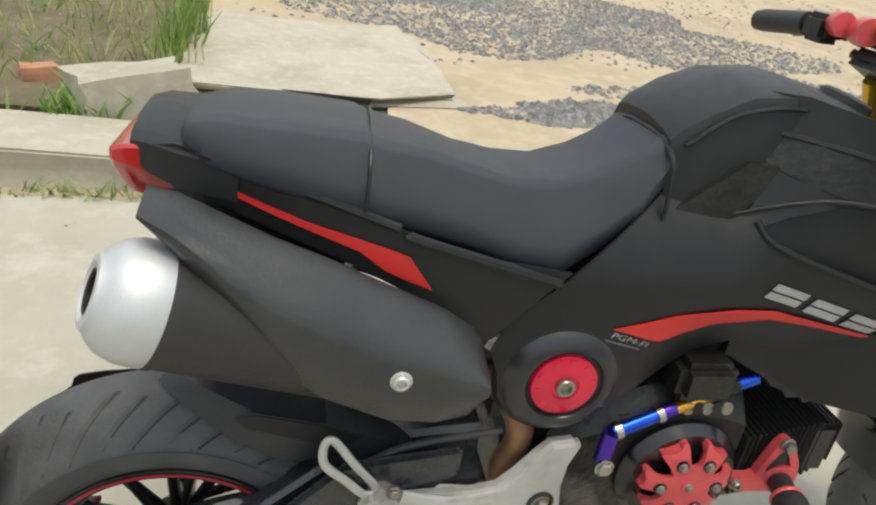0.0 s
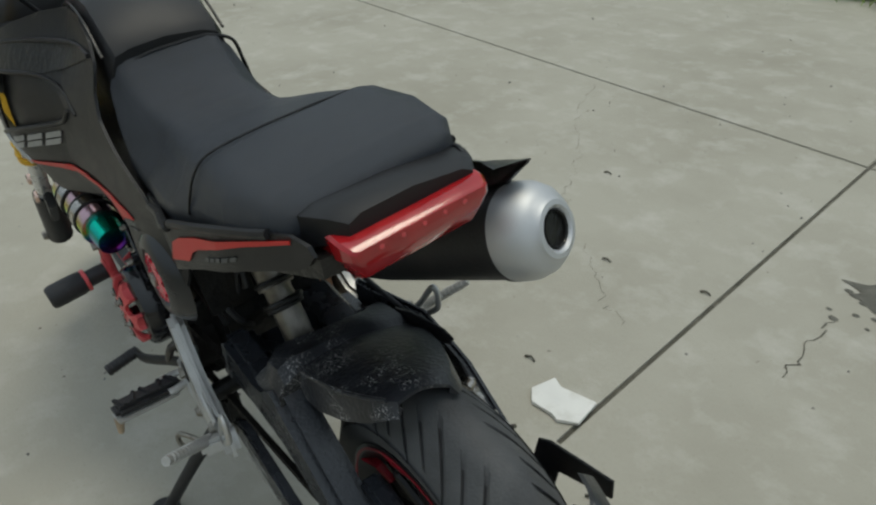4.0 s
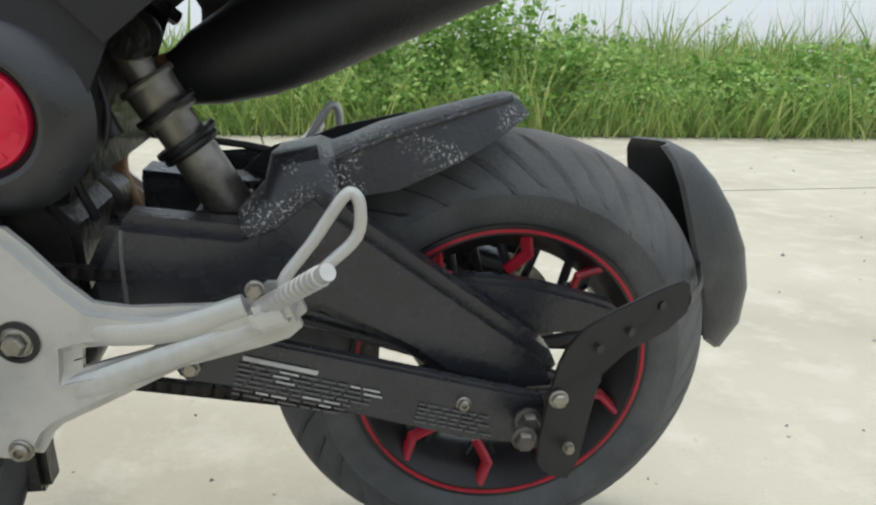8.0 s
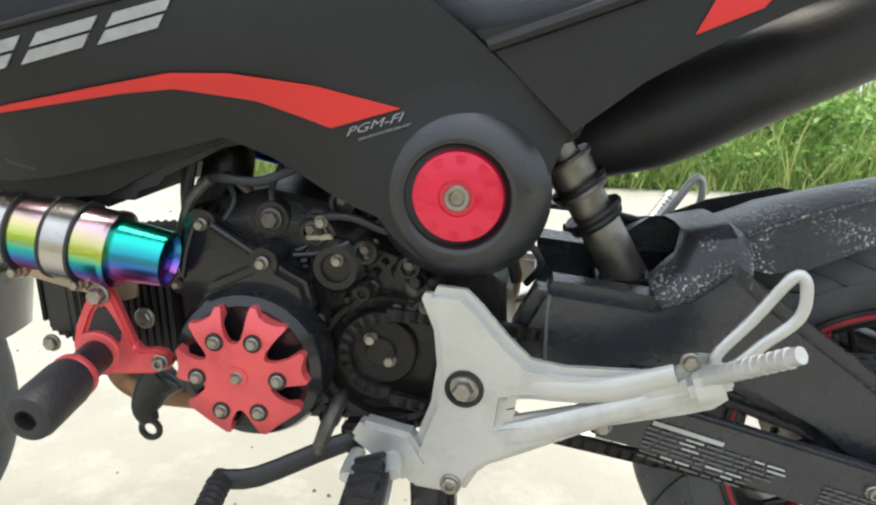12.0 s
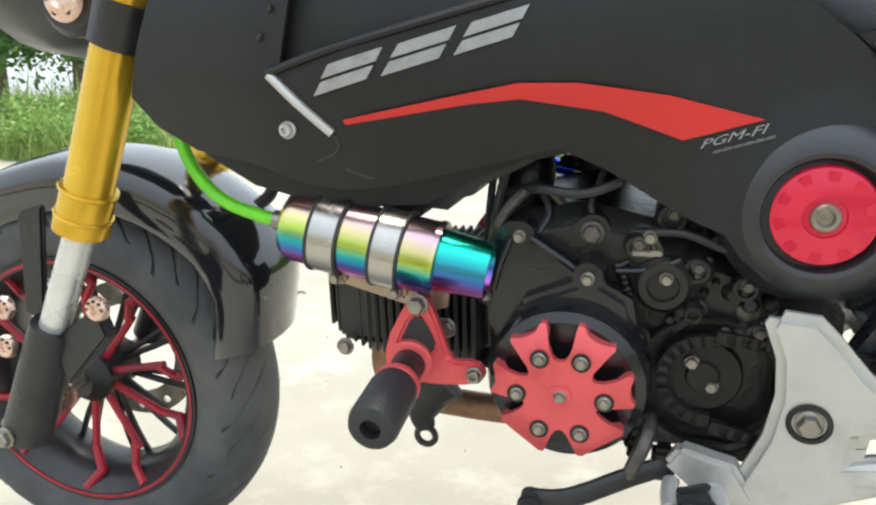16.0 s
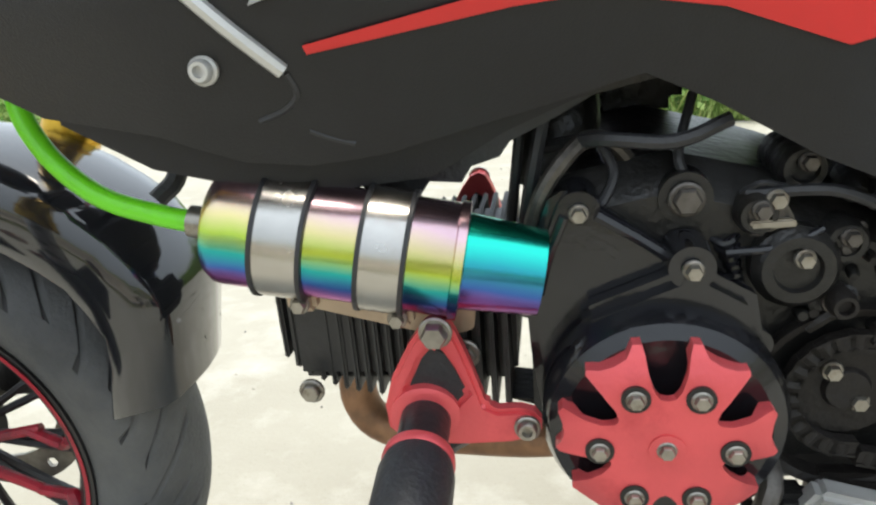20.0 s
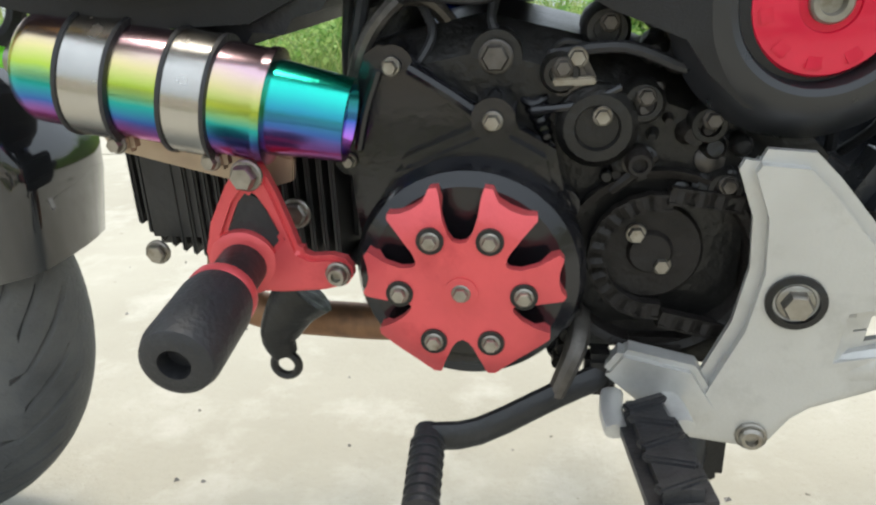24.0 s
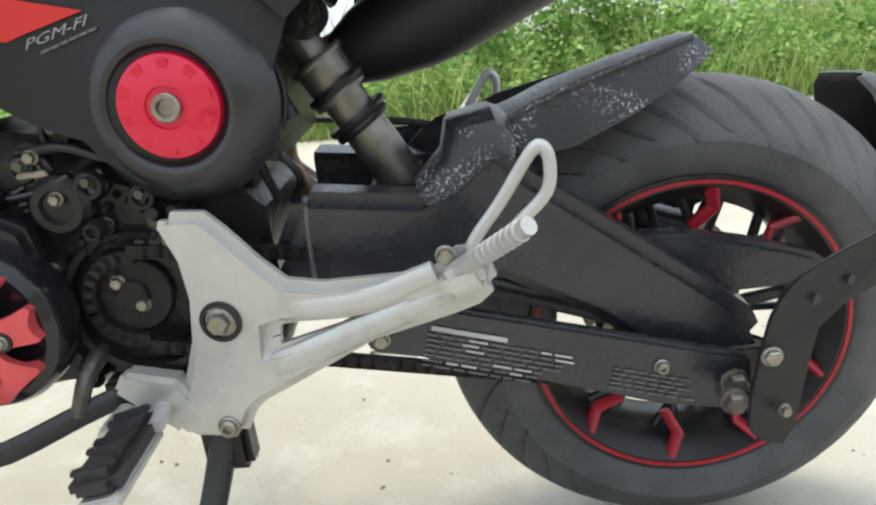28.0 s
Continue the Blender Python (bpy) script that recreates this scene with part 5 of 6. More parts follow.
part("intake_duct", tube([(-.622, -.02, .545), (-.618, -.035, .51), (-.630, -.04, .47)], .024, 16, 4), M_DARK, eng)

# rainbow canister with its clamps and hose
c0, c1 = Vector((-.810, -.144, .484)), Vector((-.632, -.134, .4475)); cd = (c1 - c0).normalized(); cm = aim(c0, cd); CL = (c1 - c0).length
can = part("catch_can", lathe([(0, 0), (.0127, 0), (.0276, .001), (.0313, .006), (.0318, .010), (.0318, CL * .735), (.0302, CL * .75), (0, CL * .75)], cm, 40), M_CAN, bike, "rainbow-tinted metal canister beside the engine")
part("cone", lathe([(0, CL * .74), (.0270, CL * .74), (.0270, CL * .76), (.0238, CL), (.0207, CL), (.0191, CL * .97), (0, CL * .97)], cm, 40), M_CONE, can, "teal-tinted tapered end")
part("ring", lathe([(.0302, CL * .735), (.0331, CL * .74), (.0331, CL * .765), (.0276, CL * .77)], cm, 40), M_CAN, can)
for u0, u1 in ((.165, .305), (.47, .60)):
    part("clamp_band", lathe([(.0318, CL * u0), (.0345, CL * u0), (.0345, CL * u1), (.0318, CL * u1)], cm, 40), M_CHROME, can, "brushed steel clamp band")
    for e in (u0, u1): part("rubber_edge", lathe([(.0318, CL * e - .0015), (.0355, CL * e - .0012), (.0355, CL * e + .0012), (.0318, CL * e + .0015)], cm, 40), M_SOFT, can)
    q = c0 + cd * CL * (u0 + u1) / 2 + Vector((.004, -.006, -.036)); part("clamp_lug", block(q, (.0170, .012, .012), .003), M_BEIGE, can); bolt(can, q + Vector((0, -.006, 0)), .0045)
part("can_bracket", plate([(-.795, .442), (-.770, .450), (-.700, .432), (-.670, .424), (-.672, .410), (-.690, .405), (-.780, .428)], -.128, -.123, bevel=.001), M_BEIGE, can, "dusty steel bracket strip")
part("hose_barb", lathe([(0, -.014), (.009, -.014), (.0095, 0), (0, 0)], cm, 16), M_STEEL, can)
hose = part("breather_hose", tube([c0 - cd * .004, (-.840, -.144, .490), (-.878, -.142, .503), (-.908, -.138, .531), (-.920, -.132, .566), (-.914, -.120, .63)], .0062, 12, 6), M_HOSE, bike, "bright green rubber breather hose")

# pink crash slider brackets, both sides
def slider(s, y, dz, end):
    P = lambda x, z: (x, z + dz)
    b = part("slider_bracket", plate(rounded([P(-.700, .424), P(-.686, .430), P(-.678, .416), P(-.668, .385), P(-.664, .370), P(-.640, .372), P(-.632, .361), P(-.640, .350), P(-.690, .346), P(-.722, .350), P(-.724, .380)], 1), s * (y - .006), s * (y + .006), [rounded([P(-.695, .413), P(-.685, .406), P(-.672, .374), P(-.714, .374)], 1)], bevel=.003), M_PINK, bike, "faded red crash slider bracket")
    bolt(b, (-.690, s * (y + .007), .421 + dz), .0075, (0, s, 0), h=.009); bolt(b, (-.642, s * (y + .007), .361 + dz), .006, (0, s, 0), hexed=False)
    part("mesh_insert", plate([P(-.696, .412), P(-.685, .406), P(-.670, .372), P(-.716, .372)], s * (y - .004), s * (y + .003), bevel=.001), M_SOFT, b)
    h0 = Vector((-.700, s * (y + .002), .366 + dz)); e = Vector(end); d = e - h0; Ls = d.length; mm = aim(h0, d)
    part("hub_ring", lathe([(0, -.004), (.021, -.004), (.021, .004), (.0175, .006), (0, .006)], mm, 28), M_PINK, b)
    part("spindle", lathe([(0, 0), (.0145, 0), (.0145, Ls * .4), (0, Ls * .4)], mm, 24), M_BLACK, b)
    part("collar", lathe([(.010, Ls * .36), (.0195, Ls * .36), (.0200, Ls * .40), (.0190, Ls * .42), (.010, Ls * .42)], mm, 28), M_PINK, b)
    part("slider_puck", lathe([(.0, Ls * .41), (.0185, Ls * .41), (.0205, Ls * .50), (.0205, Ls * .92), (.0185, Ls * .98), (.0150, Ls), (.0085, Ls), (.0080, Ls * .90), (0, Ls * .90)], mm, 32), M_SOFT, b, "scuffed black crash slider")
slider(-1, .146, 0, (-.696, -.252, .356)); slider(1, .116, .015, (-.684, .200, .374))
part("drain_bracket", tube([(-.700, -.05, .300), (-.714, -.052, .285), (-.726, -.054, .262), (-.722, -.055, .246)], (.024, .010), 12, 4, flat=.7), M_DARK, bike)
part("drain_eye", lathe([(.010 + .0035 * math.cos(a), .0035 * math.sin(a)) for a in [i * math.pi / 4 for i in range(8)]], aim((-.722, -.056, .238), (0, 1, 0)), 20, closed=True), M_DARK, bike)

# coloured engine stay on the far side
q0, q1 = Vector((-.462, .122, .456)), Vector((-.642, .088, .508))
for f0, f1, mt in ((0, .30, M_BLUE), (.30, .42, M_VIOLET), (.42, .70, M_ORANGE), (.70, 1, M_BLUE)):
    part("stay_rod", tube([q0.lerp(q1, f0), q0.lerp(q1, f1)], .0085, 14, 1), mt, bike, "heat-tinted titanium stay rod")
for f in (.03, .31, .72): part("rod_collar", lathe([(0, -.004), (.0105, -.004), (.0105, .004), (0, .004)], aim(q0.lerp(q1, f), q1 - q0), 18), M_CHROME, bike)
part("rod_foot", tube([q0, q0 + Vector((.004, .003, -.036))], .010, 14, 1), M_VIOLET, bike); bolt(bike, q0 + Vector((.004, .012, -.040)), .009, (0, 1, 0), M_CHROME)
part("throttle_body", block((-.56, .10, .520), (.07, .05, .05), .01), M_DARK, eng)
for k in range(10):
    x, z = -.50 + .012 * (k % 5), .45 + .03 * (k // 5)
    part("small_casting", lathe([(0, -.02), (.008, -.02), (.008, .008), (0, .008)], aim((x - .1, .105, z + .03), (0, 1, .2)), 10), M_DARK if k % 2 else M_STEEL, eng)

# rear caliper
tilt = pose(0, 0, 0, 0, 28, 0); at = lambda x, y, z: Vector((-.046, .128, .312)) + tilt.to_3x3() @ Vector((x, y, z))
cal = part("rear_caliper", loft([[(*at(x, y, z),) for x, z in rounded([(-.046, -.016), (-.030, -.028), (.030, -.028), (.048, -.010), (.048, .014), (.026, .028), (-.026, .030), (-.046, .014)], 1)] for y in (-.026, .006)]), M_CAST, bike, "dull silver rear brake caliper")
part("caliper_half", loft([[(*at(x * k, y, z * k),) for x, z in rounded([(-.040, -.012), (-.024, -.024), (.024, -.024), (.042, -.008), (.042, .010), (.022, .024), (-.022, .025), (-.040, .010)], 1)] for y, k in ((.006, 1.0), (.016, .96), (.020, .86))]), M_CAST, cal)
for x, r in ((-.021, .0150), (.019, .0150)):
    part("piston_boss", lathe([(0, -.01), (r, -.01), (r, .009), (r * .9, .0115), (r * .72, .0115), (r * .66, .0085), (0, .0085)], aim(at(x, .020, -.002), (0, 1, 0)), 24), M_CAST, cal)
for x, z in ((-.040, .018), (.000, .022), (.040, .006), (.002, -.024)): bolt(cal, at(x, .012, z), .0055, (0, 1, 0), h=.010)
part("caliper_arm", tube([at(.030, .004, -.020), at(.060, .004, -.034), at(.074, .006, -.052)], (.010, .013), 12, 3, flat=.6), M_CAST, cal)
part("caliper_web", tube([at(-.044, .014, .020), at(-.006, .028, .004), at(.044, .016, -.014)], .0045, 8, 4), M_CAST, cal)
part("banjo_bolt", lathe([(0, -.004), (.009, -.004), (.009, .006), (.006, .010), (0, .010)], aim(at(-.050, .010, .026), (-.3, 1, .4)), 14), M_CHROME, cal)
part("bleed_nipple", tube([at(.022, .012, .028), at(.030, .020, .046)], (.0045, .003), 10, 1), M_STEEL, cal)
part("pad_pin", tube([at(-.052, .0, .0), at(.054, .0, .0)], .0032, 8, 1), M_STEEL, cal)
part("brake_line", tube([(-.06, .14, .33), (-.12, .15, .38), (-.22, .12, .43), (-.34, .11, .45)], .004, 8, 5), M_SOFT, cal)
bolt(bike, (.012, .165, .237), .014, (0, 1, 0), h=.012, name="axle_nut")

# ---------------- front end ----------------
def leg(p0, s):
    top, col, low, axl = [Vector(p) + Vector(p0) for p in ((.105, 0, .240), (.006, 0, .014), (-.050, -.002, -.095), (-.112, 0, -.215))]
    d = (col - top).normalized()
    g = part("fork_leg", lathe([(0, 0), (.0215, 0), (.0220, (col - top).length - .046), (.0245, (col - top).length - .042), (.0245, (col - top).length - .020), (.0258, (col - top).length - .016), (.0258, (col - top).length - .002), (.020, (col - top).length), (0, (col - top).length)], aim(top, d), 32), M_GOLD, bike, "gold anodised upside-down fork leg")
    for h in (.044, .018): part("collar_ring", lathe([(.021, -.0025), (.0262, -.0020), (.0270, 0), (.0262, .0020), (.021, .0025)], aim(col - d * h, d), 32), M_GOLD, g)
    part("stanchion", tube([col, low], .0148, 20, 1), M_STANCHION, g)
    part("fork_foot", tube([low + (low - col) * -.06, low, axl], (.0215, .026), 18, 2), M_BLACK, g)
    part("fork_clamp", lathe([(.020, -.02), (.0245, -.02), (.0245, .02), (.020, .02)], aim(top + d * .045, d), 28), M_BLACK, g)
    part("fork_top", tube([top + d * .002, top - d * .125], .0195, 20, 1), M_GOLD, g)
    bolt(g, axl + Vector((0, s * .027, .008)), .009, (0, s, 0), h=.008)
    return g, top, col, low, axl
gl, tl, cl, ll, al = leg((-1.026, -.166, .458), -1)
gr, tr, cr, lr, ar = leg((-1.060, .082, .470), 1)
for k, p in enumerate(((-.994, -.186, .404), (-1.118, -.178, .392), (-1.125, -.178, .350))):
    part("trim_bolt", lathe([(0, 0), (.0125, 0), (.0125, .003), (.0105, .0065), (.005, .0075), (.004, .005), (0, .005)], aim(p, (0, -1, .1)), 20), M_COPPER, gl, "copper-toned drilled trim bolt")
    # dark discs on the face paint the shade of drilled holes
    for k in range(8): part("pit_shade_disc", lathe([(0, .0062), (.0016, .0062), (.0016, .0072), (0, .0072)], aim((p[0] + .0082 * math.cos(k * math.pi / 4), p[1], p[2] + .0082 * math.sin(k * math.pi / 4)), (0, -1, .1)), 8), M_DARK, gl)
part("caliper_mount", plate([(-1.07, .36), (-1.01, .40), (-1.00, .37), (-1.06, .31)], -.176, -.160, bevel=.003), M_BLACK, gl)
part("fender_stay", plate([(-1.090, .49), (-1.125, .48), (-1.140, .37), (-1.115, .36)], -.140, -.132, bevel=.003), M_BLACK, gl)
part("axle_spacer", lathe([(.012, -.02), (.020, -.02), (.022, 0), (.020, .012), (.012, .012)], aim((-1.160, -.105, .252), (0, 1, 0)), 24), M_COPPER, gl)
part("axle", tube([(-1.160, -.17, .250), (-1.185, .10, .246)], .009, 14, 1), M_STEEL, gl)
part("lower_yoke", block((-.905, -.05, .72), (.07, .30, .035), .010, pose(0, 0, 0, 0, -26, 0)), M_BLACK, bike)
part("upper_yoke", block((-.862, -.05, .826), (.07, .29, .025), .008, pose(0, 0, 0, 0, -26, 0)), M_BLACK, bike)
rings = []
for k in range(21):
    a = math.radians(14 + 108 * k / 20); R = float(np.interp(math.degrees(a), (14, 18, 30, 41, 55, 70, 94, 122), (.264, .272, .308, .315, .309, .299, .276, .264)))
    w = .066 - .012 * max(0, (k - 13) / 7) - .008 * max(0, (3 - k) / 3)
    sec = [(-.985, -.058), (-1.0, -.030), (-.97, -.010), (-.80, -.003), (-.4, .002), (0, .004), (.4, .002), (.80, -.003), (.97, -.010), (1.0, -.030), (.985, -.058)]
    line = [((R + e) * math.cos(a), w * u, (R + e) * math.sin(a)) for u, e in sec]
    rings.append(line + [(x * .985, y * .96, z * .985) for x, y, z in line[::-1]])
fen = part("front_fender", loft(rings), M_GLOSS, bike, "glossy black front fender", smooth=60)
fen.matrix_local = Matrix.Translation(FW) @ pose(0, 0, 0, 0, 0, 4)
part("front_caliper", block((-1.06, .085, .30), (.05, .04, .08), .010, pose(0, 0, 0, 0, 20, 0)), M_BLACK, bike)
hl = part("headlamp", loft([[(x, -.05 + r * 1.15 * math.cos(a), zc + r * math.sin(a)) for a in [k * math.pi / 12 for k in range(24)]] for x, r, zc in ((-.945, .050, .735), (-.965, .080, .730), (-1.00, .092, .726), (-1.07, .098, .724), (-1.12, .092, .726), (-1.135, .082, .728))]), M_SHIELD, bike, "grey-black headlamp shell", smooth=60)
part("lamp_glass", lathe([(0, .014), (.05, .010), (.078, 0), (0, 0)], aim((-1.135, -.05, .728), (-1, 0, 0)), 28), M_CHROME, hl)
part("lamp_ear", lathe([(0, -.05), (.030, -.05), (.034, -.02), (.034, .004), (.028, .010), (0, .010)], aim((-1.000, -.148, .680), (0, -1, .05)), 24), M_BLACK, hl)
trim = part("trim_bolt", lathe([(0, 0), (.0215, 0), (.0215, .004), (.018, .008), (.010, .009), (.007, .006), (0, .006)], aim((-1.000, -.158, .680), (0, -1, .05)), 24), M_COPPER, hl, "copper-toned drilled trim bolt")
# the larger bolt's drilled holes are likewise dark discs in place of shade
for k in range(6):
    part("pit_shade_disc", lathe([(0, .0085), (.003, .0085), (.003, .0090), (0, .0090)], aim((-1.000 + .0145 * math.cos(k * math.pi / 3), -.158, .680 + .0145 * math.sin(k * math.pi / 3)), (0, -1, .05)), 8), M_DARK, hl)

# handlebar
bar = part("handlebar", tube([(-.797, -.340, .851), (-.815, -.22, .866), (-.840, -.12, .866), (-.842, -.02, .864), (-.826, .08, .860), (-.775, .165, .855), (-.705, .255, .847)], .011, 14, 6), M_BLACK, bike, "black handlebar with rubber grips")
for a, b, s in (((-.808, -.262, .862), (-.797, -.346, .850), -1), ((-.768, .172, .855), (-.700, .262, .846), 1)):
    part("grip", tube([a, b], .0165, 16, 1), M_SOFT, bar)
    part("bar_end", tube([b, Vector(b) + (Vector(b) - Vector(a)) * .16], .015, 16, 1), M_BLACK, bar)
    part("switch_box", block(Vector(a) + Vector((-.004, -s * .03, 0)), (.040, .050, .038), .008), M_BLACK, bar)
    part("lever", tube([Vector(a) + Vector((-.035, -s * .04, -.005)), Vector(a) + Vector((-.060, s * .02, -.008)), Vector(b) + Vector((-.055, 0, -.012))], (.008, .006), 10, 5), M_RED, bar, "red lever")
    part("lever_clamp", block(Vector(a) + Vector((-.022, -s * .055, .004)), (.030, .026, .026), .006), M_RED, bar)
for p, r in (((-.812, -.205, .872), .0155), ((-.822, -.165, .870), .0175), ((-.826, -.130, .880), .012)):
    part("lever_perch", lathe([(0, -.018), (r, -.018), (r * 1.1, 0), (r, .018), (0, .018)], aim(p, (.35, 1, .1)), 16), M_PINK if r > .015 else M_GOLD, bar)
for y in (-.05, .01): part("bar_clamp", block((-.840, y, .856), (.04, .025, .05), .006), M_RED, bar)
part("meter", block((-.885, -.03, .868), (.03, .13, .06), .012, pose(0, 0, 0, 0, -35, 0)), M_GLOSS, bike)
for pts in ([(-.79, .15, .852), (-.88, .10, .83), (-.90, .05, .75)], [(-.815, -.20, .864), (-.87, -.15, .84), (-.89, -.08, .75)], [(-.78, .17, .850), (-.87, .13, .80), (-.86, .08, .73)]):
    part("cable", tube(pts, .0045, 8, 6), M_SOFT, bike)


# ---------------- ground and surroundings ----------------
def ground_mat(name, base, dark, light, scale=1.0, bump=0.5):
    m = bpy.data.materials.new(name); m.use_nodes = True
    t = m.node_tree; n, l = t.nodes, t.links; b = n["Principled BSDF"]
    geo = n.new("ShaderNodeNewGeometry")
    def noisy(sc, det, ro=.6):
        k = n.new("ShaderNodeTexNoise"); k.inputs["Scale"].default_value = sc * scale; k.inputs["Detail"].default_value = det; k.inputs["Roughness"].default_value = ro
        l.new(geo.outputs["Position"], k.inputs["Vector"]); return k
    def mixed(a, colour, fac, lo, hi):
        r = n.new("ShaderNodeMapRange"); r.inputs["From Min"].default_value, r.inputs["From Max"].default_value = lo, hi; l.new(fac, r.inputs["Value"])
        x = n.new("ShaderNodeMix"); x.data_type = "RGBA"; l.new(r.outputs["Result"], x.inputs["Factor"]); l.new(a, x.inputs["A"]) if a else None; x.inputs["B"].default_value = (*colour, 1); return x
    big, mid, fine = noisy(1.3, 5), noisy(7, 8, .65), noisy(160, 3)
    c = mixed(None, dark, big.outputs["Fac"], .42, .78); c.inputs["A"].default_value = (*base, 1)
    d = mixed(c.outputs["Result"], light, mid.outputs["Fac"], .50, .80)
    e = mixed(d.outputs["Result"], dark, fine.outputs["Fac"], .62, .80)
    f = mixed(e.outputs["Result"], tuple(v * .45 for v in dark), noisy(34, 2).outputs["Fac"], .74, .78)
    l.new(f.outputs["Result"], b.inputs["Base Color"]); b.inputs["Roughness"].default_value = .85; b.inputs["Specular IOR Level"].default_value = .25
    bp = n.new("ShaderNodeBump"); bp.inputs["Strength"].default_value = bump; bp.inputs["Distance"].default_value = .004; l.new(noisy(90, 6, .7).outputs["Fac"], bp.inputs["Height"]); l.new(bp.outputs["Normal"], b.inputs["Normal"])
    return m


def leaf_mat(name, a, b_, c):
    m = bpy.data.materials.new(name); m.use_nodes = True
    t = m.node_tree; n, l = t.nodes, t.links; b = n["Principled BSDF"]
    geo = n.new("ShaderNodeNewGeometry"); r = n.new("ShaderNodeValToRGB"); el = r.color_ramp.elements
    el[0].color, el[1].color = (*a, 1), (*c, 1); k = el.new(.5); k.color = (*b_, 1)
    l.new(geo.outputs["Random Per Island"], r.inputs["Fac"]); l.new(r.outputs["Color"], b.inputs["Base Color"]); b.inputs["Roughness"].default_value = .6
    b.inputs["Transmission Weight"].default_value = 0.0; b.inputs["Subsurface Weight"].default_value = 0.0
    tr = n.new("ShaderNodeBsdfTranslucent"); l.new(r.outputs["Color"], tr.inputs["Color"]); mx = n.new("ShaderNodeMixShader"); mx.inputs[0].default_value = .35
    l.new(b.outputs[0], mx.inputs[1]); l.new(tr.outputs[0], mx.inputs[2]); l.new(mx.outputs[0], n["Material Output"].inputs["Surface"])
    return m


M_CONC = ground_mat("weathered_concrete", (0.40, 0.380, 0.318), (0.300, 0.280, 0.225), (0.50, 0.48, 0.425))
M_DIRT = ground_mat("dark_joint_dirt", (0.12, 0.112, 0.09), (0.06, 0.058, 0.045), (0.24, 0.225, 0.18), 6)
# near-black concrete colour that puts the pit's deep shade into its surfaces
M_PIT_SHADE = ground_mat("drain_pit_shade", (0.016, 0.014, 0.012), (0.010, 0.009, 0.008), (0.03, 0.026, 0.02), 4)
M_SAND = ground_mat("pale_sandy_soil", (0.44, 0.36, 0.25), (0.33, 0.27, 0.18), (0.52, 0.45, 0.34), 1.2, .8)
M_SOIL = ground_mat("dry_grassy_soil", (0.17, 0.14, 0.085), (0.09, 0.085, 0.045), (0.27, 0.24, 0.16), 3, 1.0)
M_KERB = ground_mat("old_kerb_concrete", (0.46, 0.42, 0.34), (0.33, 0.30, 0.23), (0.55, 0.52, 0.45), 2.5, .8)
M_FIELD = ground_mat("green_field", (0.10, 0.15, 0.035), (0.06, 0.10, 0.025), (0.16, 0.20, 0.06), 1)
M_STONE = leaf_mat("gravel_stone", (0.17, 0.168, 0.165), (0.27, 0.265, 0.26), (0.40, 0.39, 0.37))
M_RUBBLE = mat("rubble_concrete", (0.46, 0.44, 0.39), .85, var=.2, scale=18, bump=.6, bump_scale=90)
M_BRICK = mat("red_brick", (0.42, 0.20, 0.12), .85, var=.2, scale=18, bump=.6, bump_scale=90)
M_TILE = mat("white_tile", (0.74, 0.73, 0.69), .55, var=.06, scale=12, second=(0.55, 0.53, 0.47), second_at=(.55, .8), second_scale=14)
M_WET = ground_mat("oil_stain", (0.14, 0.135, 0.115), (0.09, 0.085, 0.07), (0.20, 0.19, 0.16), 4)
M_GRASS = leaf_mat("grass_blade", (0.115, 0.197, 0.045), (0.225, 0.335, 0.080), (0.426, 0.467, 0.177))
M_WEED = leaf_mat("weed_leaf", (0.094, 0.218, 0.041), (0.203, 0.372, 0.078), (0.429, 0.567, 0.182))
M_FLOWER = leaf_mat("pale_weed_flower", (0.42, 0.42, 0.28), (0.55, 0.54, 0.42), (0.62, 0.60, 0.50))
M_TREE = leaf_mat("tree_leaf", (0.030, 0.084, 0.018), (0.060, 0.144, 0.030), (0.120, 0.216, 0.048))
M_BARK = mat("tree_bark", (0.11, 0.085, 0.06), .85, var=.3, scale=12, bump=.8, bump_scale=40)


def flat(name, pts, z, material, label, kind="structure", cut=0):
    bm = bmesh.new(); bm.faces.new([bm.verts.new((x, y, z)) for x, y in pts])
    ob = part(name, bm, material, None, smooth=0); return tagged(ob, label, "ground", kind=kind)


PIT = (-.50, -.13, -1.97, -1.44)      # the open drain
def cut_pit(bm):
    """Takes the drain's opening out of a level sheet or slab."""
    for co, no in (((PIT[0], 0, 0), (1, 0, 0)), ((PIT[1], 0, 0), (1, 0, 0)), ((0, PIT[2], 0), (0, 1, 0)), ((0, PIT[3], 0), (0, 1, 0))):
        bmesh.ops.bisect_plane(bm, geom=bm.verts[:] + bm.edges[:] + bm.faces[:], plane_co=co, plane_no=no)
    inside = [f for f in bm.faces if PIT[0] < f.calc_center_median().x < PIT[1] and PIT[2] < f.calc_center_median().y < PIT[3]]
    bmesh.ops.delete(bm, geom=inside, context="FACES")
    return bm
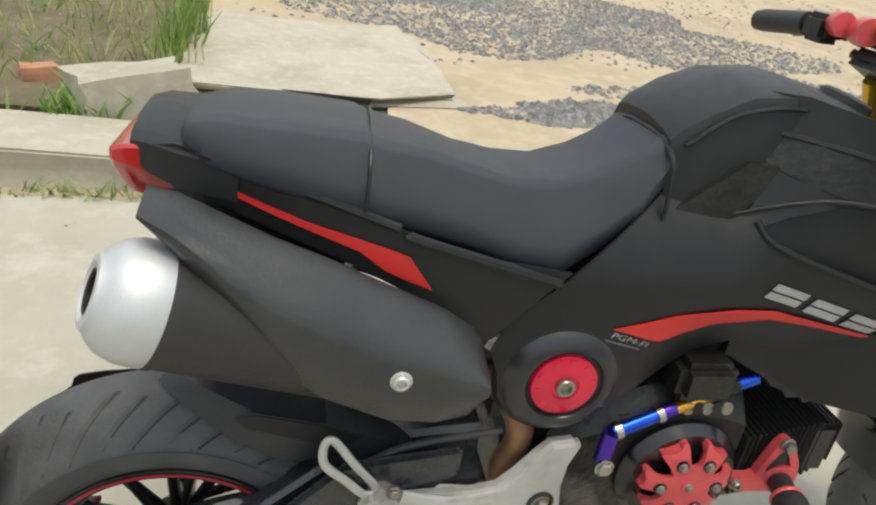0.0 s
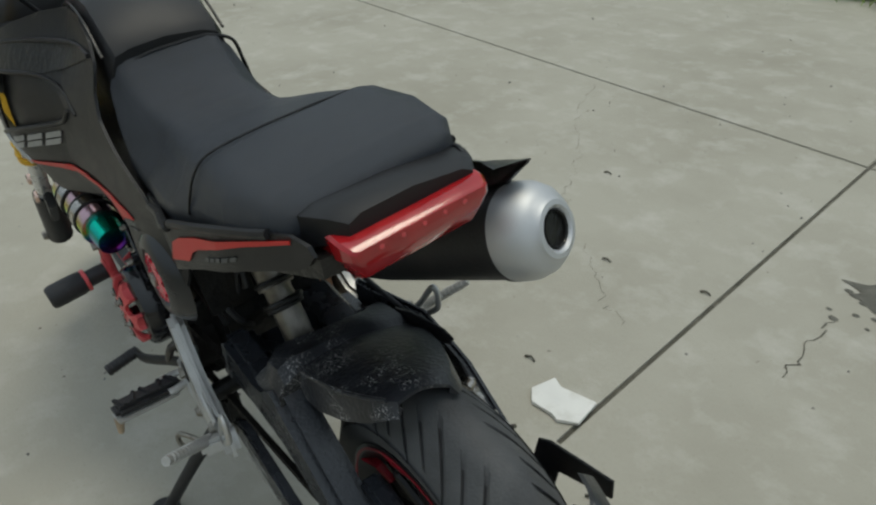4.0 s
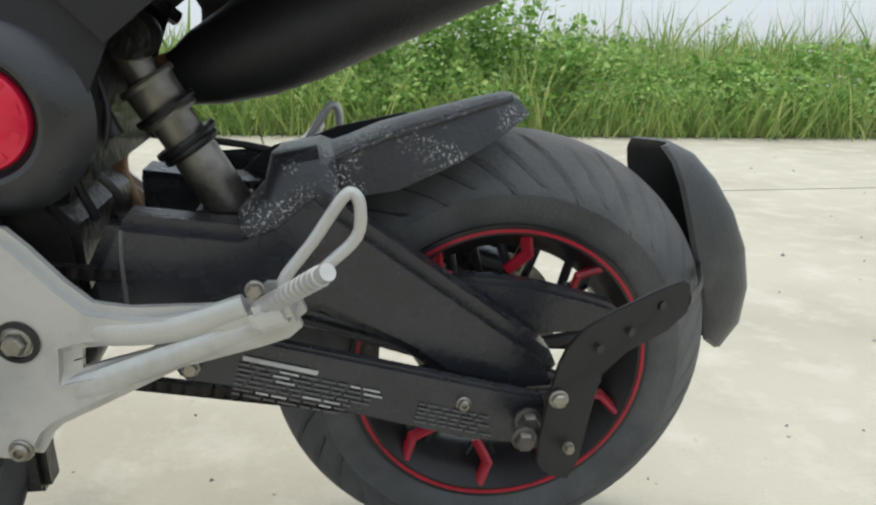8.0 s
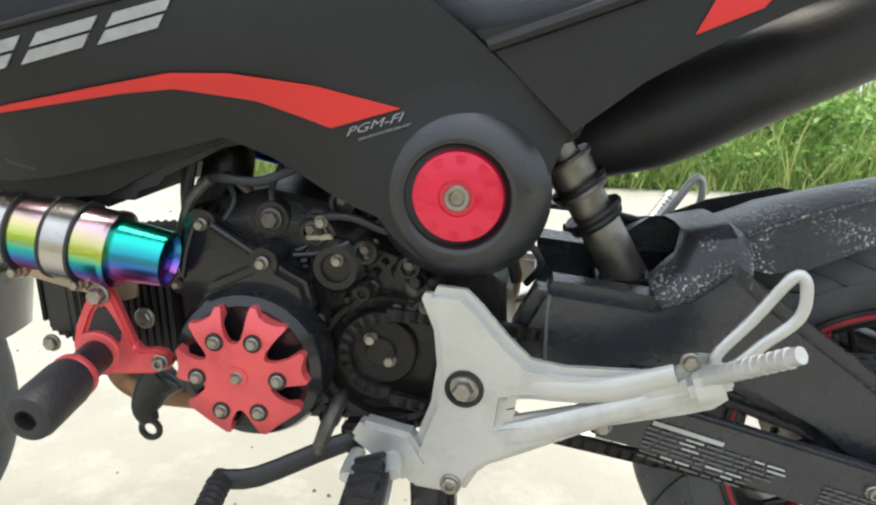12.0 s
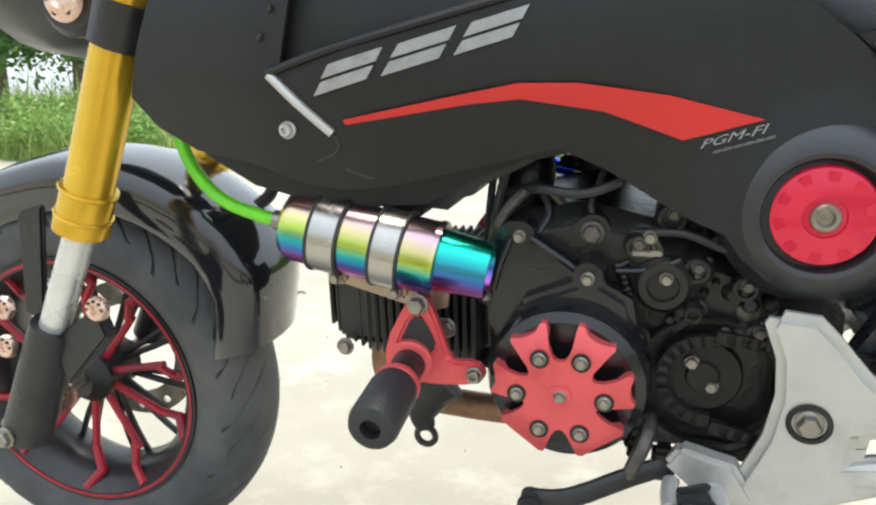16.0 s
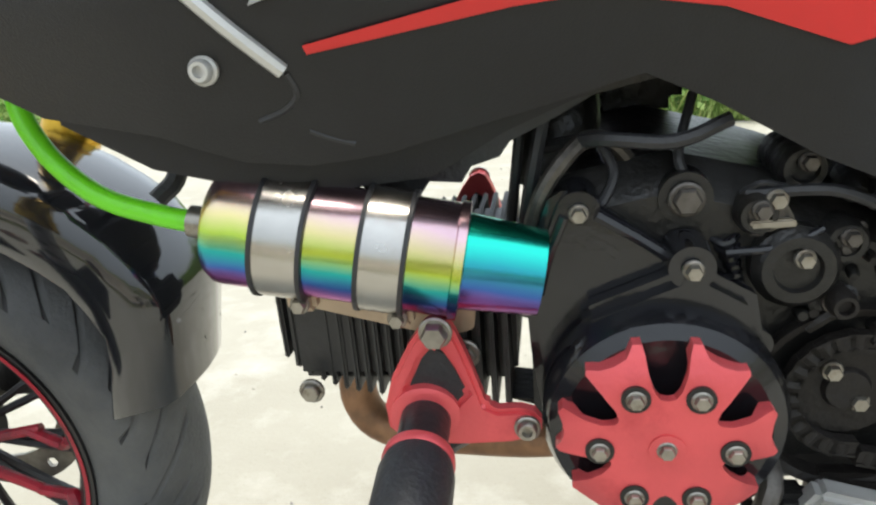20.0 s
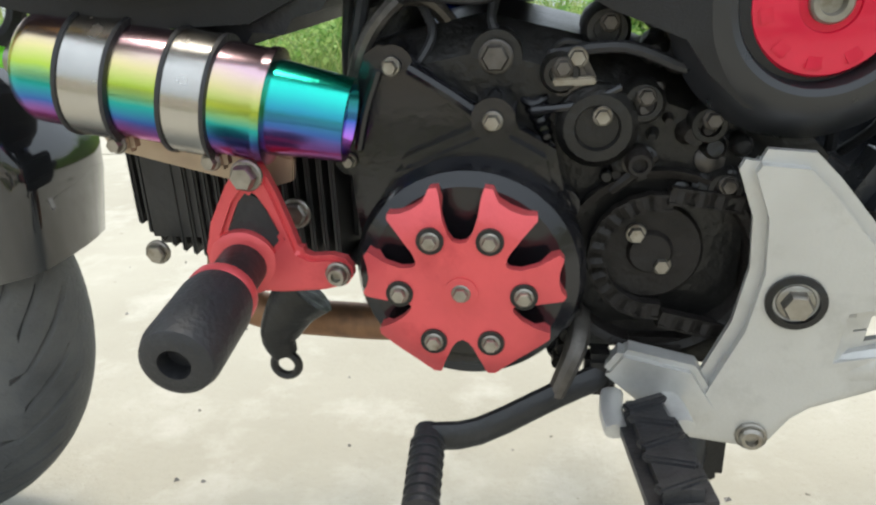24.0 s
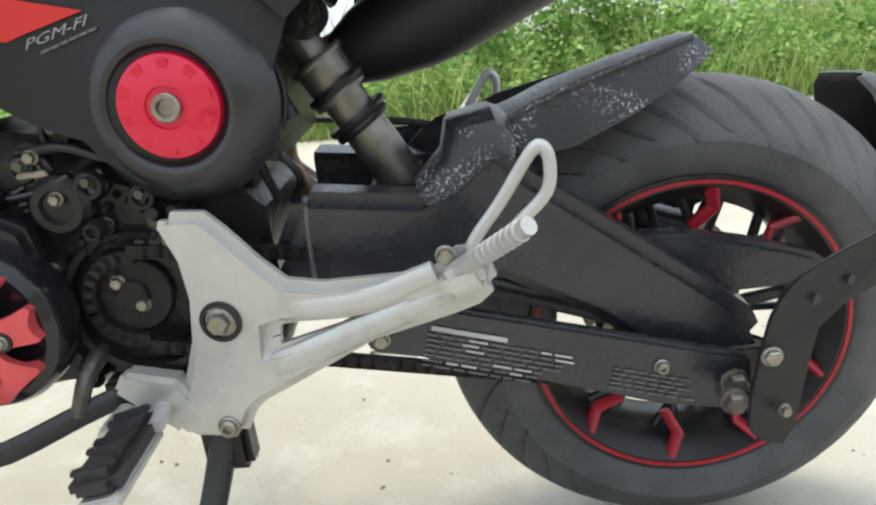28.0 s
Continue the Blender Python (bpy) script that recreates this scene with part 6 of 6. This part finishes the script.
bm = bmesh.new(); bm.faces.new([bm.verts.new((x, y, -.03)) for x, y in ((-900, -900), (900, -900), (900, 900), (-900, 900))])
tagged(part("ground", cut_pit(bm), M_FIELD, None, smooth=0), "green field that reaches the horizon", "ground", kind="structure")

# concrete slabs with open joints
pave = tagged(new("pavement"), "weathered concrete yard cast in large slabs", "pavement", kind="structure")
flat("joint_bed", [(-14, -2.6), (-3.7, -1.75), (-.36, -1.42), (12, -1.42), (12, 5.2), (-14, 5.2)], -.006, M_DIRT, "dirt-filled slab joints")
SL = Matrix(((1, -.135, 0, -.385), (-.012, 1, 0, 2.022), (0, 0, 1, 0), (0, 0, 0, 1)))   # the joints are not quite square
def slab(u0, u1, v0, v1, tight=None):
    if tight is not None and tight > 0: v0 -= tight      # cast against its neighbour, no joint
    if tight is not None and tight < 0: v1 -= tight
    bm = block(((u0 + u1) / 2, (v0 + v1) / 2, -.011), (u1 - u0 - .012, v1 - v0 - .012, .022), .003 if tight is None else 0)
    for v in bm.verts: v.co = SL @ v.co
    part("slab", cut_pit(bm) if tight == -.006 else bm, M_CONC, pave, smooth=0)
us = (-13.6, -9.1, -4.6, 0, 4.5, 9.0)
for u0, u1 in zip(us, us[1:]):
    slab(u0, u1, 0, 3.4)
    if u0 in (-4.6, 0): slab(u0, u1, -1.62, 0, .006)
    else: slab(u0, u1, -4.9, 0)
slab(-4.6, 4.5, -4.9, -1.62, -.006)
rnd = random.Random(11)
def crack(pts, w=.003):
    P = [Vector((x, y, 0)) for x, y in pts]; line = []
    for a, b in zip(P, P[1:]):
        for k in range(6): line.append(a.lerp(b, k / 6) + Vector((rnd.uniform(-.012, .012), rnd.uniform(-.012, .012), 0)))
    bm = bmesh.new(); prev = None
    for p in line:
        ww = w * rnd.uniform(.3, 1.2); cur = (bm.verts.new((p.x - ww, p.y, .0012)), bm.verts.new((p.x + ww, p.y + ww * .3, .0012)))
        if prev: bm.faces.new((prev[0], prev[1], cur[1], cur[0]))
        prev = cur
    tagged(part("crack", bm, M_DIRT, pave, smooth=0), "hairline crack in the slab")
crack([(-1.511, 1.979), (-1.35, 1.708), (-1.236, 1.583), (-1.052, 1.39), (-.959, 1.267), (-.869, 1.132), (-.719, 1.013), (-.601, .945), (-.48, .868), (-.41, .798), (-.313, .778)], .0007)
crack([(-.010, .892), (-.026, 1.0), (-.038, 1.12), (-.055, 1.18)], .0020)
bm = bmesh.new(); bm.faces.new([bm.verts.new((-.015 + (.070 + .022 * math.sin(3 * a) + .02 * math.sin(7 * a + 1)) * math.cos(a), 1.32 + (.055 + .015 * math.sin(4 * a)) * math.sin(a), .0015)) for a in [k * math.pi / 20 for k in range(40)]])
tagged(part("oil_stain", bm, M_WET, pave, smooth=0), "dark stain on the concrete")
for k in range(26):
    x, y, r = -.015 + rnd.gauss(.07, .10), 1.29 + rnd.gauss(-.02, .07), rnd.uniform(.004, .012)
    bm = bmesh.new(); bm.faces.new([bm.verts.new((x + r * math.cos(a), y + r * .7 * math.sin(a), .0016)) for a in [i * math.pi / 4 for i in range(8)]]); part("stain_drop", bm, M_WET, pave, smooth=0)


def shard(c, size, rz, seed, tilt=0):
    q = random.Random(seed); bm = bmesh.new(); bmesh.ops.create_cube(bm, size=1)
    bmesh.ops.subdivide_edges(bm, edges=bm.edges[:], cuts=2, use_grid_fill=True)
    for v in bm.verts: v.co = Vector((v.co.x * size[0] + q.uniform(-.06, .06) * size[0], v.co.y * size[1] + q.uniform(-.06, .06) * size[1], v.co.z * size[2] + q.uniform(-.05, .05) * size[2]))
    m = Matrix.Translation(c) @ pose(0, 0, 0, tilt, tilt * .5, rz)
    for v in bm.verts: v.co = m @ v.co
    return bm


bm = plate([(-.301, .462), (-.293, .520), (-.266, .510), (-.189, .532), (-.172, .462), (-.205, .436), (-.222, .441), (-.272, .434)], 0, .008, bevel=.001)
for v in bm.verts: v.co = Vector((v.co.x, v.co.z, v.co.y + .001))
tagged(part("broken_tile", bm, M_TILE, None), "broken white tile lying on the concrete", "tile")

# loose grit and litter on the yard
bm = bmesh.new()
for k in range(900):
    x, y = rnd.uniform(-5, 3.5), rnd.uniform(-1.45, 3.9); r = rnd.uniform(.0015, .005) * (1.8 if rnd.random() < .06 else 1)
    vs = [bm.verts.new((x + r * a + rnd.uniform(-r, r) * .3, y + r * b, r * c)) for a, b, c in ((1, 0, 0), (-.5, .8, 0), (-.5, -.8, 0), (0, 0, 1.1))]
    for f in ((0, 1, 3), (1, 2, 3), (2, 0, 3), (0, 2, 1)): bm.faces.new([vs[i] for i in f])
tagged(part("grit", bm, M_STONE, None, smooth=0), "scattered grit on the concrete", "grit", kind="stuff")
for k, (x, y) in enumerate(((-1.9, .45), (-1.2, .9), (-.9, 1.35), (-1.55, 1.15), (-.55, .95), (-.30, 1.02), (-2.85, .44), (-.387, .524), (-.62, .78), (-.05, .35), (-.75, .62))):
    bm = tube([(x, y, .003), (x + .012, y + .006, .006), (x + .026, y + .004, .003)], (.003, .002), 6, 3)
    tagged(part("leaf_litter", bm, M_DIRT, None), "small dry dark leaf on the concrete", "litter", "litter on the yard")

q = random.Random(19); n = 60
bm = bmesh.new(); low = [bm.verts.new((-3.6 + 5.6 * k / n, -1.40 + .105 * min(0, -3.24 + 5.6 * k / n), .0022)) for k in range(n + 1)]; high = [bm.verts.new((-3.6 + 5.6 * k / n, -1.24 + .105 * min(0, -3.24 + 5.6 * k / n) + .05 * noise.noise(Vector((k * .31, 0, 2))) + q.uniform(-.012, .012), .0018)) for k in range(n + 1)]
for k in range(n): bm.faces.new((low[k], low[k + 1], high[k + 1], high[k]))
tagged(part("sand_drift", bm, M_SAND, pave, smooth=0), "sand drift at the kerb foot")

# drain kerb and waste ground on the other side
flat("waste_ground", [(-60, -60), (60, -60), (60, -1.66), (-.15, -1.66), (-.16, -1.96), (-.46, -1.96), (-.38, -1.40), (-1.2, -1.50), (-6, -2.05), (-60, -6)], .075, M_SAND, "pale sandy waste ground beyond the kerb")
flat("drain_floor", [(PIT[0] - .02, PIT[2] - .02), (PIT[1] + .02, PIT[2] - .02), (PIT[1] + .02, PIT[3] + .02), (PIT[0] - .02, PIT[3] + .02)], -.40, M_PIT_SHADE, "drain floor coloured near-black for the pit's shade")
drain = tagged(new("drain"), "open drain pit with its shade put into near-black walls", "drain", kind="structure")
for c, size in (((PIT[0] - .01, (PIT[2] + PIT[3]) / 2, -.202), (.03, .57, .396)), ((PIT[1] + .01, (PIT[2] + PIT[3]) / 2, -.202), (.03, .57, .396)), (((PIT[0] + PIT[1]) / 2, PIT[2] - .01, -.203), (.392, .03, .394)), (((PIT[0] + PIT[1]) / 2, PIT[3] + .01, -.203), (.392, .03, .394))):
    part("drain_wall", block(c, size, 0), M_PIT_SHADE, drain, smooth=0)
def kerb(x0, x1, y0, y1, z, seed):
    bm = shard(((x0 + x1) / 2, (y0 + y1) / 2, z / 2 - .01), (abs(x1 - x0), abs(y1 - y0), z + .02), 0, seed)
    soften(bm, .008, 30); return bm
def turned(bm, x, y, degrees):
    m = Matrix.Translation((x, y, 0)) @ pose(0, 0, 0, 0, 0, degrees) @ Matrix.Translation((-x, -y, 0))
    for v in bm.verts: v.co = m @ v.co
    return bm
tagged(part("kerb", turned(kerb(.20, 1.5, -1.58, -1.30, .105, 3), .2, -1.3, 3), M_KERB, None), "weathered concrete drain kerb with a broken end", "kerb")
tagged(part("kerb", kerb(-.16, .22, -1.66, -1.29, .110, 4), M_KERB, None), "broad broken end of the drain kerb", "kerb")
tagged(part("kerb", turned(kerb(1.52, 4.6, -1.58, -1.30, .11, 5), .2, -1.3, 3), M_KERB, None), "weathered concrete drain kerb", "kerb")
tagged(part("kerb", turned(kerb(-3.6, -.47, -1.58, -1.33, .080, 6), -.36, -1.33, 6), M_KERB, None), "low sand-covered concrete kerb", "kerb")
bm = shard((-.20, -2.44, .084), (1.02, .98, .060), 6, 9); soften(bm, .008, 30)
tagged(part("cover_slab", bm, M_KERB, None), "pale concrete drain cover slab", "slab")
tagged(part("drain_lip", kerb(-.62, -.10, -2.02, -1.95, .055, 10), M_KERB, None), "thin concrete lip at the back of the open drain", "slab")
tagged(part("concrete_block", shard((.40, -1.76, .12), (.34, .24, .15), 24, 12, 9), M_KERB, None), "broken concrete block tilted on the soil", "block")
tagged(part("brick_piece", shard((.72, -1.92, .10), (.11, .08, .05), 20, 14, 5), M_BRICK, None), "broken piece of red brick", "brick")
flat("soil_patch", [(.30, -1.66), (6, -1.66), (6, -9), (.26, -9), (.30, -4.2), (.32, -2.6)], .082, M_SOIL, "dark soil with dry grass beside the slab")


def stones(name, label, n, area, size, seed, z):
    q = random.Random(seed); bm = bmesh.new()
    for k in range(n):
        x, y = area(q); r = q.uniform(*size)
        a0 = q.uniform(0, 6.28)
        ring = [bm.verts.new((x + r * q.uniform(.7, 1.2) * math.cos(a0 + a), y + r * q.uniform(.7, 1.2) * math.sin(a0 + a), z + r * q.uniform(0, .3))) for a in (0, 1.26, 2.5, 3.77, 5.0)]
        top = bm.verts.new((x + q.uniform(-.3, .3) * r, y + q.uniform(-.3, .3) * r, z + r * q.uniform(.6, 1.0)))
        for i in range(5): bm.faces.new((ring[i], ring[(i + 1) % 5], top))
    return tagged(part(name, bm, M_STONE, None, smooth=0), label, "gravel", kind="stuff")
def oval(cx, cy, rx, ry):
    def pick(q):
        a, r = q.uniform(0, 6.283), math.sqrt(q.random()); w = 1 + .25 * math.sin(3 * a) + .15 * math.sin(7 * a)
        return cx + rx * r * w * math.cos(a), cy + ry * r * w * math.sin(a)
    return pick
stones("gravel", "spread of grey crushed gravel", 9000, oval(-1.75, -3.75, 1.35, 1.0), (.007, .018), 21, .074)
stones("gravel", "spread of grey crushed gravel", 1500, oval(-1.35, -2.05, .48, .15), (.008, .020), 22, .074)
stones("gravel", "spread of grey crushed gravel", 3600, oval(-2.7, -2.5, 1.1, .36), (.006, .017), 23, .074)
stones("gravel", "spread of grey crushed gravel", 260, oval(-5.0, -.95, .55, .16), (.006, .016), 24, .0)
stones("gravel", "scattered small stones on the sand", 2500, oval(-1.5, -4.3, 5, 2.4), (.005, .018), 25, .074)
for k in range(46):
    x, y = rnd.gauss(-5.0, .45), rnd.gauss(-.55, .50); s = rnd.uniform(.03, .12)
    tagged(part("rubble", shard((x, y, s * .3), (s * 1.4, s, s * .6), rnd.uniform(0, 360), 100 + k, rnd.uniform(-15, 15)), M_RUBBLE if k % 5 else M_TILE, None, smooth=0), "lump of pale concrete rubble in a heap", "rubble", "rubble heap")

# grass, weeds and trees
def blades(name, label, n, place, height, width, material, seed, lean=.35):
    q = random.Random(seed); vs, fs = [], []
    for k in range(n):
        x, y, z = place(q); h = q.uniform(*height) * (.72 + .75 * noise.noise(Vector((x * 1.3, y * 1.3, seed))) + .45 * q.random()); a = q.uniform(0, 6.283); w = width * q.uniform(.6, 1.3)
        dx, dy = q.gauss(0, lean) * h, q.gauss(0, lean) * h; cx, cy = math.cos(a) * w, math.sin(a) * w; i = len(vs)
        vs += [(x - cx, y - cy, z), (x + cx, y + cy, z), (x + dx * .4 - cx * .8, y + dy * .4 - cy * .8, z + h * .55), (x + dx * .4 + cx * .8, y + dy * .4 + cy * .8, z + h * .55), (x + dx, y + dy, z + h)]
        fs += [(i, i + 1, i + 3, i + 2), (i + 2, i + 3, i + 4)]
    me = bpy.data.meshes.new(name); me.from_pydata(vs, [], fs); me.materials.append(material)
    return tagged(new(name, me), label, "grass", kind="stuff")
def leaves(name, n, place, size, material, seed, parent=None):
    q = random.Random(seed); vs, fs = [], []
    for k in range(n):
        p = Vector(place(q)); s = q.uniform(*size); a = Vector((q.gauss(0, 1), q.gauss(0, 1), q.gauss(0, .6))).normalized(); b = a.cross(Vector((q.gauss(0, 1), q.gauss(0, 1), q.gauss(0, 1)))).normalized(); i = len(vs)
        vs += [p, p + a * s * .5 + b * s * .30, p + a * s, p + a * s * .5 - b * s * .30]; fs.append((i, i + 1, i + 2, i + 3))
    me = bpy.data.meshes.new(name); me.from_pydata(vs, [], fs); me.materials.append(material)
    ob = new(name, me); ob.parent = parent; return ob
edge = lambda x: 4.05 - .15 * x if x > -2 else 4.35 + .10 * (-2 - x)
flat("verge", [(-14, 5.6), (-8, 4.98), (-2, 4.36), (0, 4.06), (3, 3.62), (8, 2.9), (40, 2), (60, 60), (-60, 60), (-60, 9)], .012, M_SOIL, "soil strip under the grass verge")
def verge(depth):
    def pick(q):
        x = q.uniform(-13, 8.5); return x, edge(x) + q.random() ** 1.6 * depth - .05, .01
    return pick
def fringe(q):
    x = q.uniform(-13, 8.5); return x, edge(x) + q.gauss(0, .10), .01
blades("verge_grass", "tall green grass along the yard", 26000, verge(4.0), (.16, .42), .0055, M_GRASS, 31, .55)
blades("verge_grass", "short grass fringe on the edge of the concrete", 7000, fringe, (.05, .17), .004, M_GRASS, 32, .5)
blades("far_grass", "distant tall grass", 14000, lambda q: (q.uniform(-45, 30), 8 + q.random() * 22, 0), (.6, 1.1), .022, M_GRASS, 33)
def tall(q):
    x = q.choice((q.gauss(3.2, .8), q.gauss(2.0, .5), q.uniform(-12, 7))); return x, edge(x) + .7 + abs(q.gauss(0, .6)), .01
def leafy(q):
    while True:
        x = q.uniform(-8, 6); y = edge(x) + q.random() ** 1.4 * 2.2; n = .5 + .5 * noise.noise(Vector((x * 1.1, y * 1.1, 3.7)))
        if q.random() < n ** 1.5: return x, y, .02 + q.random() ** .8 * .85 * n ** 1.4
tagged(leaves("verge_foliage", 30000, leafy, (.02, .065), M_WEED, 36), "mixed leafy weeds through the grass", "foliage", kind="stuff")
blades("seed_stalks", "thin seed stalks above the grass", 900, tall, (.45, .85), .0035, M_GRASS, 34, .12)
def weed(x, y, r, h, n, seed, flowers):
    w = thing("weed_bush", "leafy green weed bush with pale flowers" if flowers else "leafy green weed bush in the grass", "bush", Matrix.Translation((x, y, .01)), "weeds along the verge")
    q = random.Random(seed)
    bm = bmesh.new(); tips = []
    for k in range(14):
        a, rr, hh = q.uniform(0, 6.28), r * q.uniform(.2, 1), h * q.uniform(.55, 1); tip = (rr * math.cos(a), rr * math.sin(a), hh); tips.append(tip)
        tube([(rr * .2 * math.cos(a), rr * .2 * math.sin(a), 0), (rr * .6 * math.cos(a), rr * .6 * math.sin(a), hh * .55), tip], (.006, .002), 5, 2, bm=bm)
    tagged(part("stem_growth", bm, M_WEED, w), kind="stuff")
    def spot(qq):
        tx, ty, tz = qq.choice(tips); f = qq.random() ** .42; return tx * f + qq.gauss(0, .055), ty * f + qq.gauss(0, .055), max(.02, tz * f + qq.gauss(0, .05))
    tagged(leaves("foliage", n, spot, (.025, .075), M_WEED, seed + 1, w), kind="stuff")
    if flowers: tagged(leaves("blossom", n // 9, lambda qq: (lambda p: (p[0], p[1], p[2] + .03))(spot(qq)), (.015, .04), M_FLOWER, seed + 2, w), kind="stuff")
q = random.Random(77)
for k, (x, r, h) in enumerate(((-.35, .35, .55), (.15, .45, .95), (.62, .50, 1.15), (1.05, .45, 1.10), (1.45, .40, .75), (1.9, .3, .45), (2.5, .35, .50), (3.05, .45, .58), (3.6, .45, .62), (4.3, .5, .60), (-1.1, .4, .5), (-2.0, .5, .55), (-3.2, .5, .5), (-4.4, .5, .6), (-5.6, .5, .55), (-6.8, .6, .7), (-8.0, .6, .65), (-9.4, .7, .8), (5.2, .6, .7))):
    weed(x, edge(x) + .45 + q.uniform(0, .35), r, h, 1500 if h > .7 else 800, 200 + k * 5, k in (0, 1, 2, 3, 4, 7))
for k in range(26):
    x = -7 + .5 * k + q.uniform(-.2, .2); weed(x, edge(x) + q.choice((.18, .9, 1.5)) + q.uniform(0, .2), q.uniform(.25, .45), q.uniform(.28, .55), 520, 300 + k * 3, k % 4 == 0)
for k in range(14):
    x = -40 + k * 5.5 + q.uniform(-1, 1); weed(x, 15 + q.uniform(0, 6), 1.6, q.uniform(.9, 1.7), 900, 400 + k * 7, False)
def tree(x, y, h, seed):
    w = thing("tree", "broad dark green tree behind the verge", "tree", Matrix.Translation((x, y, 0))); q = random.Random(seed)
    bm = tube([(0, 0, 0), (.06, .03, h * .3), (-.04, .05, h * .6)], (h * .035, h * .018), 10, 4); ends = []
    for k in range(16):
        a, z0 = q.uniform(0, 6.28), h * q.uniform(.25, .6); L = h * q.uniform(.25, .5); e = Vector((L * math.cos(a), L * math.sin(a), z0 + h * q.uniform(-.05, .32))); ends.append((Vector((0, 0, z0)), e))
        tube([(0, 0, z0), e * .5 + Vector((0, 0, z0 * .5 + h * .05)), e], (h * .010, h * .003), 6, 3, bm=bm)
    part("trunk", bm, M_BARK, w)
    def spot(qq):
        a, b = qq.choice(ends); f = qq.uniform(.35, 1.08); s = h * .055; p = a.lerp(b, f); return p.x + qq.gauss(0, s), p.y + qq.gauss(0, s), p.z + qq.gauss(0, s) - h * .02
    leaves("crown", 5200, spot, (h * .018, h * .036), M_TREE, seed + 1, w)
tree(-9.2, 6.2, 4.2, 501); tree(-12.5, 8.5, 5.0, 502); tree(-17, 14, 6.0, 503); tree(-24, 24, 7, 504)
blades("dry_grass", "dry tufts on the dark soil", 3800, lambda q: (q.uniform(.34, 2.6), q.uniform(-4.6, -1.85), .08), (.02, .09), .003, M_GRASS, 41, .6)
blades("grass_tuft", "bright grass tuft beside the slab", 420, lambda q: (q.gauss(.33, .035), q.gauss(-2.42, .22), .08), (.10, .24), .004, M_GRASS, 42, .25)
blades("grass_tuft", "green weeds in the kerb gap", 160, lambda q: (q.gauss(.50, .07), q.gauss(-1.66, .04), .06), (.05, .12), .006, M_WEED, 43, .5)
blades("kerb_weeds", "dry weeds along the kerb foot", 1500, lambda q: (lambda x: (x, -1.30 + .105 * (x + .36) + q.gauss(0, .03), .0))(q.uniform(-3.6, -.4)), (.02, .08), .003, M_GRASS, 44, .6)
blades("kerb_weeds", "dry weeds and straw along the kerb foot", 700, lambda q: (lambda x: (x, -1.27 + .03 * max(0, x) + q.gauss(0, .016), .0))(q.uniform(-.2, 1.7)), (.01, .05), .003, M_GRASS, 46, .9)
blades("far_verge", "green verge beyond the waste ground", 9000, lambda q: (q.uniform(-30, 20), q.uniform(-30, -8), .07), (.2, .5), .02, M_GRASS, 45)
